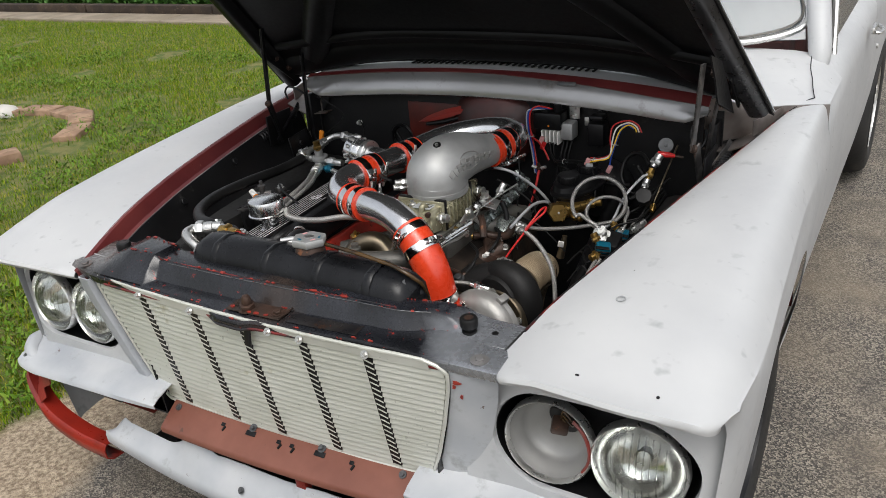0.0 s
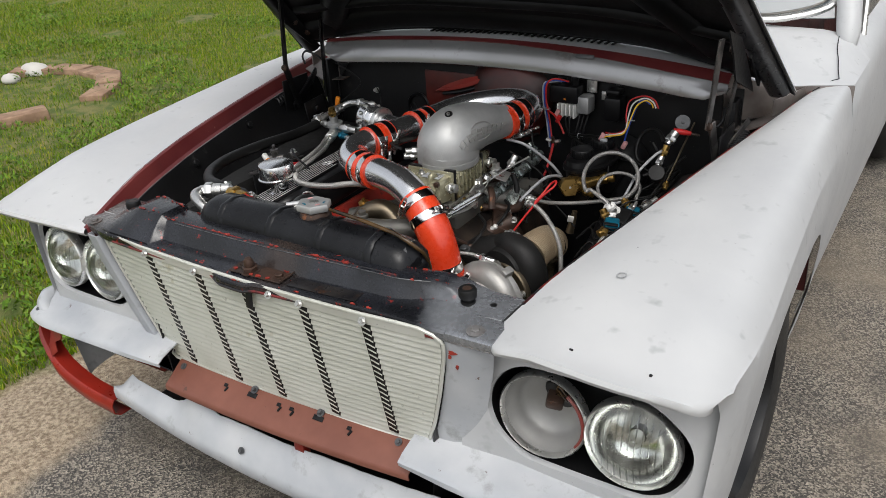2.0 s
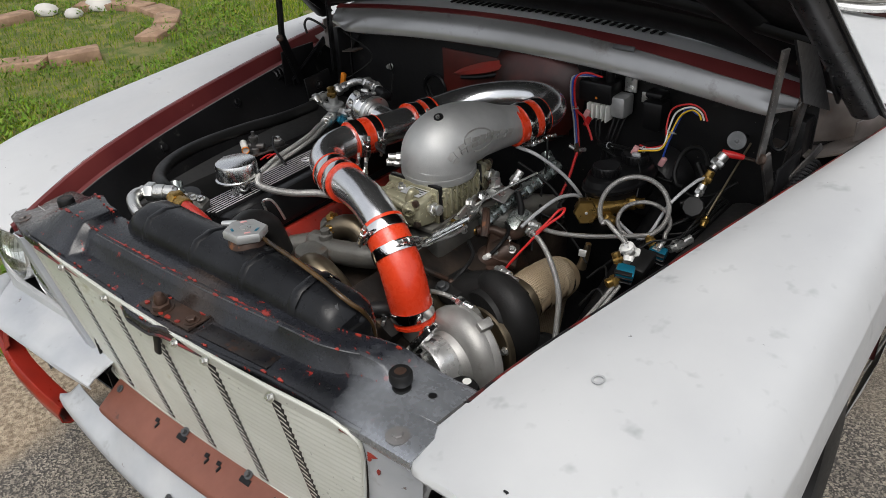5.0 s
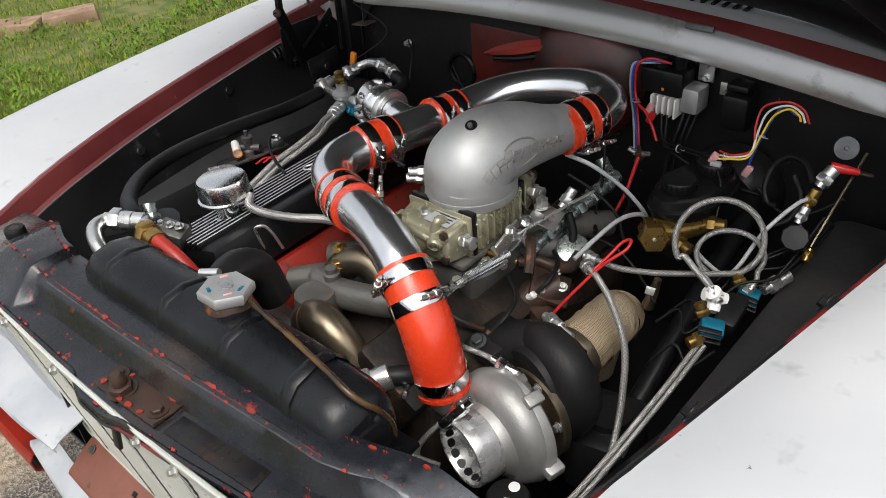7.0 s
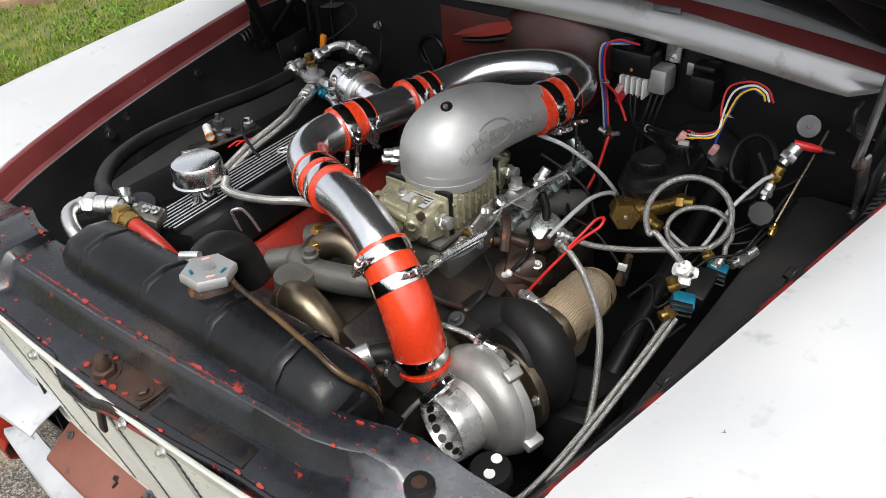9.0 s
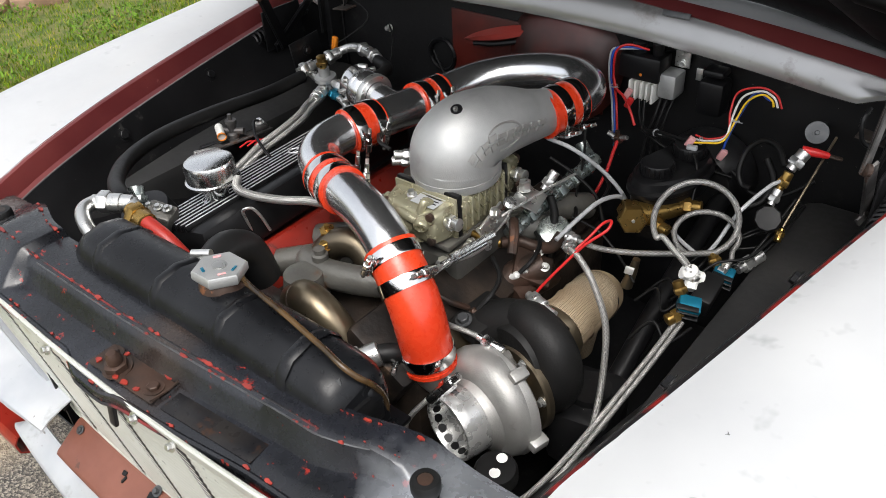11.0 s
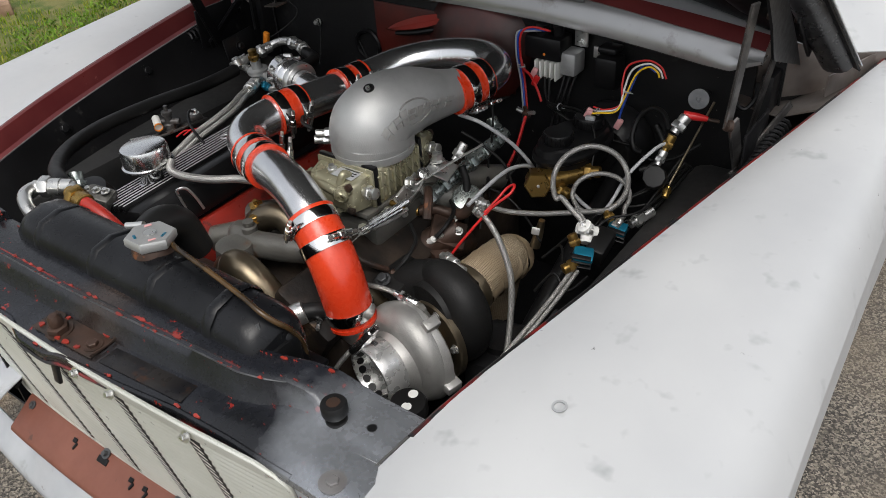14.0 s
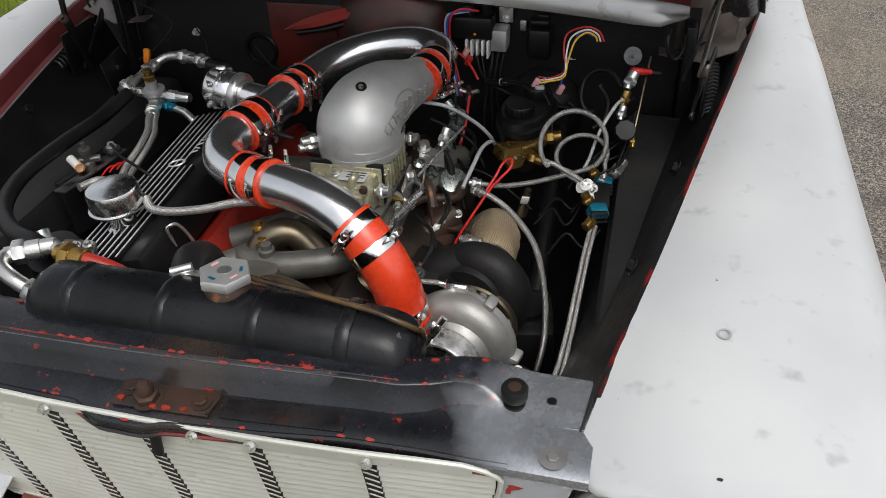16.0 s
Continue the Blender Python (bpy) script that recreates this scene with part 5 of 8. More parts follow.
def coupler(line, r, clamps, bolt_dir, label="orange-red silicone coupler with T-bolt clamps"):
    """Silicone sleeve over a pipe joint, with two clamps."""
    t = thing("silicone_coupler", line[0], label, "coupler", "silicone couplers of the charge pipe")
    pts = curve_pts(line, 6)
    part("sleeve", tube(line, r, 36, 6), "silicone", t)
    for e, f in ((0, 1), (-1, -2)):
        d = (pts[e] - pts[f]).normalized()
        part("sleeve_lip", lathe([(r - 0.004, -0.004), (r + 0.0016, -0.004), (r + 0.0016, 0.001), (r - 0.004, 0.001)], pts[e], d, 36, closed=True), "silicone", t)
    for f in clamps:
        i = f * (len(pts) - 1)
        k = min(int(i), len(pts) - 2)
        c = pts[k].lerp(pts[k + 1], i - k)
        d = (pts[k + 1] - pts[k]).normalized()
        clamp(t, c, d, r + 0.0006, bolt_dir)
    return t


def build_radiator():
    r = thing("radiator", (0.04, 0.05, 0.30), "black-painted radiator with ribbed top tank and hexagonal cap", "radiator")
    # tank: rounded loaf along x
    prof = [(-0.050, 0.700), (-0.052, 0.765), (-0.046, 0.795), (-0.030, 0.812), (0.0, 0.818), (0.028, 0.812), (0.044, 0.795), (0.050, 0.765), (0.048, 0.700)]
    rows = []
    xs = [-0.222, -0.218, -0.205, -0.19] + list(np.linspace(-0.17, 0.25, 22)) + [0.268, 0.285, 0.296, 0.302]
    for x in xs:
        e = min(1, max(0, min(x + 0.222, 0.302 - x)) / 0.035)
        s = 0.80 + 0.20 * math.sqrt(max(0, 1 - (1 - e) ** 2))
        droop = -0.010 * max(0, x - 0.18) / 0.12
        rows.append([(x, 0.047 + y * s, 0.70 + (z - 0.70) * s + droop) for y, z in prof])
    bm = grid(rows)
    for row in (rows[0], rows[-1]):
        bm.faces.new([bm.verts.new(p) for p in row])
    bmesh.ops.recalc_face_normals(bm, faces=list(bm.faces))
    tank = part("top_tank", bm, "radpaint", r, smooth=50)
    for x in (-0.155, -0.022, 0.105, 0.222):
        rows = [[(x + dx, 0.047 + y * k, 0.70 + (z - 0.70) * k) for y, z in prof] for dx, k in ((-0.009, 0.995), (-0.005, 1.012), (0.0, 1.018), (0.005, 1.012), (0.009, 0.995))]
        part("tank_rib", grid(rows), "radpaint", tank)
    part("tank_seam", box((0.04, 0.047, 0.703), (0.56, 0.112, 0.008), (0, 0, 0), 0.002), "radpaint", r)
    part("core", box((0.04, 0.047, 0.50), (0.54, 0.06, 0.40), (0, 0, 0), 0.004), "black", r)
    neck = part("filler_neck", lathe([(0.030, 0), (0.028, 0.010), (0.024, 0.014), (0, 0.014)], (0.053, 0.060, 0.812), (0, 0.08, 1), 24), "rust", r, "oil-stained filler neck")
    cap = part("radiator_cap", lathe([(0.0, 0), (0.033, 0), (0.035, 0.003), (0.035, 0.012), (0.033, 0.0145), (0, 0.0148)], (0.053, 0.061, 0.826), (0, 0.08, 1), 6), "cast", r, "hexagonal alloy pressure cap")
    part("cap_dimple", lathe([(0.009, 0), (0.009, 0.0008), (0, 0.0008)], (0.053, 0.0625, 0.8410), (0, 0.08, 1), 20), "steel", cap)
    for a, colour in ((20, "bluewire"), (150, "redwire"), (250, "bluewire"), (330, "redwire")):
        x, y = 0.053 + 0.021 * math.cos(radians(a)), 0.0625 + 0.021 * math.sin(radians(a))
        part("cap_print", box((x, y, 0.8412 - 0.08 * (y - 0.0625)), (0.010, 0.004, 0.0006), (-4, 0, a + 90), 0.0001), "pinkplug" if colour == "redwire" else "blue", cap)
    for y, z in ((0.022, 0.760), (0.066, 0.766)):
        part("end_boss", lathe([(0.011, -0.006), (0.011, 0.003), (0.007, 0.005), (0, 0.005)], (0.301, y, z), (1, 0, 0.35), 14), "radpaint", tank)
    for k, (x, y, z) in enumerate(((0.285, 0.005, 0.770), (0.291, 0.012, 0.748), (0.280, 0.003, 0.735), (0.288, 0.030, 0.800))):
        part("scuff", chip((x, y, z), (0.5, -0.8, 0.3), (0.0022 + 0.001 * (k % 2), 0.007), 300 + k), "galv", tank, "paint scuffed to bare metal")
    for x in (-0.225, 0.300):
        part("tank_bracket", box((x, 0.04, 0.745), (0.014, 0.07, 0.045), (0, 0, 0), 0.003), "black", r)
    hose("overflow_hose", [(0.075, 0.075, 0.824), (0.110, 0.066, 0.827), (0.165, 0.058, 0.827), (0.215, 0.050, 0.8255), (0.255, 0.044, 0.823), (0.284, 0.041, 0.816), (0.300, 0.048, 0.802), (0.306, 0.064, 0.780), (0.302, 0.082, 0.74), (0.29, 0.09, 0.68)], 0.0038, "tanhose", "amber overflow hose lying over the radiator tank", "hose")
    t = thing("radiator_hose", (-0.02, 0.10, 0.79), "thick black rubber elbow hose from radiator to thermostat", "hose")
    part("line", tube([(-0.020, 0.075, 0.778), (-0.034, 0.108, 0.784), (-0.046, 0.140, 0.778), (-0.050, 0.172, 0.755), (-0.045, 0.188, 0.70)], [0.022, 0.024, 0.028, 0.028, 0.026], 24), "rubber", t)
    cl = part("worm_clamp", lathe([(0.0235, -0.006), (0.0250, -0.006), (0.0250, 0.006), (0.0235, 0.006)], (-0.027, 0.091, 0.782), (-0.017, 0.04, 0.007), 28, closed=True), "steel", t, "worm-drive hose clamp")
    part("clamp_screw", tube([(-0.042, 0.083, 0.807), (-0.016, 0.095, 0.811)], 0.006, 10, 1), "steel", cl)


build_radiator()


def build_block():
    e = thing("engine", (0, 0.45, 0.30), "red V8 engine block and heads under grey intake manifold", "engine")
    part("block", box((0.03, 0.48, 0.46), (0.40, 0.54, 0.30), (0, 0, 0), 0.03), "greasy", e)
    for side, paint in ((1, "greasy"), (-1, "red")):
        part("cylinder_head", box((-0.005 + side * 0.155, 0.46, 0.615), (0.12, 0.54, 0.09), (0, side * 32, 0), 0.012), paint, e)
    part("valley", box((0.02, 0.47, 0.60), (0.20, 0.50, 0.08), (0, 0, 0), 0.01), "greasy", e)
    # intake manifold: plenum and curved runners
    m = part("intake_manifold", box((0.085, 0.485, 0.672), (0.16, 0.20, 0.045), (0, 0, 0), 0.012), "manifold", e, "dull grey cast intake manifold")
    for y, s in ((0.27, -0.02), (0.36, 0.02), (0.60, -0.02), (0.70, 0.02)):
        for side in ((1, -1) if y > 0.4 else (-1,)):
            part("runner", tube([(0.085 + side * 0.05, 0.485 + (y - 0.485) * 0.3, 0.675), (0.085 + side * 0.10, 0.485 + (y - 0.485) * 0.7, 0.672), (0.045 + side * 0.16, y, 0.648)], 0.024, 12), "manifold", m)
    part("front_arm", tube([(0.16, 0.33, 0.690), (0.10, 0.285, 0.693), (0.03, 0.262, 0.690), (-0.03, 0.262, 0.688), (-0.055, 0.285, 0.685)], [0.020, 0.023, 0.023, 0.020, 0.014], 14), "manifold", m)
    part("arm_boss", lathe([(0.013, 0), (0.013, 0.010), (0.009, 0.012), (0.009, 0.020), (0, 0.021)], (0.0, 0.262, 0.708), (0, 0, 1), 12), "manifold", m)
    part("thermostat_housing", lathe([(0.0, 0.05), (0.03, 0.045), (0.036, 0.0), (0.036, -0.03)], (0.0, 0.225, 0.66), (0, 0, 1), 24), "manifold", e)
    # timing cover, pulleys and belt low in front
    part("timing_cover", box((0.02, 0.205, 0.50), (0.26, 0.05, 0.30), (0, 0, 0), 0.02), "manifold", e)
    for x, z, r in ((0.02, 0.40, 0.075), (-0.14, 0.60, 0.045), (0.03, 0.57, 0.06)):
        part("pulley", lathe([(r, 0.0), (r, 0.006), (r - 0.010, 0.012), (r, 0.018), (r, 0.024), (0.02, 0.024), (0.02, 0.0)], (x, 0.175, z), (0, -1, 0), 32, closed=True), "black", e)
    part("fan_belt", tube([(-0.185, 0.160, 0.60), (-0.14, 0.160, 0.645), (0.03, 0.160, 0.63), (0.09, 0.160, 0.56), (0.085, 0.160, 0.38), (0.0, 0.160, 0.33), (-0.07, 0.160, 0.42), (-0.185, 0.160, 0.60)], 0.006, 8), "rubber", e)
    # header pipes, heat-tinted
    t = thing("header_pipe", (0.03, 0.21, 0.60), "heat-tinted bronze steel exhaust crossover pipe bend", "pipe", "exhaust pipes")
    part("bend", tube([(-0.02, 0.215, 0.625), (0.005, 0.205, 0.672), (0.045, 0.197, 0.690), (0.085, 0.197, 0.668), (0.105, 0.205, 0.62), (0.11, 0.22, 0.56)], 0.027, 22), "bronzepipe", t)
    part("weld", lathe([(0.0265, -0.002), (0.0285, 0), (0.0265, 0.002)], (0.023, 0.200, 0.683), (0.9, -0.2, 0.4), 22), "rust", t)
    t = thing("header_pipe", (0.15, 0.28, 0.55), "heat-tinted steel exhaust pipe below the charge pipe", "pipe", "exhaust pipes")
    part("bend", tube([(0.09, 0.31, 0.63), (0.13, 0.285, 0.650), (0.175, 0.29, 0.645), (0.21, 0.32, 0.60), (0.22, 0.36, 0.55)], 0.025, 20), "bronzepipe", t)
    t = thing("header_pipe", (-0.01, 0.30, 0.66), "tan heat-wrapped exhaust stub beside the manifold arm", "pipe", "exhaust pipes")
    part("bend", tube([(-0.045, 0.285, 0.66), (-0.02, 0.31, 0.70), (0.02, 0.325, 0.705), (0.06, 0.32, 0.67)], 0.024, 18), "bronzepipe", t)
    t = thing("header_pipe", (0.25, 0.42, 0.6), "rusty exhaust collector behind the turbine", "pipe", "exhaust pipes")
    part("bend", tube([(0.20, 0.60, 0.56), (0.215, 0.52, 0.60), (0.21, 0.46, 0.60)], 0.026, 16), "rust", t)

    for k in range(4):
        y = 0.33 + 0.11 * k
        part("head_bolt", hexbolt((0.150, y, 0.665), (0.53, 0, 0.85), 0.010, 0.010, 0.014), "rust", e)
        part("spark_plug", lathe([(0.011, 0), (0.011, 0.008), (0.007, 0.010), (0.006, 0.030), (0.003, 0.032), (0, 0.040)], (0.195, y + 0.03, 0.625), (0.75, 0, 0.65), 10), "white" if k == 1 else "rust", e)
        part("plug_lead", tube([(0.222, y + 0.03, 0.650), (0.232, y + 0.05, 0.668), (0.22, y + 0.09, 0.672), (0.185, y + 0.12, 0.676)], 0.0038, 8), "rubber", e)
    for x, y, z, m in ((0.02, 0.335, 0.690, "rust"), (0.055, 0.372, 0.692, "rust"), (0.150, 0.372, 0.696, "steel"), (0.150, 0.600, 0.698, "rust"), (0.02, 0.600, 0.698, "rust"), (-0.02, 0.290, 0.705, "brass"), (0.12, 0.300, 0.708, "rust")):
        part("manifold_bolt", hexbolt((x, y, z), (0, -0.1, 1), 0.008, 0.010, 0.012), m, e)
    part("heat_sender", lathe([(0.010, 0), (0.010, 0.012), (0.013, 0.014), (0.013, 0.024), (0.004, 0.026), (0.004, 0.034), (0, 0.034)], (-0.035, 0.315, 0.70), (0.1, -0.2, 1), 6), "brass", e, "brass temperature sender")
    part("oil_line", tube([(0.10, 0.335, 0.685), (0.14, 0.320, 0.690), (0.185, 0.330, 0.672), (0.205, 0.36, 0.645)], 0.005, 8), "rust", e)


build_block()


def build_valve_cover():
    v = thing("valve_cover", (-0.24, 0.42, 0.66), "black crackle valve cover with polished lengthwise fins", "valve cover")
    tilt = -14
    m = pose(-0.236, 0.415, 0.694, 0, tilt, 3)
    bm = box((0, 0, 0), (0.150, 0.50, 0.07), (0, 0, 0), 0.012)
    bm.transform(m)
    body = part("cover", bm, "plastic", v)
    for k in range(8):
        x = -0.058 + 0.0135 * k
        y0, y1 = -0.250, (0.235 if k < 6 else 0.02)
        bm = box((x, (y0 + y1) / 2, 0.037), (0.005, y1 - y0, 0.010), (0, 0, 0), 0.0012)
        bm.transform(m)
        f = part("fin", bm, "plastic", body)
        bm = box((x, (y0 + y1) / 2, 0.0425), (0.0028, y1 - y0 - 0.004, 0.0014), (0, 0, 0), 0.0004)
        bm.transform(m)
        part("polished_edge", bm, "finedge", f, "polished fin edge")
    # cast emblem: plain ring and bars
    bm = tube([(0.0 + 0.016 * math.cos(a), 0.03 + 0.011 * math.sin(a), 0.0445) for a in np.linspace(0, 6.283, 21)], 0.0016, 6, 1)
    for k in range(9):
        bm = box((0.018, 0.065 + 0.014 * k, 0.0445), (0.016, 0.0026, 0.002), (0, 0, 25 * (-1) ** k), 0.0004, bm)
    bm.transform(m)
    part("emblem", bm, "finedge", body, "cast emblem bars")
    # bright U-shaped line drawn in for a highlight on the cover's near side
    bm = tube([(-0.155, 0.257, 0.700), (-0.157, 0.251, 0.730), (-0.157, 0.249, 0.745), (-0.150, 0.255, 0.749), (-0.146, 0.262, 0.745), (-0.141, 0.270, 0.728), (-0.136, 0.278, 0.700)], 0.0026, 8)
    part("plug_wire_loom", bm, "steel", body, "bright line drawn for the highlight on the casting")
    b = thing("breather", (-0.237, 0.262, 0.735), "chrome push-in breather cap standing on the valve cover", "breather cap")
    c, ax = (-0.245, 0.265, 0.742), (-0.05, 0, 1)
    part("stem", lathe([(0.027, -0.020), (0.027, -0.013), (0.021, -0.009), (0.020, 0.012), (0.022, 0.026), (0.028, 0.030)], c, ax, 28), "chrome", b)
    part("cap", lathe([(0.0, 0.022), (0.040, 0.022), (0.0450, 0.024), (0.0450, 0.027), (0.0415, 0.029), (0.0412, 0.053), (0.039, 0.059), (0.034, 0.0615), (0, 0.062)], c, ax, 40), "zinc", b)
    hose("braided_hose", [(-0.205, 0.285, 0.772), (-0.190, 0.270, 0.765), (-0.165, 0.280, 0.755), (-0.12, 0.30, 0.752), (-0.07, 0.315, 0.760), (-0.02, 0.33, 0.760)], 0.0072, "braid", "braided steel breather hose from the cap to the intake", "hose", group="braided hoses", ends="--")


build_valve_cover()

# charge pipe: turbo outlet, red elbow, bright pipes, to the hat on the carburettor
P_LOW = [(0.205, 0.262, 0.675), (0.202, 0.258, 0.705), (0.190, 0.257, 0.735), (0.163, 0.266, 0.762)]
PIPE_R = 0.0335


def build_charge_pipe():
    t = thing("silicone_coupler", P_LOW[0], "long bent red silicone elbow on the turbo outlet", "coupler", "silicone couplers of the charge pipe")
    line = [(0.222, 0.248, 0.628), (0.218, 0.247, 0.660), (0.209, 0.249, 0.695), (0.192, 0.255, 0.728), (0.164, 0.265, 0.759), (0.140, 0.274, 0.777)]
    part("sleeve", tube(line, 0.0378, 36), "silicone", t)
    pts = curve_pts(line, 6)
    for e, f in ((0, 1), (-1, -2)):
        d = (pts[e] - pts[f]).normalized()
        part("sleeve_lip", lathe([(0.034, -0.005), (0.0395, -0.005), (0.0395, 0.001), (0.034, 0.001)], pts[e], d, 36, closed=True), "silicone", t)
    clamp(t, pts[4], pts[5] - pts[3], 0.0382, (-0.8, -0.6, 0.0))
    clamp(t, pts[21], pts[22] - pts[20], 0.0382, (0.6, 0.3, 0.6))
    clamp(t, pts[27], pts[28] - pts[26], 0.0382, (-0.5, -0.85, 0.1))
    pa = thing("charge_pipe", (0.05, 0.31, 0.79), "polished aluminium charge pipe with a gentle bend", "pipe", "polished charge pipes")
    part("pipe", tube([(0.150, 0.270, 0.770), (0.125, 0.282, 0.785), (0.080, 0.300, 0.797), (0.025, 0.320, 0.797), (-0.02, 0.336, 0.792), (-0.055, 0.350, 0.789)], PIPE_R, 40, 8), "chrome", pa)
    coupler([(-0.005, 0.331, 0.793), (-0.035, 0.342, 0.790), (-0.068, 0.355, 0.789)], 0.0375, (0.22, 0.78), (0.3, 0.9, -0.2))
    pb = thing("charge_pipe", (-0.12, 0.42, 0.80), "polished aluminium right-angle pipe elbow", "pipe", "polished charge pipes")
    part("pipe", tube([(-0.050, 0.348, 0.789), (-0.085, 0.363, 0.791), (-0.113, 0.383, 0.796), (-0.126, 0.412, 0.801), (-0.124, 0.445, 0.804), (-0.114, 0.485, 0.806), (-0.104, 0.56, 0.802), (-0.096, 0.64, 0.797)], PIPE_R, 40, 8), "chrome", pb)
    coupler([(-0.119, 0.458, 0.805), (-0.113, 0.485, 0.806), (-0.109, 0.515, 0.804)], 0.0375, (0.2, 0.8), (0.9, 0.2, -0.3))
    coupler([(-0.100, 0.610, 0.799), (-0.095, 0.640, 0.797), (-0.088, 0.672, 0.798)], 0.0375, (0.2, 0.8), (0.9, 0.2, -0.1))
    pc = thing("charge_pipe", (0.0, 0.76, 0.82), "polished aluminium pipe with a wide U-bend", "pipe", "polished charge pipes")
    part("pipe", tube([(-0.096, 0.63, 0.797), (-0.083, 0.69, 0.800), (-0.055, 0.745, 0.808), (-0.005, 0.785, 0.818), (0.060, 0.803, 0.828), (0.115, 0.800, 0.832), (0.152, 0.772, 0.832), (0.160, 0.735, 0.830), (0.154, 0.69, 0.830)], PIPE_R, 40, 8), "chrome", pc)
    coupler([(0.160, 0.716, 0.831), (0.155, 0.690, 0.831), (0.145, 0.645, 0.829)], 0.0385, (0.22, 0.72), (0.5, 0.1, -0.85), "orange-red silicone coupler between pipe and carburettor hat")
    # blow-off valve on the elbow pipe
    b = thing("blow_off_valve", (-0.20, 0.62, 0.79), "chromed ribbed blow-off valve on a side stub", "valve")
    ax = Vector((-1, 0.15, 0.10))
    o = Vector((-0.105, 0.575, 0.803))
    part("stub", lathe([(0.025, 0.02), (0.025, 0.075)], o, ax, 28), "chrome", b)
    part("flange", lathe([(0.026, 0.066), (0.036, 0.066), (0.037, 0.068), (0.037, 0.078), (0.036, 0.080), (0.026, 0.080)], o, ax, 32), "steel", b)
    part("body", lathe([(0.031, 0.080), (0.034, 0.084), (0.034, 0.100), (0.031, 0.102), (0.031, 0.107), (0.036, 0.109), (0.036, 0.128), (0.032, 0.134), (0.020, 0.138), (0, 0.139)], o, ax, 32), "chrome", b)
    for k in range(10):
        a = 2 * math.pi * k / 10
        q = ax.normalized().to_track_quat("Z", "Y").to_matrix()
        part("cap_rib", box(o + q @ Vector((0.036 * math.cos(a), 0.036 * math.sin(a), 0.118)), (0.008, 0.018, 0.008), (0, 0, math.degrees(a)), 0.002), "steel", b)


build_charge_pipe()


def build_hat():
    h = thing("carburettor_hat", (0.09, 0.50, 0.775), "satin cast-aluminium carburettor hat with embossed side", "air hat")
    line = [(0.086, 0.490, 0.784), (0.086, 0.490, 0.800), (0.087, 0.494, 0.821), (0.095, 0.520, 0.838), (0.111, 0.569, 0.841), (0.132, 0.620, 0.835), (0.147, 0.665, 0.830)]
    part("shell", tube(line, [0.070, 0.0725, 0.0715, 0.066, 0.057, 0.0435, 0.0360], 48, 10), "cast", h, smooth=70)
    part("base_ring", lathe([(0.060, -0.012), (0.070, -0.012), (0.072, -0.008), (0.072, 0.002), (0.069, 0.004)], (0.086, 0.490, 0.788), (0, 0, 1), 48), "cast", h)
    part("stud_well", lathe([(0.0095, -0.002), (0.0090, 0.0014), (0.0075, 0.0014), (0.0070, 0.0006), (0, 0.0006)], (0.0995, 0.4816, 0.8946), (0.09, -0.39, 0.92), 24), "plastic", h)
    part("wing_stud", lathe([(0.004, 0), (0.004, 0.010), (0, 0.0105)], (0.0995, 0.4816, 0.8890), (0.09, -0.39, 0.92), 8), "steel", h)
    # embossed maker's mark as plain strokes along the side
    pts = curve_pts(line, 10)
    rads = [0.070, 0.0725, 0.0715, 0.066, 0.057, 0.0435, 0.0360]
    def on_hat(f, phi, lift):
        """A point of the hat's side: along its line, turned up by phi, lifted off the skin."""
        i = f * (len(pts) - 1)
        p = pts[int(i)].lerp(pts[int(i) + 1], i - int(i))
        d = (pts[int(i) + 1] - pts[int(i) - 1]).normalized()
        out = Vector((0.80, -0.42, 0.06))
        out = (out - d * out.dot(d)).normalized()
        up = out.cross(d)
        up = -up if up.z < 0 else up
        return p + (out * math.cos(phi) + up * math.sin(phi)) * (float(np.interp(f * 6, range(7), rads)) + lift)

    for k in range(10):
        f, tall, half = 0.33 + 0.054 * k, (0.17, 0.12, 0.12, 0.19, 0.13, 0.13, 0.14, 0.15, 0.15, 0.16)[k], 0.019
        for lo, hi in ((-1.0, 1.0),) if k in (1, 5) else ((-1.0, -0.15), (0.2, 1.0)):
            bm = grid([[on_hat(f + half * u + 0.012 * v, 0.05 + tall * v, -0.003 if abs(u) == 1 else 0.0020 + 0.0002 * k) for v in np.linspace(lo, hi, 3)] for u in (-1, -0.94, 0.94, 1)], thick=0.0008)
            part("raised_block", bm, "turbocast", h, smooth=0)
    part("raised_swirl", tube([on_hat(0.58 - 0.11 * math.cos(a), 0.06 + 0.34 * math.sin(a), 0.0008) for a in np.linspace(0.7, 5.2, 15)], 0.0016, 6, 2), "turbocast", h)
    for z, w in ((0.802, "steel"), (0.789, "steel")):
        part("boost_fitting", fitting((0.018 + 0.006 * (z > 0.8), 0.487 - 0.02, z), (-0.75, -0.65, 0.05), 0.0075, 0.035), w, h, "bright boost-line fitting")
    # carburettor
    c = thing("carburettor", (0.09, 0.49, 0.70), "yellow-zinc four-barrel carburettor with twin float bowls", "carburettor")
    body = part("main_body", box((0.088, 0.490, 0.730), (0.118, 0.125, 0.066), (0, 0, 0), 0.006), "carb", c)
    for k in range(7):
        y = 0.440 + 0.0165 * k
        part("body_rib", box((0.148, y, 0.733), (0.008, 0.005, 0.052), (0, 0, 0), 0.002), "carb", body)
        part("body_web", box((0.147, y + 0.008, 0.733), (0.006, 0.004, 0.05), (35, 0, 0), 0.0015), "carb", body)
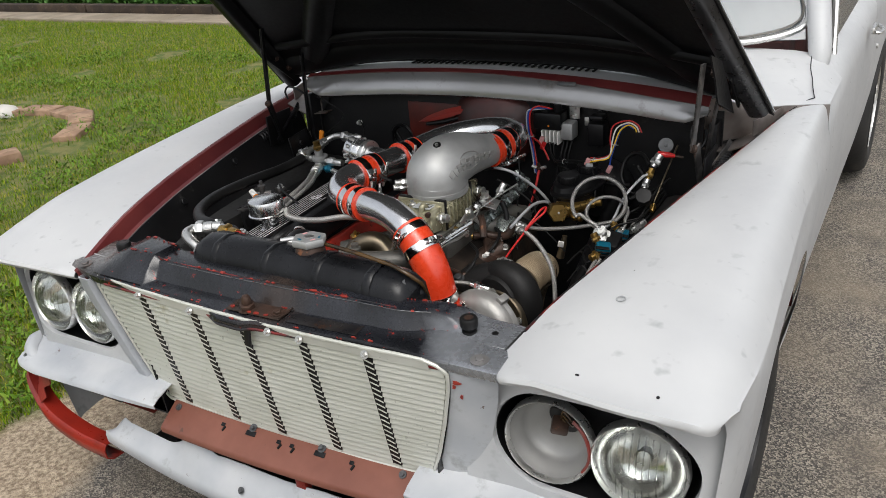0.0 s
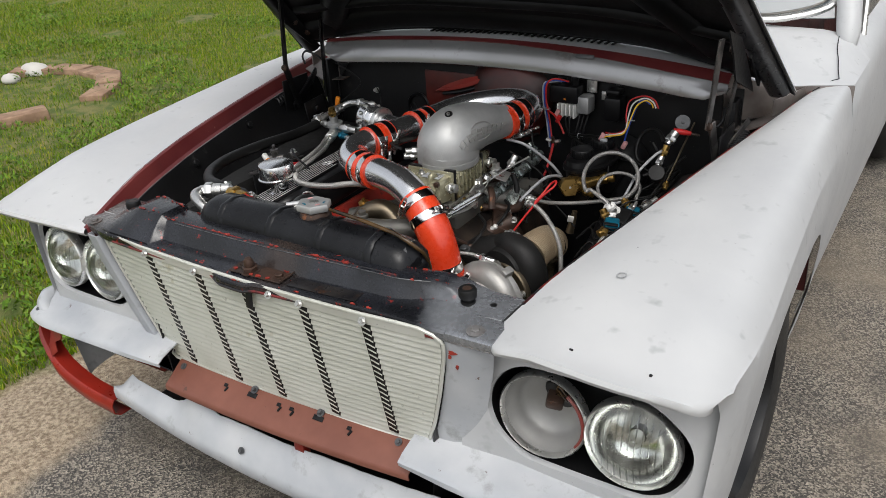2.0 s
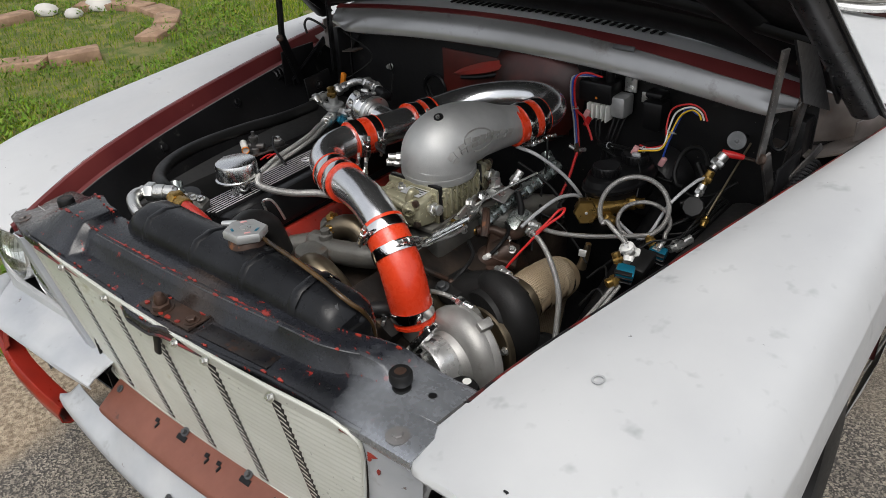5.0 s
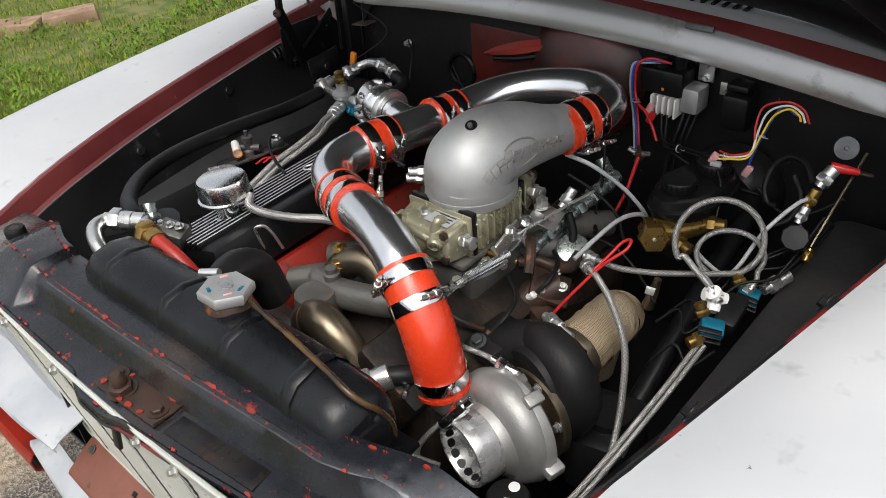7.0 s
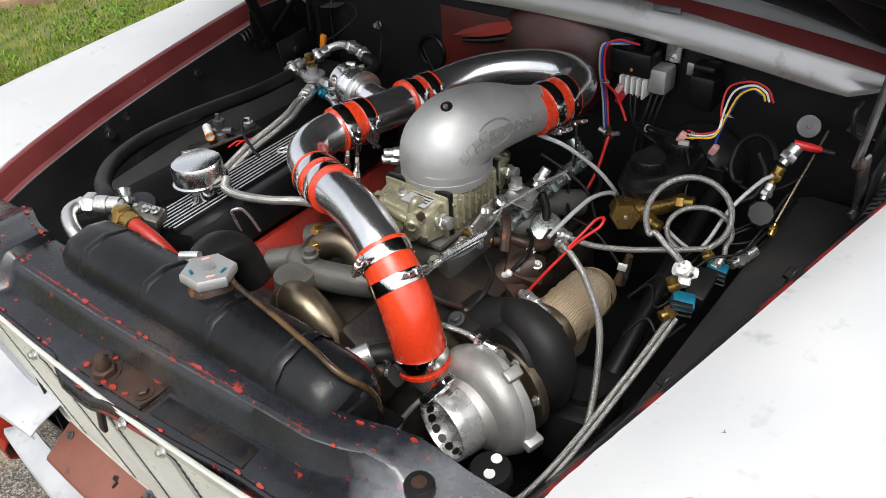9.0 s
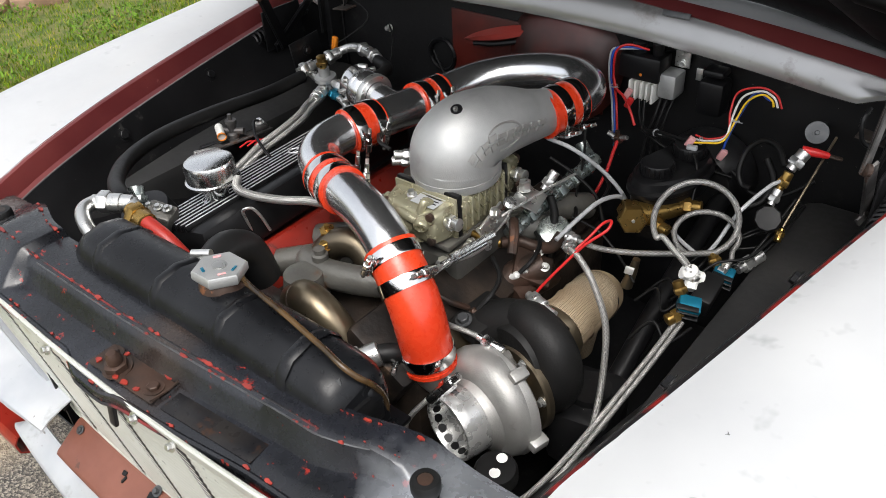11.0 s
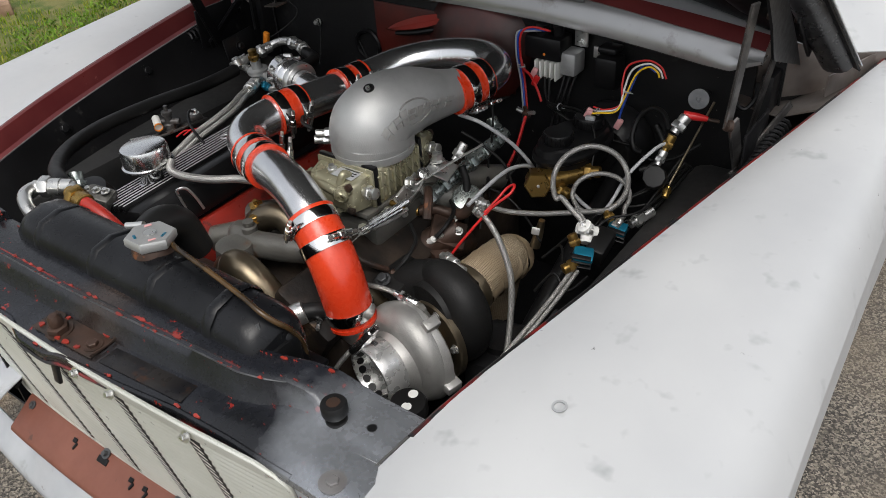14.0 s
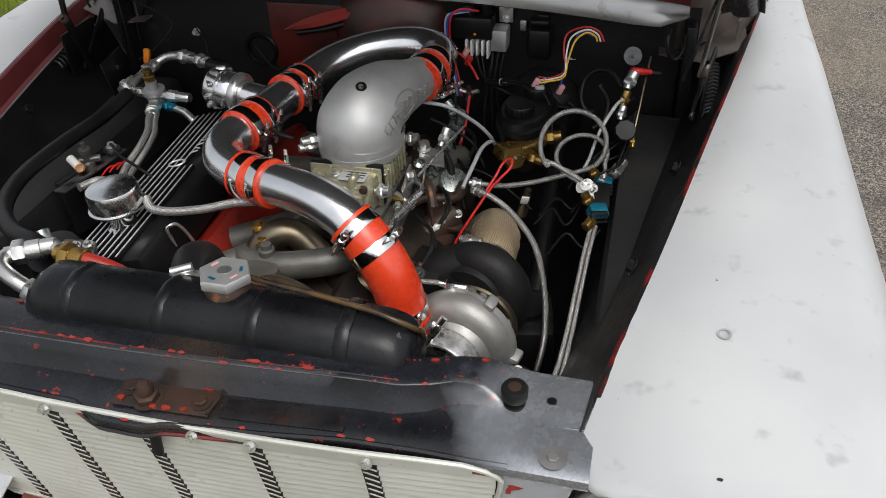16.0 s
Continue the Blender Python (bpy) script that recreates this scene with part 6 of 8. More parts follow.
    part("base_plate", box((0.088, 0.490, 0.694), (0.125, 0.19, 0.010), (0, 0, 0), 0.003), "manifold", c)
    for y, s in ((0.405, -1), (0.578, 1)):
        bm = box((0, 0, 0), (0.112, 0.048, 0.062), (0, 0, 0), 0.007)
        for v in bm.verts:
            out = max(0.0, v.co.y * s / 0.024)
            v.co.x *= 1 - 0.14 * out
            v.co.z -= 0.010 * out * (v.co.z > 0) - 0.006 * out * (v.co.z < 0)
        bm.transform(pose(0.085, y + s * 0.003, 0.731))
        bowl = part("float_bowl", bm, "carb", c)
        part("metering_block", box((0.085, y - s * 0.0275, 0.733), (0.124, 0.009, 0.076), (0, 0, 0), 0.002), "plastic", bowl, "black metering block")
        for dx in (-0.040, 0.040):
            part("bowl_boss", lathe([(0.011, 0), (0.010, 0.014), (0.007, 0.016), (0, 0.016)], (0.085 + dx, y + s * 0.012, 0.745), (0, s, 0.3), 14), "carb", bowl)
        part("needle_screw", lathe([(0.008, 0), (0.008, 0.006), (0.005, 0.007), (0.005, 0.013), (0, 0.0135)], (0.075, y, 0.759), (0, s * 0.2, 1), 12), "steel", bowl)
        for dx in (-0.044, 0.044):
            for dz in (-0.022, 0.020):
                part("bowl_screw", lathe([(0.007, 0), (0.007, 0.006), (0.004, 0.008), (0, 0.008)], (0.085 + dx, y + s * 0.021, 0.733 + dz), (0, s, 0), 12), "rust", bowl)
        part("sight_boss", lathe([(0.014, 0), (0.013, 0.010), (0.008, 0.012), (0, 0.012)], (0.085, y + s * 0.021, 0.728), (0, s, 0), 16), "carb", bowl)
        part("transfer_tube", tube([(0.055, y + s * 0.018, 0.742), (0.085, y + s * 0.028, 0.745), (0.120, y + s * 0.026, 0.738)], 0.008, 10), "carb", bowl)
        part("bowl_vent", tube([(0.110, y, 0.760), (0.110, y + s * 0.012, 0.768), (0.106, y + s * 0.020, 0.752)], 0.007, 10), "carb", bowl)
        part("pump_housing", lathe([(0.020, 0), (0.020, 0.008), (0.014, 0.012), (0.006, 0.013), (0.006, 0.018), (0, 0.018)], (0.085, y + s * 0.010, 0.702), (0, s * 0.3, -1), 18), "carb", bowl)
        part("bowl_barrel", lathe([(0.012, -0.012), (0.0125, 0.014), (0.0105, 0.018), (0.0075, 0.019), (0.0065, 0.014), (0, 0.014)], (0.112, y + s * 0.020, 0.742), (0.35, s * 0.8, -0.25), 18), "carb", bowl)
        part("bowl_barrel", lathe([(0.009, -0.012), (0.0095, 0.010), (0.0075, 0.013), (0, 0.013)], (0.068, y + s * 0.022, 0.728), (-0.25, s * 0.9, -0.2), 16), "carb", bowl)
        part("bowl_plug", lathe([(0.016, 0.0), (0.0165, 0.010), (0.014, 0.013), (0.012, 0.011), (0, 0.011)], (0.034, y + s * 0.004, 0.736), (-1, s * 0.2, 0), 20), "carb", bowl)
        part("inlet_nut", fitting((0.140, y, 0.738), (0.9, 0, 0.1), 0.010, 0.026), "steel", bowl)
        part("edge_flange", box((0.085, y - s * 0.0195, 0.732), (0.122, 0.005, 0.072), (0, 0, 0), 0.002), "carb", bowl)
    for k in range(3):
        part("tag_bar", box((0.108, 0.403 + 0.007 * k, 0.7618), (0.030, 0.0022, 0.0006), (0, 0, 0), 0.0001), "plastic", c)
    part("bowl_label", box((0.104, 0.408, 0.7612), (0.046, 0.032, 0.0008), (0, 0, 0), 0.0002), "greywire", c, "worn printed tag")
    part("fuel_inlet", lathe([(0.013, 0), (0.013, 0.010), (0.010, 0.012), (0.010, 0.022), (0, 0.022)], (0.030, 0.410, 0.730), (-1, -0.2, 0), 16), "steel", c)
    for p in c.children_recursive:
        p.data.transform(Matrix.Translation((-0.004, -0.004, 0.014)))
    # throttle linkage: twin return springs and arms
    t = thing("throttle_linkage", (0.17, 0.42, 0.72), "zinc throttle linkage with twin return springs", "linkage")
    for d in (0, 0.011):
        part("return_spring", coil((0.165 + d * 0.7, 0.352 + d, 0.712 + d), (0.195 + d * 0.7, 0.42 + d, 0.728 + d), 0.0048, 0.00118, 32), "zinc", t)
        part("spring_hook", tube([(0.195 + d * 0.7, 0.42 + d, 0.728 + d), (0.200, 0.46, 0.742), (0.196, 0.492, 0.755)], 0.0014, 6), "steel", t)
    part("throttle_lever", box((0.168, 0.475, 0.722), (0.006, 0.060, 0.040), (20, 0, 0), 0.003), "steel", t)
    part("throttle_shaft", tube([(0.145, 0.452, 0.706), (0.178, 0.448, 0.704)], 0.0055, 10, 1), "brass", t)
    part("idle_screw", fitting((0.162, 0.430, 0.712), (0.3, -0.9, 0.2), 0.006, 0.030), "steel", t)
    part("pump_arm", tube([(0.160, 0.380, 0.700), (0.178, 0.410, 0.704), (0.182, 0.450, 0.706)], 0.0035, 8), "steel", t)
    part("accelerator_rod", tube([(0.188, 0.470, 0.744), (0.215, 0.530, 0.762), (0.238, 0.600, 0.772)], 0.0022, 8), "steel", t)
    part("stop_tab", box((0.176, 0.505, 0.742), (0.030, 0.022, 0.003), (0, -35, 20), 0.001), "rust", t)
    part("stop_bolt", hexbolt((0.183, 0.500, 0.750), (0.4, -0.3, 0.8), 0.0075, 0.007, 0.011), "zinc", t)
    part("second_nut", hexbolt((0.166, 0.556, 0.748), (0.2, -0.2, 0.9), 0.0075, 0.009, 0.010), "rust", t)
    for k in range(2):
        part("pull_wire", tube([(0.165 + 0.01 * k, 0.352 + 0.008 * k, 0.712 + 0.006 * k), (0.150 + 0.02 * k, 0.31, 0.706), (0.185 + 0.012 * k, 0.275, 0.700)], 0.0011, 6), "steel", t)
    part("lever_bolt", hexbolt((0.172, 0.472, 0.742), (1, 0, 0.3), 0.008, 0.010, 0.011), "steel", t)
    part("cable_bracket", box((0.195, 0.535, 0.745), (0.045, 0.055, 0.003), (0, 18, 15), 0.001), "steel", t, "flat bright cable bracket")
    part("bracket_nut", hexbolt((0.180, 0.545, 0.752), (0, 0, 1), 0.010, 0.014, 0.013), "steel", t)
    part("cable_end", fitting((0.205, 0.560, 0.752), (0.2, 0.5, 0.6), 0.008, 0.034), "steel", t)
    for k, (a, b) in enumerate((((0.150, 0.46, 0.71), (0.185, 0.44, 0.70)), ((0.15, 0.52, 0.712), (0.19, 0.50, 0.705)))):
        part("linkage_arm", tube([a, b], 0.006, 8, 1), "steel", t)
    part("choke_lever", tube([(0.190, 0.50, 0.72), (0.205, 0.48, 0.715), (0.215, 0.46, 0.69)], 0.008, 8), "rust", t)


build_hat()


def build_turbo():
    ax = Vector((-0.24, -0.97, 0.02)).normalized()
    o = Vector((0.306, 0.283, 0.570))
    t = thing("turbocharger", o, "cast-aluminium turbocharger with bare inlet and black turbine housing", "turbocharger")
    q = ax.to_track_quat("Z", "Y").to_matrix()
    # scroll: a tube of growing bore wound round the axis, leaving upwards beside the red elbow
    line, rad = [], []
    for k in range(33):
        a = radians(-165 + 10.0 * k)
        g = k / 32
        rr = 0.054 + 0.006 * g
        line.append(o + q @ Vector((rr * math.cos(a), rr * math.sin(a), 0.004)))
        rad.append(0.019 + 0.013 * g)
    comp = part("compressor_housing", tube(line, rad, 20, 2), "turbocast", t, "cast-aluminium compressor scroll", smooth=70)
    part("outlet", tube([(0.240, 0.288, 0.545), (0.230, 0.270, 0.585), (0.225, 0.256, 0.612), (0.222, 0.248, 0.640)], [0.030, 0.031, 0.033, 0.034], 28), "turbocast", comp)
    part("cover", lathe([(0.030, -0.024), (0.076, -0.022), (0.084, -0.016), (0.085, -0.004), (0.081, 0.006), (0.074, 0.016), (0.064, 0.026), (0.055, 0.034), (0.051, 0.044)], o, ax, 44), "turbocast", comp, smooth=35)
    part("inlet", lathe([(0.047, 0.026), (0.050, 0.030), (0.050, 0.078), (0.0485, 0.0815), (0.0445, 0.0815), (0.043, 0.078), (0.038, 0.045), (0.034, 0.030), (0.034, -0.01), (0, -0.01)], o, ax, 44), "machined", comp, "machined inlet bell")
    part("inlet_tag", lathe([(0.0506, 0.052), (0.0506, 0.066)], o, ax, 44), "machined", comp)
    for k in range(7):
        a = radians(96 + 5 * k)
        part("tag_bar", box(o + q @ Vector((0.0507 * math.cos(a), 0.0507 * math.sin(a), 0.060)), (0.0022, 0.008, 0.0022), (0, 0, 0), 0.0003), "galv", comp)
    for k in range(16):
        a = 2 * math.pi * k / 16
        c = o + q @ Vector((0.0422 * math.cos(a), 0.0422 * math.sin(a), 0.0705))
        d = q @ Vector((-math.cos(a), -math.sin(a), 0.4))
        part("anti_surge_port", lathe([(0.0066, 0.0), (0.0066, 0.0016), (0, 0.0016)], c, d, 12), "plastic", comp)
    part("nose_cone", lathe([(0.012, 0.030), (0.010, 0.046), (0.006, 0.052), (0, 0.054)], o, ax, 6), "steel", comp)
    for k in range(8):
        a = 2 * math.pi * k / 8
        w0 = [o + q @ Vector((r * math.cos(a + tw), r * math.sin(a + tw), h)) for r, tw, h in ((0.010, 0, 0.046), (0.024, 0.15, 0.045), (0.034, 0.3, 0.042))]
        w1 = [o + q @ Vector((r * math.cos(a + tw), r * math.sin(a + tw), h)) for r, tw, h in ((0.010, 0.5, 0.028), (0.020, 0.7, 0.026), (0.030, 0.9, 0.026))]
        part("wheel_blade", grid([w0, w1], thick=0.0012), "manifold", comp)
    for a in (62, -12):
        c = o + q @ Vector((0.084 * math.cos(radians(a)), 0.084 * math.sin(radians(a)), -0.010))
        part("housing_lug", box(c, (0.022, 0.028, 0.018), (0, -a, -14), 0.004), "turbocast", comp)
    part("center_section", lathe([(0.062, -0.012), (0.062, -0.022), (0.040, -0.026), (0.034, -0.030), (0.036, -0.042), (0.066, -0.044), (0.069, -0.047), (0.069, -0.056)], o, ax, 36), "bronzepipe", t, "gold-tinted bearing housing")
    for k in range(6):
        a = 2 * math.pi * k / 6 + 0.3
        c = o + q @ Vector((0.058 * math.cos(a), 0.058 * math.sin(a), -0.0435))
        part("housing_bolt", hexbolt(c, ax, 0.006, 0.007, 0.008), "steel", t)
    # turbine scroll in black, with its inlet foot up to the left
    ot = o + Vector((-0.018, -0.004, 0.034))
    line, rad = [], []
    for k in range(31):
        a = radians(200 - 10.5 * k)
        g = k / 30
        line.append(ot + q @ Vector(((0.050 + 0.012 * g) * math.cos(a), (0.050 + 0.012 * g) * math.sin(a), -0.097)))
        rad.append(0.026 + 0.014 * g)
    tb = part("turbine_housing", tube(line, rad, 18, 2), "turbine", t, "sooty black turbine housing", smooth=70)
    part("turbine_disc", lathe([(0.0, -0.056), (0.056, -0.057), (0.062, -0.070), (0.062, -0.110), (0.056, -0.118), (0.042, -0.122), (0.040, -0.150)], ot, ax, 36), "turbine", tb)
    part("turbine_foot", tube([(0.345, 0.378, 0.630), (0.305, 0.382, 0.640), (0.268, 0.378, 0.634), (0.240, 0.372, 0.620), (0.225, 0.37, 0.58)], [0.034, 0.038, 0.037, 0.036, 0.034], 20), "turbine", tb)
    part("foot_bolt", hexbolt((0.219, 0.331, 0.648), (0.0, -0.3, 0.9), 0.009, 0.009, 0.013), "galv", tb)
    part("foot_flange", box((0.228, 0.362, 0.636), (0.064, 0.086, 0.020), (8, -4, -12), 0.005), "turbine", tb)
    # oil feed
    hose("braided_hose", [(0.185, 0.322, 0.630), (0.205, 0.312, 0.645), (0.225, 0.308, 0.652), (0.248, 0.308, 0.655), (0.268, 0.309, 0.654)], 0.0042, "braid", "short braided oil feed line over the turbo", "hose", "--", "braided hoses", 0.0070)
    part("oil_feed_nut", fitting((0.262, 0.309, 0.654), (0.95, 0.02, -0.12), 0.0075, 0.044), "zinc", t, "bright oil feed fitting")
    part("oil_feed_elbow", fitting((0.300, 0.310, 0.650), (0.8, -0.2, -0.55), 0.0085, 0.034), "manifold", t, "dark oil feed elbow")
    hose("braided_hose", [(0.285, 0.228, 0.650), (0.251, 0.205, 0.607), (0.228, 0.190, 0.570), (0.222, 0.185, 0.545), (0.235, 0.175, 0.525), (0.265, 0.18, 0.515)], 0.0040, "braid", "braided boost line on the compressor cover", "hose", "--", "braided hoses", 0.0085)
    part("boost_nipple", fitting((0.289, 0.231, 0.654), (-0.034, -0.026, -0.046), 0.0080, 0.062), "zinc", t, "bright boost fitting on the compressor cover")
    hose("braided_hose", [(0.195, 0.170, 0.585), (0.22, 0.175, 0.555), (0.26, 0.19, 0.545)], 0.0036, "braid", "thin braided line under the turbo", "hose", "", "braided hoses")
    # wrapped downpipe with its V-band
    d = thing("downpipe", (0.33, 0.48, 0.55), "exhaust downpipe in tan woven heat wrap", "exhaust pipe")
    part("wrapped_pipe", tube([(0.314, 0.418, 0.604), (0.316, 0.465, 0.606), (0.314, 0.515, 0.598), (0.300, 0.568, 0.576), (0.274, 0.608, 0.535), (0.245, 0.630, 0.47), (0.225, 0.64, 0.38)], 0.0405, 32, 8), "wrap", d)
    for k in range(5):
        y = 0.47 + 0.032 * k
        part("wrap_edge", lathe([(0.0404, -0.029), (0.0432, -0.0018), (0.0440, -0.0008), (0.0438, 0.0008), (0.0425, 0.0012), (0.0400, 0.0014)], (lerp(y, (0.425, 0.52, 0.59), (0.314, 0.314, 0.292)), y, lerp(y, (0.425, 0.52, 0.59), (0.604, 0.598, 0.557))), (-0.05 - 0.35 * max(0, y - 0.5) / 0.1, 1, 0.25 - 0.5 * max(0, y - 0.5) / 0.1), 32), "wrap", d)
    vb = part("v_band", lathe([(0.036, -0.012), (0.046, -0.012), (0.049, -0.004), (0.049, 0.010), (0.045, 0.014), (0.040, 0.014)], (0.314, 0.420, 0.604), (0, 1, 0.03), 36, closed=True), "bronzepipe", d, "tinted steel V-band")
    part("v_band_bolt", tube([(0.280, 0.420, 0.659), (0.332, 0.401, 0.667)], 0.0045, 8, 1), "steel", vb)
    part("v_band_nut", fitting((0.270, 0.424, 0.658), (0.9, -0.3, 0.1), 0.009, 0.04), "steel", vb)
    part("sensor_bung", tube([(0.345, 0.595, 0.60), (0.352, 0.598, 0.632), (0.356, 0.600, 0.655)], [0.010, 0.008, 0.006], 10), "bronzepipe", d)
    # small black flap box with white stickers low beside the turbo
    s = thing("relay_box", (0.40, 0.17, 0.55), "round black relay cover with two white dots", "relay")
    part("cover", lathe([(0.0, 0.022), (0.024, 0.020), (0.027, 0.014), (0.027, 0.0)], (0.412, 0.146, 0.622), (0.05, -0.1, 1), 28), "rubber", s)
    for x, y in ((0.412, 0.158), (0.417, 0.136)):
        part("sticker", lathe([(0.0070, 0), (0, 0.0004)], (x, y, 0.6436 + (y - 0.146) * 0.1), (0.05, -0.1, 1), 18), "white", s)
    # wastegate and fuel-log fittings behind the turbine
    w = thing("wastegate", (0.22, 0.53, 0.62), "rusty wastegate with bright actuator can and brass fittings", "wastegate")
    part("valve_body", tube([(0.190, 0.475, 0.615), (0.215, 0.500, 0.632), (0.235, 0.520, 0.640)], [0.028, 0.026, 0.024], 16), "rust", w)
    part("flange", box((0.222, 0.505, 0.638), (0.065, 0.055, 0.014), (25, 25, 35), 0.004), "rust", w)
    part("actuator", lathe([(0.0, -0.012), (0.026, -0.010), (0.029, 0.0), (0.029, 0.006), (0.025, 0.014), (0.0, 0.018)], (0.222, 0.568, 0.672), (0.35, -0.45, 0.8), 28), "adapter", w, "plated actuator can")
    for k in range(4):
        a = 1.57 * k
        part("flange_bolt", hexbolt((0.222 + 0.024 * math.cos(a), 0.505 + 0.02 * math.sin(a), 0.650 + 0.008 * math.sin(a)), (0.3, -0.4, 0.8), 0.006, 0.008, 0.008), "steel", w)
    part("elbow", tube([(0.165, 0.50, 0.668), (0.185, 0.520, 0.668), (0.210, 0.530, 0.662), (0.238, 0.535, 0.668), (0.250, 0.545, 0.690)], 0.010, 10), "rust", w, "brown brass pipe elbow")
    part("tee_end", fitting((0.165, 0.50, 0.668), (-0.8, -0.4, 0), 0.011, 0.03), "brass", w)


build_turbo()


# ---- hoses, lines, valves and electrics round the engine ----
hose("heater_hose", [(-0.262, 0.125, 0.775), (-0.290, 0.128, 0.788), (-0.355, 0.158, 0.780), (-0.425, 0.225, 0.768), (-0.470, 0.325, 0.758), (-0.480, 0.450, 0.750), (-0.482, 0.580, 0.738), (-0.498, 0.690, 0.730)], 0.0135, "rubber", "thick black rubber heater hose along the inner fender", "hose", seg=16)
hose("red_hose", [(-0.228, 0.113, 0.786), (-0.190, 0.110, 0.782), (-0.152, 0.112, 0.768), (-0.120, 0.118, 0.735), (-0.10, 0.13, 0.68)], 0.0115, "redhose", "red rubber hose with a worm clamp", "hose", "y-", seg=16)


def build_left_side():
    f = thing("hose_fittings", (-0.28, 0.09, 0.77), "bright steel elbow and tee fittings above the radiator end", "pipe fitting")
    part("elbow", tube([(-0.240, 0.050, 0.765), (-0.275, 0.055, 0.780), (-0.305, 0.070, 0.786), (-0.312, 0.092, 0.786), (-0.295, 0.110, 0.787)], 0.0115, 14), "steel", f)
    part("elbow_nut", fitting((-0.262, 0.052, 0.774), (0.9, -0.1, -0.35), 0.014, 0.045), "steel", f)
    part("tee", tube([(-0.305, 0.103, 0.787), (-0.255, 0.128, 0.788)], 0.0125, 14, 1), "steel", f)
    part("tee_nut", fitting((-0.315, 0.095, 0.787), (0.9, 0.5, 0), 0.0145, 0.05), "steel", f)
    part("tee_leg", tube([(-0.258, 0.127, 0.788), (-0.232, 0.114, 0.787)], 0.010, 12, 1), "steel", f)
    part("worm_clamp", lathe([(0.0120, -0.006), (0.0135, -0.006), (0.0135, 0.006), (0.0120, 0.006)], (-0.208, 0.112, 0.785), (1, 0, -0.1), 20, closed=True), "steel", f)
    p = thing("steering_pump", (-0.26, 0.17, 0.74), "dull grey cast pump body behind the fittings", "pump")
    part("pump_body", box((-0.258, 0.165, 0.742), (0.048, 0.036, 0.034), (10, 15, 25), 0.006), "manifold", p)
    part("pump_neck", fitting((-0.292, 0.150, 0.752), (-0.5, 0.4, 0.7), 0.013, 0.036), "adapter", p)
    for k in range(3):
        part("pump_bolt", hexbolt((-0.272 + 0.016 * k, 0.158 + 0.006 * k, 0.760), (0, -0.2, 1), 0.005, 0.006, 0.008), "steel", p)
    part("pump_tank", lathe([(0.0, 0.03), (0.04, 0.025), (0.045, 0.0), (0.045, -0.06)], (-0.30, 0.17, 0.72), (0, -0.3, 1), 24), "black", p)
    b = thing("fender_bracket", (-0.45, 0.44, 0.69), "rusty slotted bracket with white plug and loose red leads", "bracket")
    part("rail", box((-0.427, 0.440, 0.706), (0.030, 0.160, 0.004), (0, -8, -10), 0.001), "hingebar", b)
    for k in range(4):
        part("rail_slot", box((-0.427 + 0.006 * (k - 1.5), 0.440 + 0.036 * (k - 1.5), 0.7082), (0.012, 0.016, 0.001), (0, -8, -10), 0.0003), "plastic", b)
    part("valve_stem", lathe([(0.012, 0), (0.012, 0.012), (0.008, 0.015), (0.008, 0.032), (0.011, 0.033), (0.011, 0.040), (0.004, 0.041), (0.004, 0.052), (0, 0.052)], (-0.436, 0.448, 0.705), (0, 0, 1), 14), "hingebar", b)
    part("stem_arm", tube([(-0.456, 0.436, 0.722), (-0.416, 0.460, 0.722)], 0.007, 10, 1), "hingebar", b)
    pl = part("white_plug", tube([(-0.462, 0.436, 0.728), (-0.434, 0.420, 0.722)], 0.0080, 12, 1), "white", b, "white plastic plug")
    part("plug_ring", lathe([(0.0078, -0.002), (0.0090, -0.002), (0.0090, 0.002), (0.0078, 0.002)], (-0.433, 0.4195, 0.7218), (0.028, -0.016, -0.006), 14, closed=True), "orangeplastic", pl)
    part("clamp_block", box((-0.421, 0.502, 0.714), (0.026, 0.026, 0.014), (0, 0, -20), 0.004), "hingebar", b)
    part("clamp_screw", hexbolt((-0.421, 0.502, 0.720), (0, 0, 1), 0.007, 0.008, 0.010), "steel", b)
    for k in range(4):
        part("red_lead", tube([(-0.405 + 0.008 * k, 0.435 + 0.012 * k, 0.700), (-0.400 + 0.008 * k, 0.455 + 0.012 * k, 0.706), (-0.392 + 0.008 * k, 0.470 + 0.012 * k, 0.702)], 0.0018, 6), "redwire", b)
    part("rail_post", box((-0.452, 0.445, 0.645), (0.012, 0.11, 0.11), (0, -6, -18), 0.002), "black", b)
    hose("vacuum_line", [(-0.420, 0.500, 0.726), (-0.392, 0.470, 0.744), (-0.355, 0.440, 0.742), (-0.31, 0.42, 0.735), (-0.28, 0.415, 0.72)], 0.0028, "plastic", "thin black plastic vacuum line", "line")
    # regulator tree beside the blow-off valve
    r = thing("fuel_regulator", (-0.45, 0.71, 0.70), "steel regulator with brass screw and several bright fittings", "regulator")
    part("regulator_body", lathe([(0.0, -0.035), (0.018, -0.034), (0.018, -0.012), (0.024, -0.010), (0.024, -0.002), (0.012, 0.0), (0.012, 0.018), (0, 0.018)], (-0.452, 0.715, 0.735), (0, -0.1, 1), 24), "cast", r)
    part("adjuster", fitting((-0.452, 0.713, 0.750), (0, -0.1, 1), 0.010, 0.030), "brass", r, "brass adjusting screw")
    part("side_fitting", fitting((-0.435, 0.715, 0.722), (1, -0.1, 0.02), 0.010, 0.07), "steel", r)
    part("blue_fitting", fitting((-0.432, 0.706, 0.703), (1, -0.25, 0), 0.009, 0.035), "blue", r, "blue anodised fitting")
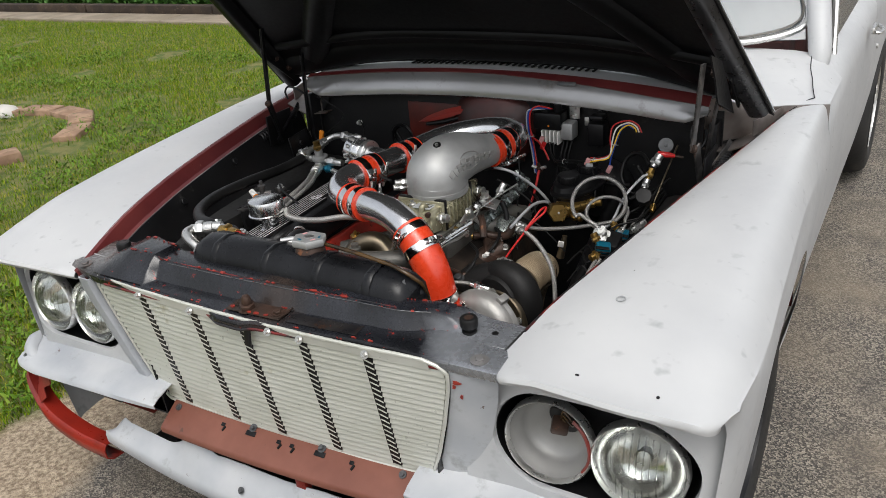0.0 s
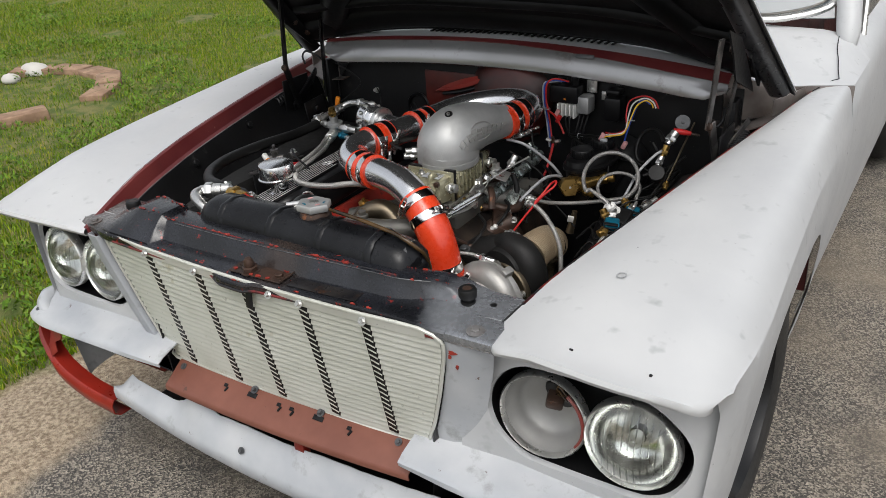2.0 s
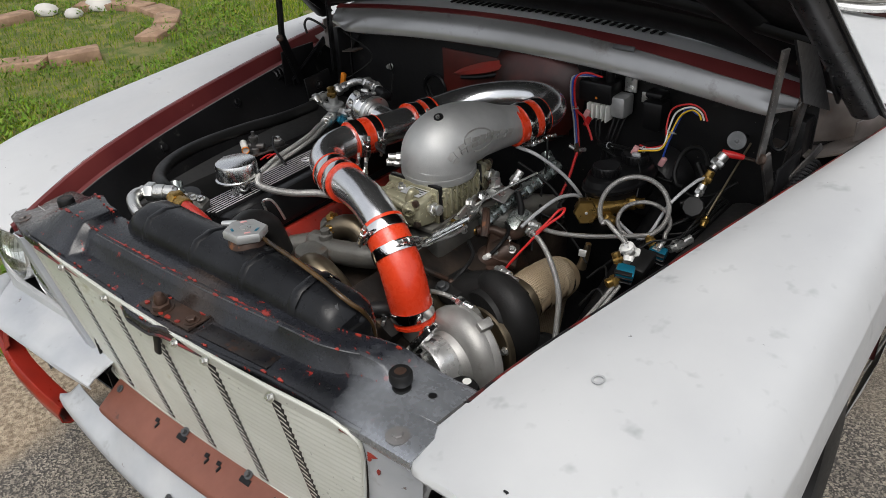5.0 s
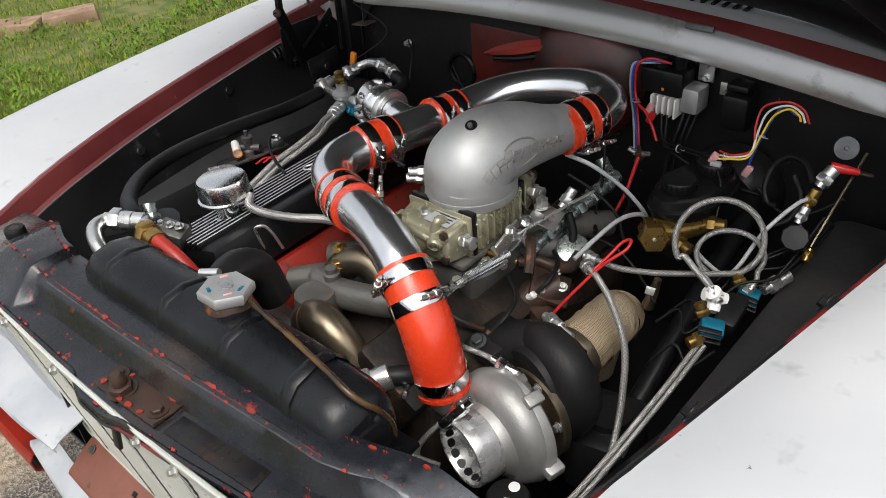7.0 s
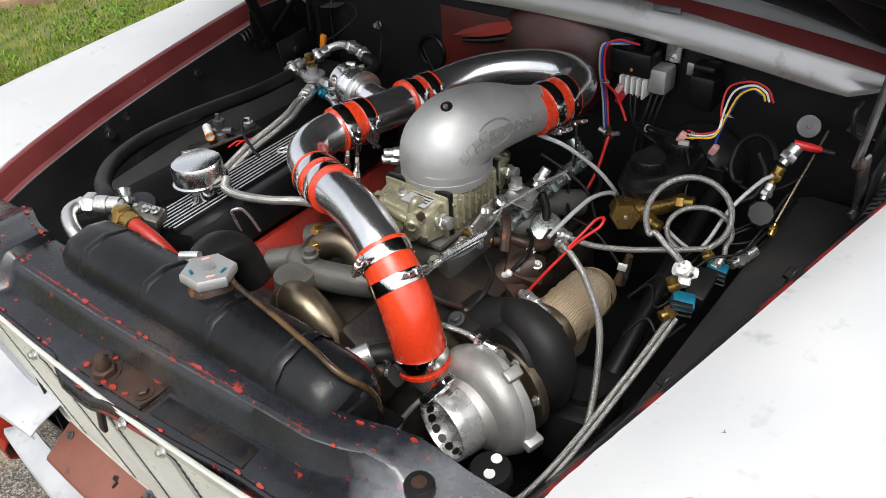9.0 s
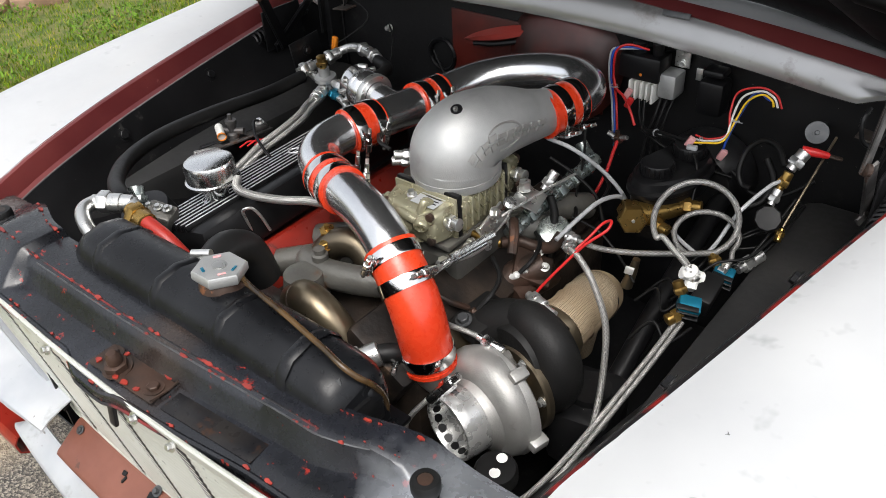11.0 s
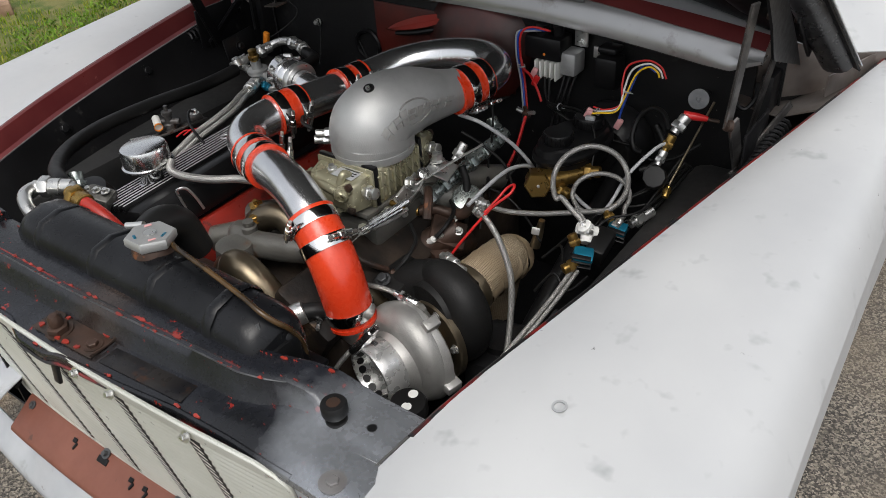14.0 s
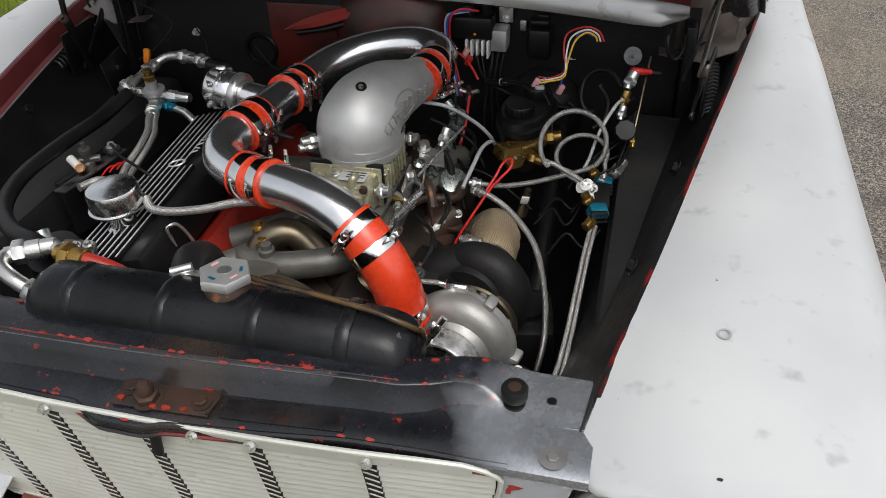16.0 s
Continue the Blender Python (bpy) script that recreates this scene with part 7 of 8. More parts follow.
    part("curved_fitting", tube([(-0.405, 0.700, 0.702), (-0.375, 0.690, 0.700), (-0.350, 0.678, 0.688), (-0.342, 0.672, 0.672)], 0.0075, 10), "steel", r)
    part("left_fitting", fitting((-0.470, 0.716, 0.722), (-1, 0.1, 0.08), 0.008, 0.045), "steel", r)
    part("lower_fitting", fitting((-0.446, 0.706, 0.712), (0.25, -0.75, -0.15), 0.012, 0.055), "steel", r)
    v = thing("ball_valve", (-0.50, 0.75, 0.73), "inline ball valve with orange handle in a steel pipe run", "valve")
    part("pipe_run", tube([(-0.512, 0.700, 0.735), (-0.500, 0.745, 0.742), (-0.488, 0.790, 0.752), (-0.455, 0.810, 0.765), (-0.40, 0.800, 0.768), (-0.340, 0.765, 0.775)], 0.0095, 12), "steel", v)
    for k, (c, ax) in enumerate((((-0.514, 0.694, 0.734), (0.2, 0.9, 0.15)), ((-0.497, 0.755, 0.744), (0.3, 0.9, 0.2)), ((-0.440, 0.812, 0.767), (1, -0.2, 0)), ((-0.385, 0.795, 0.769), (0.9, -0.5, 0.1)))):
        part("union", fitting(c, ax, 0.0125, 0.042), "steel", v)
    part("handle", box((-0.515, 0.812, 0.760), (0.014, 0.010, 0.034), (0, 15, 0), 0.003), "orangeplastic", v, "orange valve handle")
    part("valve_tail", tube([(-0.340, 0.765, 0.775), (-0.30, 0.75, 0.775), (-0.26, 0.70, 0.79), (-0.24, 0.64, 0.80)], 0.012, 12), "rubber", v)
    hose("braided_hose", [(-0.438, 0.672, 0.705), (-0.418, 0.628, 0.712), (-0.392, 0.580, 0.714), (-0.376, 0.520, 0.712), (-0.366, 0.455, 0.708), (-0.350, 0.405, 0.705), (-0.335, 0.355, 0.70)], 0.0066, "braid", "braided steel hose falling beside the valve cover", "hose", "s-", "braided hoses", 0.0125)
    hose("braided_hose", [(-0.425, 0.668, 0.703), (-0.404, 0.626, 0.708), (-0.378, 0.580, 0.710), (-0.362, 0.520, 0.708), (-0.352, 0.455, 0.704), (-0.338, 0.405, 0.701), (-0.322, 0.355, 0.696)], 0.0060, "braid", "second braided hose beside the valve cover", "hose", "", "braided hoses")
    hose("braided_hose", [(-0.335, 0.295, 0.77), (-0.320, 0.330, 0.765), (-0.300, 0.330, 0.757), (-0.27, 0.31, 0.757), (-0.235, 0.305, 0.76)], 0.0070, "braid", "braided hose curling behind the breather cap", "hose", "", "braided hoses")
    hose("thin_wire", [(-0.57, 0.88, 0.86), (-0.50, 0.91, 0.80), (-0.52, 0.86, 0.76), (-0.545, 0.82, 0.745)], 0.0018, "rubber", "thin black wire hanging from the firewall", "wire")
    hose("thin_wire", [(-0.45, 0.925, 0.78), (-0.42, 0.90, 0.76), (-0.40, 0.86, 0.70)], 0.0018, "rubber", "thin black wire at the firewall bolt", "wire")
    hose("boost_line", [(-0.02, 0.455, 0.803), (-0.05, 0.462, 0.806), (-0.085, 0.50, 0.795), (-0.10, 0.53, 0.77)], 0.0035, "rubber", "thin black boost line to the carburettor hat", "line")
    g = thing("side_gusset", (-0.60, 0.82, 0.70), "black sheet-metal gusset with hinge bolt on the inner fender", "bracket")
    part("plate", box((-0.575, 0.78, 0.735), (0.004, 0.10, 0.075), (0, -10, 8), 0.001), "black", g)
    part("gusset_bolt", hexbolt((-0.570, 0.775, 0.745), (1, 0, 0.2), 0.008, 0.007, 0.012), "black", g)


build_left_side()


def build_firewall_electrics():
    r = thing("voltage_regulator", (0.21, 0.92, 0.77), "black voltage regulator with white cooling fins and alloy box", "regulator")
    part("module", box((0.195, 0.900, 0.838), (0.080, 0.050, 0.046), (0, 0, 0), 0.006), "plastic", r)
    part("module_tower", lathe([(0.012, 0), (0.012, 0.018), (0, 0.019)], (0.185, 0.895, 0.862), (0, -0.1, 1), 16), "plastic", r)
    part("module_tower_small", lathe([(0.010, 0), (0.010, 0.020), (0, 0.021)], (0.218, 0.900, 0.862), (0, -0.1, 1), 16), "plastic", r)
    for k in range(5):
        part("cooling_fin", box((0.182 + 0.011 * k, 0.893, 0.797), (0.004, 0.045, 0.036), (0, 0, 0), 0.001), "white", r)
    part("alloy_box", box((0.247, 0.902, 0.813), (0.034, 0.045, 0.046), (0, 0, 0), 0.006), "cast", r, "pressed alloy box")
    part("mount_tab", box((0.255, 0.922, 0.857), (0.028, 0.004, 0.038), (0, 0, 0), 0.001), "steel", r)
    for z in (0.845, 0.868):
        part("tab_bolt", hexbolt((0.256, 0.920, z), (0, -1, 0), 0.005, 0.006, 0.007), "steel", r)
    part("status_dot", lathe([(0.003, 0), (0, 0.001)], (0.20, 0.8745, 0.828), (0, -1, 0), 10), "orangeplastic", r)
    s = thing("starter_relay", (0.33, 0.92, 0.80), "black starter relay box on the firewall", "relay")
    part("relay_case", box((0.328, 0.897, 0.812), (0.046, 0.045, 0.062), (0, 0, 0), 0.008), "plastic", s)
    part("relay_cap", box((0.328, 0.895, 0.856), (0.038, 0.036, 0.012), (0, 0, 0), 0.005), "plastic", s)
    part("relay_tab", box((0.330, 0.925, 0.872), (0.022, 0.004, 0.018), (0, 0, 0), 0.001), "steel", s)
    part("relay_ear", box((0.291, 0.915, 0.835), (0.012, 0.004, 0.022), (0, 0, 0), 0.001), "steel", s)
    # wiring
    for name, m, off in (("yellow wire", "yellowwire", 0.0), ("white wire", "white", 0.008), ("red wire", "redwire", 0.016)):
        hose("wire", [(0.338, 0.800 + off, 0.768 + off * 0.4), (0.362, 0.798 + off, 0.775), (0.388, 0.806 + off, 0.782 + off * 0.4), (0.392 - off * 0.6, 0.835, 0.805 + off), (0.402 - off, 0.848, 0.838 + off * 0.8), (0.422 - off * 0.2, 0.852, 0.854 + off * 0.7), (0.438 + off * 0.4, 0.853, 0.848 + off * 0.6), (0.443 + off * 0.8, 0.853, 0.838)], 0.0018, m, f"{name} looping loose before the firewall", "wire", group="loose wires")
    hose("wire", [(0.436, 0.855, 0.846), (0.41, 0.857, 0.852), (0.392, 0.850, 0.808), (0.383, 0.840, 0.77), (0.380, 0.836, 0.748)], 0.0022, "bluewire", "blue wire hanging to a pink connector", "wire", group="loose wires")
    for c, m in (((0.380, 0.836, 0.741), "pinkplug"), ((0.336, 0.800, 0.768), "pinkplug"), ((0.182, 0.868, 0.790), "pinkplug"), ((0.190, 0.860, 0.778), "redwire")):
        k = thing("wire_connector", c, "small coloured crimp connector on a wire", "connector", "crimp connectors")
        part("crimp", box(c, (0.012, 0.010, 0.022), (10, 25, 15), 0.003), m, k)
    k = thing("wire_connector", (0.345, 0.794, 0.764), "pale crimp connector on the wire bundle", "connector", "crimp connectors")
    part("crimp", box((0.345, 0.790, 0.764), (0.018, 0.010, 0.010), (0, 0, 10), 0.003), "greywire", k)
    for i, (a, c) in enumerate((("redwire", 0.0), ("bluewire", -0.005), ("greywire", -0.009))):
        hose("wire", [(0.205 + c, 0.890, 0.870), (0.175 + c, 0.870, 0.880 + c), (0.155 + c, 0.865, 0.865), (0.150 + c, 0.870, 0.82), (0.158 + c, 0.872, 0.77), (0.168 + c, 0.862, 0.735), (0.175 + c, 0.855, 0.70)], 0.0022, a, f"{('red', 'blue', 'grey')[i]} wire curving down from the regulator", "wire", group="loose wires")
    hose("wire", [(0.150, 0.870, 0.815), (0.160, 0.866, 0.795), (0.178, 0.862, 0.785), (0.20, 0.85, 0.765), (0.212, 0.845, 0.745)], 0.0026, "redwire", "red wire with crimped joints below the regulator", "wire", group="loose wires")
    for k in range(2):
        hose("wire", [(0.205 + 0.01 * k, 0.870, 0.785), (0.215 + 0.008 * k, 0.855, 0.76), (0.235, 0.84 - 0.004 * k, 0.748 - 0.004 * k), (0.285, 0.82, 0.760 - 0.006 * k), (0.336, 0.800, 0.768 - 0.004 * k)], 0.0024, "rubber", "black wire in the bundle across the firewall", "wire", group="loose wires")
    for k in range(3):
        hose("wire", [(0.232 + 0.012 * k, 0.905, 0.79), (0.230 + 0.01 * k, 0.885, 0.75), (0.222 + 0.012 * k, 0.875, 0.70), (0.22 + 0.02 * k, 0.86, 0.62)], 0.0034 - 0.0005 * k, "rubber", "black loomed cable down the firewall", "wire", group="loose wires")
    hose("wire", [(0.345, 0.79, 0.763), (0.365, 0.77, 0.745), (0.375, 0.75, 0.72), (0.38, 0.73, 0.69)], 0.0022, "rubber", "thin black wire from the connector", "wire", group="loose wires")
    # terminal with red cable dropping to the engine
    hose("wire", [(0.205, 0.800, 0.738), (0.203, 0.790, 0.715), (0.200, 0.770, 0.675), (0.190, 0.74, 0.63), (0.18, 0.70, 0.58)], 0.0032, "redwire", "red cable dropping behind the carburettor", "wire", group="loose wires")
    t = thing("terminal_block", (0.20, 0.80, 0.73), "small terminal with bright ring lugs", "terminal")
    part("post", lathe([(0.008, 0), (0.008, 0.012), (0.004, 0.014), (0.004, 0.024), (0, 0.024)], (0.203, 0.805, 0.728), (0, -0.3, 1), 12), "rust", t)
    for a in (30, 150, 260):
        part("ring_lug", tube([(0.203, 0.803, 0.735), (0.203 + 0.022 * math.cos(radians(a)), 0.800, 0.735 + 0.016 * math.sin(radians(a)))], 0.0045, 8, 1), "steel" if a < 200 else "blue", t)
    # red dipstick-like pull with a ring
    hose("dipstick", [(0.235, 0.455, 0.585), (0.262, 0.475, 0.640), (0.300, 0.510, 0.700), (0.318, 0.520, 0.722), (0.334, 0.535, 0.738), (0.332, 0.550, 0.745), (0.318, 0.550, 0.735), (0.308, 0.532, 0.718), (0.296, 0.512, 0.700)], 0.0024, "redwire", "red dipstick handle with a ring end", "dipstick")


build_firewall_electrics()


def build_brakes():
    m = thing("brake_reservoir", (0.33, 0.77, 0.70), "oval black brake-fluid reservoir with two ribbed caps", "reservoir")
    line = [(0.314, 0.700, 0.72), (0.322, 0.745, 0.725), (0.332, 0.80, 0.73), (0.338, 0.84, 0.73)]
    rows = []
    for z, s in ((0.690, 0.93), (0.712, 0.97), (0.716, 1.05), (0.722, 1.05), (0.726, 0.97), (0.738, 0.93), (0.742, 0.86), (0.743, 0.0)):
        rows.append([(0.326 + s * (0.052 * math.cos(a) + 0.012 * math.sin(a)), 0.765 + s * 0.090 * math.sin(a), z) for a in np.linspace(0, 2 * math.pi, 41)])
    bm = grid(rows)
    bmesh.ops.recalc_face_normals(bm, faces=list(bm.faces))
    part("tank", bm, "plastic", m, smooth=35)
    for x, y in ((0.318, 0.722), (0.336, 0.805)):
        cap = part("filler_cap", lathe([(0.026, 0), (0.027, 0.004), (0.027, 0.017), (0.025, 0.020), (0, 0.0205)], (x, y, 0.742), (0, 0, 1), 32), "plastic", m, "ribbed black filler cap")
        for k in range(20):
            a = 2 * math.pi * k / 20
            part("cap_rib", box((x + 0.027 * math.cos(a), y + 0.027 * math.sin(a), 0.753), (0.003, 0.003, 0.014), (0, 0, math.degrees(a)), 0.0006), "plastic", cap)
    part("cylinder", tube([(0.33, 0.68, 0.665), (0.335, 0.93, 0.675)], 0.026, 18, 1), "black", m)
    b = thing("brake_booster", (0.335, 0.90, 0.66), "black round brake booster at the firewall", "booster")
    part("shell", lathe([(0.0, 0.05), (0.06, 0.045), (0.085, 0.02), (0.088, 0.0), (0.085, -0.02)], (0.335, 0.905, 0.655), (0, -1, 0), 32), "black", b)
    p = thing("proportioning_valve", (0.32, 0.66, 0.66), "brass hexagon brake valve with side outlets", "valve")
    ax = (0.55, -0.80, 0.25)
    part("hex_cap", lathe([(0.0, 0.012), (0.022, 0.012), (0.0245, 0.009), (0.0245, -0.006), (0.020, -0.010), (0.020, -0.05)], (0.318, 0.650, 0.690), ax, 6), "brass", p)
    part("cap_pin", lathe([(0.003, 0.012), (0.003, 0.014), (0, 0.0145)], (0.318, 0.650, 0.690), ax, 8), "steel", p)
    part("valve_body", tube([(0.312, 0.668, 0.686), (0.335, 0.690, 0.686), (0.358, 0.720, 0.687), (0.372, 0.745, 0.690)], [0.024, 0.018, 0.014, 0.012], 14), "brass", p)
    part("upper_outlet", fitting((0.362, 0.728, 0.690), (0.85, 0.2, 0.1), 0.011, 0.036), "brass", p)
    part("lower_outlet", fitting((0.338, 0.680, 0.676), (0.9, -0.2, -0.1), 0.010, 0.034), "brass", p)


build_brakes()


def build_right_side():
    # braided hose with a full loop
    c = Vector((0.424, 0.622, 0.742))
    right, up = Vector((0.93, 0.36, 0.0)), Vector((-0.19, 0.50, 0.84)).normalized()
    loop = [c + right * (0.055 * math.cos(a)) + up * (0.055 * math.sin(a)) + Vector((0.012, 0.02, 0)) * (k / 14) for k, a in enumerate(np.linspace(radians(215), radians(-75), 15))]
    pts = [(0.462, 0.552, 0.706), (0.448, 0.560, 0.712), (0.425, 0.572, 0.717), (0.398, 0.590, 0.720)] + [tuple(v) for v in loop] + [(0.400, 0.590, 0.690), (0.360, 0.565, 0.690), (0.315, 0.548, 0.690), (0.275, 0.545, 0.692)]
    hose("braided_hose", pts, 0.0046, "braid", "braided steel line coiled in one wide loop", "hose", "ss", "braided hoses", 0.0085)
    c2 = Vector((0.445, 0.640, 0.712))
    loop2 = [c2 + right * (0.047 * math.cos(a)) + up * (0.036 * math.sin(a)) for a in np.linspace(radians(235), radians(-30), 12)]
    hose("braided_hose", [(0.470, 0.560, 0.690), (0.440, 0.590, 0.690), (0.415, 0.610, 0.692)] + [tuple(v) for v in loop2] + [(0.488, 0.640, 0.685), (0.486, 0.625, 0.678)], 0.0040, "braid", "braided steel line in a small loop to the solenoid", "hose", "-s", "braided hoses", 0.008)
    hose("hard_line", [(0.376, 0.678, 0.672), (0.410, 0.655, 0.672), (0.440, 0.645, 0.672), (0.455, 0.655, 0.690), (0.470, 0.690, 0.735), (0.492, 0.735, 0.765), (0.505, 0.755, 0.772)], 0.0032, "greywire", "bent bright steel brake line", "line", seg=10)
    for (x, y, z), turn in (((0.487, 0.497, 0.690), 25), ((0.487, 0.618, 0.668), 10)):
        s = thing("solenoid_valve", (x, y, z), "blue anodised solenoid valve with brass ports", "valve", "blue solenoid valves")
        b = part("block", box((x, y, z), (0.031, 0.026, 0.023), (20, 10, turn), 0.003), "blue", s)
        for k in range(3):
            part("block_groove", box((x + 0.004, y - 0.0125, z + 0.008 - 0.008 * k), (0.030, 0.008, 0.002), (20, 10, turn), 0.0004), "plastic", b)
        part("port", fitting((x - 0.012, y + 0.004, z + 0.010), (-0.5, 0.15, 0.8), 0.008, 0.024), "brass", s, "brass port")
        part("lower_port", fitting((x - 0.004, y - 0.012, z - 0.006), (-0.5, -0.8, -0.2), 0.0085, 0.024), "brass", s, "brass port")
    s = thing("tee_fitting", (0.465, 0.553, 0.695), "white plastic tee fitting between the solenoids", "pipe fitting")
    part("tee_run", tube([(0.452, 0.548, 0.704), (0.474, 0.566, 0.690)], 0.0105, 12, 1), "white", s)
    part("tee_leg", tube([(0.464, 0.556, 0.697), (0.470, 0.540, 0.684)], 0.0095, 12, 1), "white", s)
    part("tee_cap", lathe([(0.012, 0), (0.012, 0.012), (0.009, 0.014), (0, 0.014)], (0.466, 0.553, 0.700), (-0.3, -0.4, 0.8), 12), "white", s)
    k = thing("solenoid_bracket", (0.49, 0.56, 0.68), "black rubber block joining the two solenoids", "bracket")
    part("rubber_block", box((0.487, 0.558, 0.674), (0.030, 0.060, 0.032), (10, 10, 5), 0.005), "rubber", k)
    part("green_end", fitting((0.500, 0.640, 0.672), (0.35, 0.9, 0.15), 0.010, 0.05), "steel", k)
    hose("braided_hose", [(0.487, 0.482, 0.672), (0.4815, 0.42, 0.650), (0.4785, 0.34, 0.638), (0.4755, 0.25, 0.628), (0.470, 0.16, 0.618), (0.466, 0.09, 0.61)], 0.0036, "braid", "second braided line lying beside the long one", "hose", "", "braided hoses")
    hose("braided_hose", [(0.480, 0.480, 0.675), (0.474, 0.42, 0.652), (0.471, 0.34, 0.640), (0.468, 0.25, 0.630), (0.462, 0.180, 0.622), (0.450, 0.128, 0.618), (0.425, 0.098, 0.622), (0.385, 0.086, 0.632), (0.330, 0.080, 0.62), (0.30, 0.08, 0.56)], 0.0038, "braid", "long braided line running forward along the inner fender", "hose", "", "braided hoses")
    hose("braided_hose", [(0.282, 0.520, 0.692), (0.310, 0.502, 0.694), (0.350, 0.475, 0.682), (0.392, 0.440, 0.650), (0.415, 0.400, 0.600), (0.425, 0.365, 0.540), (0.42, 0.345, 0.48), (0.40, 0.34, 0.40), (0.36, 0.36, 0.33)], 0.0052, "braid", "braided oil line arching down beside the downpipe", "hose", "s-", "braided hoses", 0.009)
    hose("boost_line", [(0.150, 0.655, 0.785), (0.195, 0.662, 0.775), (0.235, 0.690, 0.735), (0.262, 0.705, 0.700), (0.275, 0.720, 0.665)], 0.0036, "greywire", "translucent grey boost line from the hat", "line", seg=10)
    hose("boost_line", [(0.250, 0.530, 0.690), (0.258, 0.580, 0.705), (0.262, 0.640, 0.708), (0.270, 0.690, 0.695), (0.278, 0.71, 0.675)], 0.0038, "greywire", "translucent grey line rising from the actuator", "line", seg=10)
    # chain of adapters to the fuel log
    f = thing("fuel_log", (0.20, 0.62, 0.70), "row of bright and green-tinted fuel adapters", "pipe fitting")
    a, b = Vector((0.178, 0.500, 0.690)), Vector((0.205, 0.720, 0.730))
    for i in range(6):
        c = a.lerp(b, i / 6)
        part("adapter", fitting(c, b - a, 0.0125, 0.042), "adapter", f)
    part("log_cap", fitting(a.lerp(b, 0.95), (-0.5, 0.2, 0.5), 0.011, 0.04), "adapter", f)
    part("hose_clamped", tube([(0.205, 0.58, 0.73), (0.218, 0.575, 0.70), (0.222, 0.56, 0.66), (0.225, 0.55, 0.60)], 0.007, 10), "rubber", f)
    # valve column with red handle, gauge knob and disc at the corner
    v = thing("line_lock", (0.515, 0.74, 0.74), "steel and brass adapter column with red lever and black knob", "valve")
    part("upper_body", fitting((0.508, 0.775, 0.782), (0.25, 0.5, 0.55), 0.0105, 0.034), "steel", v)
    part("middle_body", fitting((0.504, 0.752, 0.757), (0.2, 0.4, 0.8), 0.0080, 0.030), "brass", v)
    part("lower_body", fitting((0.503, 0.728, 0.742), (0.1, 0.5, 0.6), 0.0075, 0.026), "steel", v)
    part("red_lever", tube([(0.512, 0.800, 0.806), (0.532, 0.806, 0.804), (0.548, 0.815, 0.800)], [0.0075, 0.0070, 0.0050], 10), "redwire", v, "red plastic lever")
    part("rust_tab", box((0.556, 0.820, 0.797), (0.024, 0.008, 0.006), (0, 10, 20), 0.003), "rust", v)
    part("knob", lathe([(0.0, 0.014), (0.018, 0.013), (0.020, 0.010), (0.020, -0.004), (0.014, -0.010), (0, -0.010)], (0.514, 0.694, 0.738), (0.15, -0.75, 0.6), 9), "rubber", v, "black fluted knob")
    part("rod", tube([(0.545, 0.85, 0.815), (0.538, 0.79, 0.770), (0.530, 0.72, 0.715)], 0.0022, 6), "bronzepipe", v)
    part("rod_end", fitting((0.530, 0.718, 0.713), (0, -0.6, -0.5), 0.006, 0.02), "brass", v)
    d = thing("mounting_disc", (0.51, 0.87, 0.80), "round galvanised disc with a centre stud", "washer")
    part("disc", lathe([(0.0, 0.0), (0.0175, 0.0), (0.018, 0.0015), (0.0175, 0.003), (0, 0.003)], (0.511, 0.870, 0.805), (0.25, -0.85, 0.45), 28), "galv", d)
    part("stud", hexbolt((0.512, 0.867, 0.8065), (0.25, -0.85, 0.45), 0.004, 0.004, 0.007), "galv", d)
    part("stud_post", tube([(0.511, 0.87, 0.805), (0.505, 0.935, 0.790)], 0.005, 8, 1), "black", d)
    hose("vacuum_line", [(0.500, 0.775, 0.785), (0.478, 0.800, 0.800), (0.450, 0.815, 0.797), (0.428, 0.815, 0.775), (0.424, 0.80, 0.745), (0.435, 0.79, 0.725), (0.452, 0.785, 0.725)], 0.0046, "rubber", "black hose bowed before the firewall", "hose")
    hose("vacuum_line", [(0.455, 0.83, 0.76), (0.475, 0.82, 0.73), (0.47, 0.80, 0.70), (0.45, 0.78, 0.69)], 0.006, "rubber", "black hose loop low on the firewall", "hose")
    rnd = random.Random(4)
    for k in range(9):
        x, y, z = 0.47 + rnd.uniform(-0.05, 0.03), 0.60 + rnd.uniform(-0.06, 0.05), 0.655 + rnd.uniform(-0.03, 0.02)
        hose("wire", [(x, y, z), (x + 0.02, y + 0.05, z + 0.01 + rnd.uniform(-0.01, 0.02)), (0.505 + 0.002 * k, y + 0.10, 0.70 + rnd.uniform(-0.02, 0.02)), (0.53, 0.76 + 0.008 * k, 0.745 - 0.006 * k)], 0.0021, "rubber", "thin black wire among the solenoid leads", "wire", group="solenoid leads")
    for k in range(3):
        x, y = 0.40 + rnd.uniform(-0.06, 0.05), 0.50 + rnd.uniform(-0.06, 0.10)
        hose("wire", [(x, y, 0.60), (x + 0.03, y + 0.01, 0.63 + rnd.uniform(0, 0.02)), (x + 0.06, y + rnd.uniform(-0.03, 0.03), 0.625), (x + 0.085, y + 0.02, 0.65)], 0.0023, "rubber", "tangled black wire beside the inner fender", "wire", group="tangled wires")
    s = thing("steering_box", (0.39, 0.45, 0.45), "dusty black steering box low on the frame", "steering box")
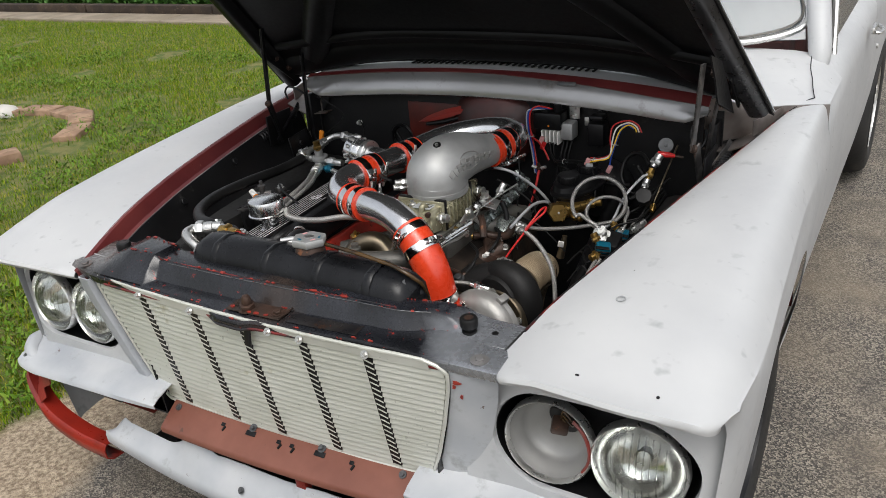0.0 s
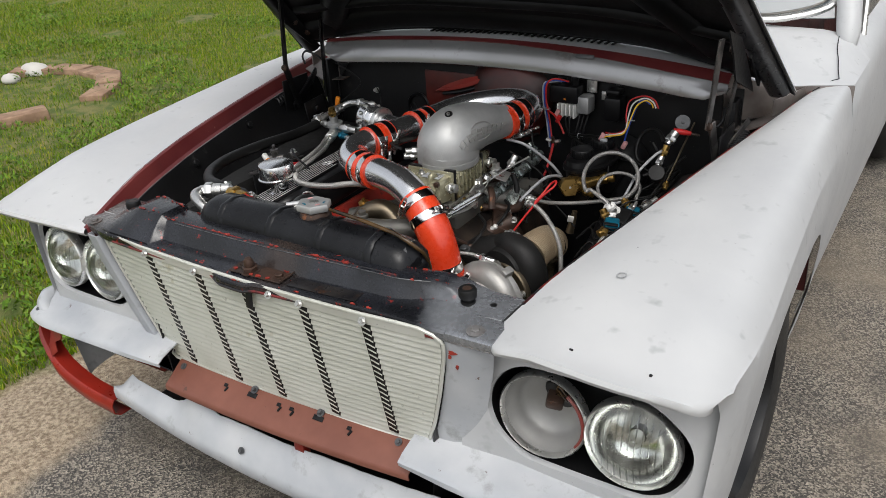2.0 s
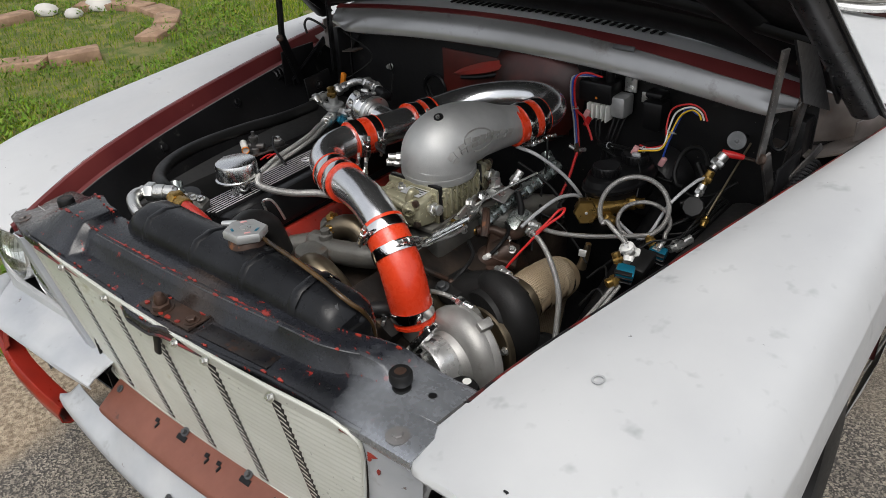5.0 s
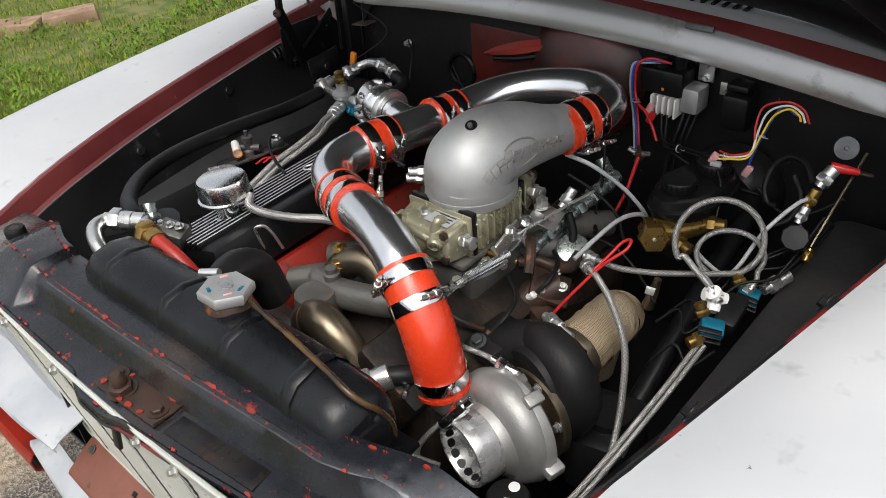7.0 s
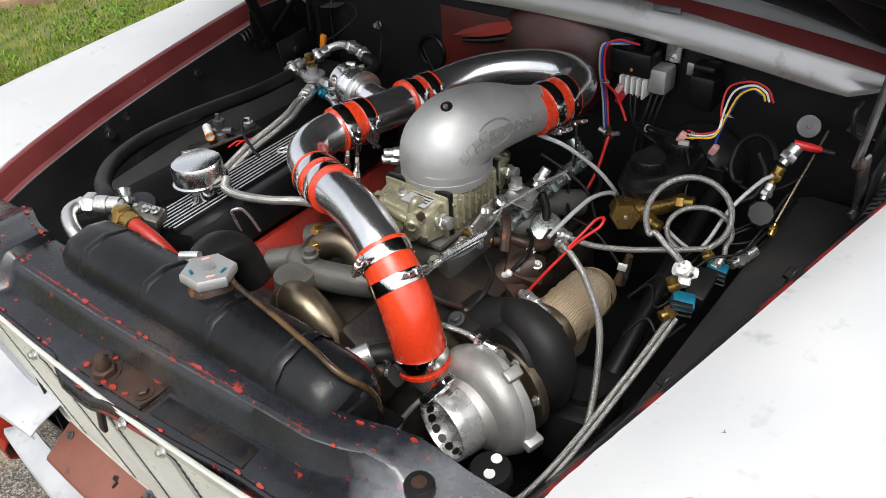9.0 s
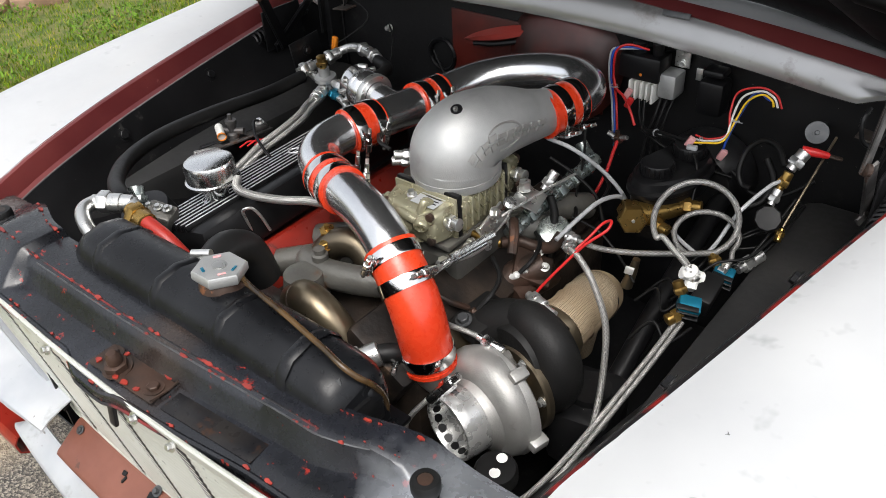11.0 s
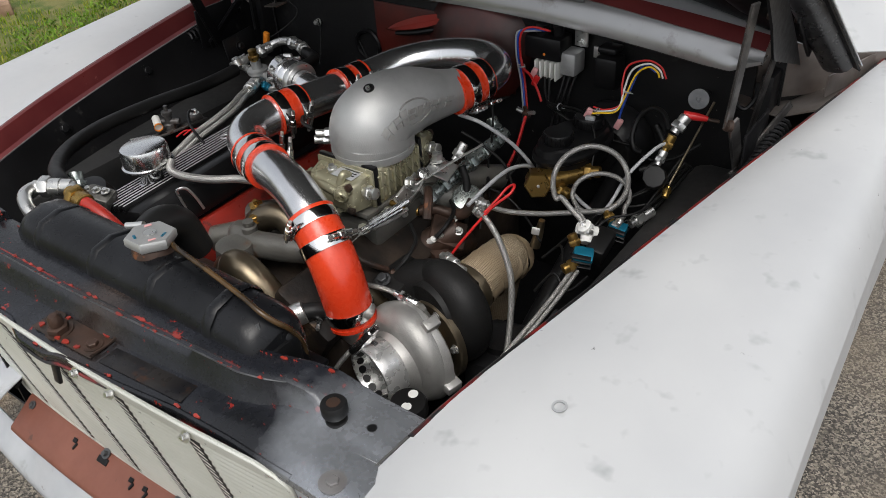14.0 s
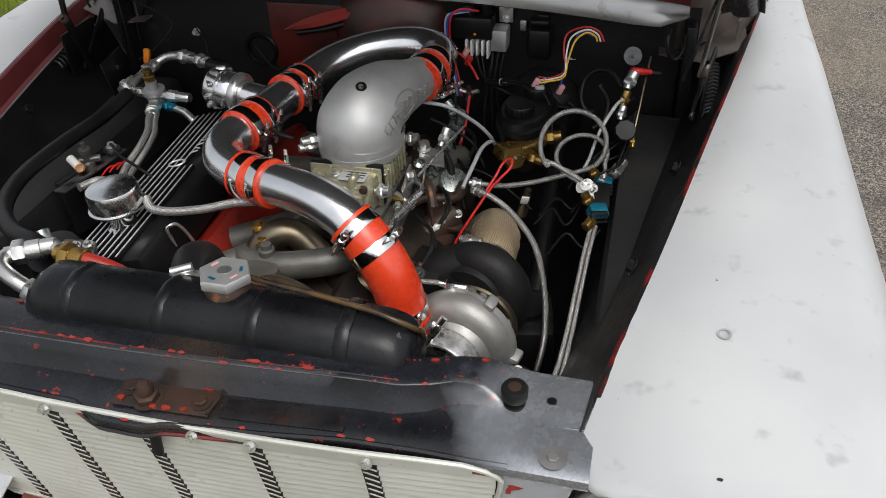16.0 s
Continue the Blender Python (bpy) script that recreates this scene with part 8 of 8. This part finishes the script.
    part("gear_case", box((0.385, 0.42, 0.47), (0.10, 0.13, 0.11), (0, 0, 12), 0.02), "black", s)
    part("case_lid", lathe([(0.034, 0), (0.034, 0.012), (0, 0.014)], (0.385, 0.42, 0.525), (0, 0, 1), 20), "black", s)
    part("column", tube([(0.39, 0.47, 0.48), (0.385, 0.70, 0.58), (0.38, 0.93, 0.66)], 0.017, 12), "black", s)
    w = thing("white_tag", (0.30, 0.60, 0.60), "bent white metal tag in the shadow", "tag")
    part("tag", box((0.352, 0.585, 0.640), (0.014, 0.004, 0.018), (20, 10, 20), 0.001), "white", w)
    # coolant outlet on the radiator's far corner
    hose("coolant_hose", [(0.150, 0.165, 0.648), (0.168, 0.190, 0.655), (0.190, 0.215, 0.655), (0.20, 0.25, 0.63)], 0.014, "rubber", "short black coolant hose beside the radiator", "hose", "s-", end_r=0.018, seg=14)
    # hoop on the firewall post
    hp = thing("cable_hoop", (0.58, 0.89, 0.82), "black wire hoop on the firewall corner", "bracket")
    part("hoop", tube([(0.575, 0.880, 0.86), (0.572, 0.865, 0.845), (0.578, 0.862, 0.815), (0.592, 0.870, 0.805), (0.604, 0.878, 0.825), (0.602, 0.880, 0.85)], 0.004, 8), "black", hp)


build_right_side()

def build_clutter():
    """Thin cables and ties behind the carburettor and along the firewall."""
    runs = (((0.200, 0.690, 0.800), (0.206, 0.680, 0.750), (0.204, 0.665, 0.690), (0.215, 0.65, 0.63)),
            ((0.165, 0.640, 0.760), (0.200, 0.655, 0.735), (0.240, 0.665, 0.700), (0.262, 0.66, 0.655)),
            ((0.060, 0.610, 0.735), (0.050, 0.680, 0.745), (0.080, 0.770, 0.735), (0.130, 0.860, 0.730)),
            ((0.235, 0.600, 0.690), (0.275, 0.620, 0.665), (0.320, 0.610, 0.640), (0.365, 0.58, 0.625)),
            ((0.225, 0.845, 0.742), (0.270, 0.835, 0.728), (0.320, 0.850, 0.700), (0.395, 0.86, 0.690)),
            ((0.395, 0.855, 0.705), (0.440, 0.845, 0.680), (0.485, 0.850, 0.690), (0.525, 0.87, 0.72)),
            ((-0.300, 0.900, 0.760), (-0.250, 0.880, 0.720), (-0.190, 0.870, 0.735), (-0.120, 0.890, 0.700)),
            ((0.180, 0.560, 0.700), (0.200, 0.590, 0.672), (0.225, 0.600, 0.645), (0.240, 0.58, 0.61)))
    for k, pts in enumerate(runs):
        hose("cable", list(pts), 0.0022 + 0.0006 * (k % 3), "rubber", "thin black cable among the engine lines", "cable", group="engine cables")
    for c, ax in (((0.352, 0.806, 0.772), (1, 0, 0.2)), ((0.392, 0.838, 0.806), (0, 0.3, 1)), ((0.155, 0.866, 0.800), (0, 0, 1)), ((0.262, 0.828, 0.752), (1, -0.3, 0.1))):
        t = thing("cable_tie", c, "pale plastic tie round a wire bundle", "cable tie", "pale cable ties")
        part("tie_band", lathe([(0.0062, -0.0012), (0.0070, -0.0012), (0.0070, 0.0012), (0.0062, 0.0012)], c, ax, 14, closed=True), "greywire", t)
        part("tie_tail", tube([Vector(c) + Vector((0.006, -0.003, 0)), Vector(c) + Vector((0.014, -0.008, 0.003))], 0.0008, 5, 1), "greywire", t)


build_clutter()

# ---- the lawn and what lies on it ----
def scatter_blades(name, n, place, size, width, material, label, category, lean=0.6, seed=1):
    """Many bent tapering blades in one mesh; place(rng, n) gives their feet, size(feet) their heights."""
    rng = np.random.default_rng(seed)
    feet = place(rng, n)
    n = len(feet)
    h = size(rng, feet)
    a = rng.uniform(0, 2 * np.pi, n)
    tilt = rng.uniform(0.1, lean, n) * h
    side = np.stack([np.cos(a), np.sin(a), np.zeros(n)], 1) * (width * rng.uniform(0.6, 1.3, n))[:, None]
    out = np.stack([-np.sin(a), np.cos(a), np.zeros(n)], 1)
    up = np.array([0, 0, 1.0])
    v = np.empty((n, 5, 3))
    v[:, 0], v[:, 1] = feet - side, feet + side
    mid = feet + up * (h * 0.6)[:, None] + out * (tilt * 0.35)[:, None]
    v[:, 2], v[:, 3] = mid + side * 0.75, mid - side * 0.75
    v[:, 4] = feet + up * h[:, None] * 0.97 + out * tilt[:, None]
    base = (np.arange(n) * 5)[:, None]
    quads = (base + np.array([0, 1, 2, 3])).ravel()
    tris = (base + np.array([3, 2, 4])).ravel()
    me = bpy.data.meshes.new(name)
    me.vertices.add(n * 5)
    me.vertices.foreach_set("co", v.astype(np.float32).ravel())
    me.loops.add(n * 7)
    me.loops.foreach_set("vertex_index", np.concatenate([quads, tris]).astype(np.int32))
    me.polygons.add(n * 2)
    me.polygons.foreach_set("loop_start", np.concatenate([np.arange(n) * 4, n * 4 + np.arange(n) * 3]).astype(np.int32))
    me.update(calc_edges=True)
    me.validate()
    me.materials.append(M[material])
    tagged(new(name, me), label, category, kind="stuff")


def patch(p, f, s):
    return np.array([noise.noise(Vector((x * f, y * f, s))) for x, y in p[:, :2]])


RING = (-4.62, 1.98, 0.70)


def lawn_feet(rng, n):
    x = -1.12 - 11.5 * rng.random(n) ** 1.7
    y = rng.uniform(-1.6, 5.95, n)
    p = np.stack([x, y, np.zeros(n) - 0.004], 1)
    keep = (patch(p, 2.3, 0.0) > -0.44 + 0.64 * np.clip((x + 1.5) / 0.4, 0, 1)) & (y > -1.6 + 0.0 * x) & (y < 0.62 * (-x) + 2.2)
    near = np.hypot(x - RING[0], y - RING[1])
    keep &= ~((near > RING[2] - 0.12) & (near < RING[2] + 0.12)) | (rng.random(n) < 0.25)
    keep &= (near > 1.4) | (rng.random(n) < 0.55)
    return p[keep]


def grass_h(rng, p):
    return (0.018 + 0.020 * rng.random(len(p))) * (1 + 0.5 * patch(p, 1.1, 5.0))


scatter_blades("grass", 450000, lawn_feet, grass_h, 0.0019, "grass", "uneven green lawn grass with dry blades", "grass", 0.9, 2)


def clover_feet(rng, n):
    x = -1.3 - 7.0 * rng.random(n) ** 1.3
    y = rng.uniform(-1.0, 4.6, n)
    p = np.stack([x, y, 0.012 + 0.03 * rng.random(n)], 1)
    return p[patch(p, 1.4, 9.0) > 0.10]


scatter_blades("clover", 60000, clover_feet, lambda rng, p: 0.011 + 0.009 * rng.random(len(p)), 0.0058, "clover", "low clover and weeds in the lawn", "weeds", 3.0, 3)


def hedge_feet(rng, n):
    x = rng.uniform(-19, -4.5, n)
    y = rng.uniform(6.62, 9.4, n)
    z = rng.random(n) ** 0.7 * (0.35 + 0.35 * np.abs(np.sin(x * 1.7))) * np.clip((y - 6.3) / 0.9, 0.35, 1)
    return np.stack([x, y, z], 1)


scatter_blades("ground_ivy", 42000, hedge_feet, lambda rng, p: 0.05 + 0.05 * rng.random(len(p)), 0.028, "ivy", "dark green ivy bed behind a timber edge", "ivy", 2.5, 4)
tb = thing("garden_edging", (-11, 6.9, 0), "dark weathered timber garden edging", "edging")
for k in range(6):
    part("sleeper", box((-17.6 + 2.42 * k, 6.52 - 0.01 * k, 0.06), (2.40, 0.14, 0.15), (0, 0, -0.6 + 0.3 * (k % 3)), 0.012), "timber", tb)
pv = thing("garden_path", (-11, 6.4, 0), "dusty tan concrete strip along the lawn", "path")
for k in range(14):
    part("slab", box((-18.2 + 1.05 * k, 6.17, 0.010), (1.035, 0.46, 0.05), (0, 0, 0), 0.008), "concrete", pv)
ringt = thing("paver_ring", (*RING[:2], 0), "ring of worn tan pavers round a weedy bed", "edging")
rnd = random.Random(7)
for k in (0, 1, 2, 3, 4, 6, 7, 8, 9, 10, 12, 13):
    a = radians(-125 + 25.7 * k)
    part("paver", box((RING[0] + RING[2] * math.cos(a), RING[1] + RING[2] * math.sin(a), rnd.uniform(-0.012, 0.012)), (0.18 + rnd.uniform(-0.01, 0.01), 0.30, 0.085), (rnd.uniform(-2, 2), rnd.uniform(-2, 2), math.degrees(a) + rnd.uniform(-4, 4)), 0.014), "paver", ringt)
for x, y, s in ((-5.06, 2.50, 0.11), (-5.02, 2.27, 0.08), (-5.30, 2.20, 0.10)):
    st = thing("stone", (x, y, 0), "pale rough stone lying inside the paver ring", "stone", "pale stones in the bed")
    bm = bmesh.new()
    bmesh.ops.create_icosphere(bm, subdivisions=2, radius=s)
    for v in bm.verts:
        v.co = Vector((x, y, s * 0.3)) + Vector((v.co.x, v.co.y * 0.8, v.co.z * 0.5)) * (1 + 0.35 * noise.noise(v.co * 9))
    part("rock", bm, "palestone", st)


# ---- the grille's slats, piece by piece ----
COLS = (-0.296, -0.142, -0.011, 0.133, 0.272)
ROWS_N = 21
for i in range(ROWS_N):
    f = (i + 0.62) / (ROWS_N + 0.55)
    zz = lambda x: grille_low(x) + 0.004 + f * (0.710 - grille_low(x))
    wl_, wr_ = grille_edge(zz(-0.40), -1) - 0.005, grille_edge(zz(0.38), 1) - 0.005
    ends = [-wl_] + [c + d for c in COLS for d in (-0.0096, 0.0096)] + [wr_]
    for k in range(0, len(ends), 2):
        xa, xb = ends[k], ends[k + 1]
        if xb - xa < 0.01:
            continue
        rows = []
        for x in np.linspace(xa, xb, 4):
            z = zz(x)
            y = grille_y(x, z) - 0.001
            rows.append([(x, y + 0.0030, z + 0.0066), (x, y + 0.0022, z + 0.0064), (x, y + 0.0016, z + 0.0050), (x, y + 0.0008, z + 0.0022), (x, y - 0.0002, z - 0.0018), (x, y - 0.0006, z - 0.0046), (x, y - 0.0004, z - 0.0056), (x, y + 0.0010, z - 0.0058)])
        bm = grid(rows)
        for row in (rows[0], rows[-1]):
            bm.faces.new([bm.verts.new(p) for p in row])
        part("slat", bm, "grille", grille, smooth=30)
    for c in COLS:
        part("slat_tie", box((c, grille_y(c, zz(c) - 0.0028) - 0.0033, zz(c) - 0.0028), (0.0205, 0.0006, 0.0036), (9.5, 14, 0), 0.0002), "grille", grille, smooth=0)
# black strips proud of the slats paint in the shade of the open slots
for c in COLS:
    zs = np.linspace(grille_low(c) + 0.012, 0.706, 12)
    part("slot_strip", grid([[(x, grille_y(x, z) - 0.0028, z) for x in (c - 0.0096, c, c + 0.0096)] for z in zs], thick=0.0006), "plastic", grille, "black strip put in for the shade inside the slots")
for c in (-0.296, -0.142, 0.060, 0.133, 0.272):
    part("grille_clip", hexbolt((c, grille_y(c, 0.72) - 0.006, 0.717), (0, -0.9, 0.4), 0.0045, 0.007, 0.008), "steel", grille)
# the grille sits a little forward of its opening
for p in [grille] + list(grille.children_recursive):
    p.data.transform(Matrix.Translation((0.0095, -0.0082, 0.0090)))
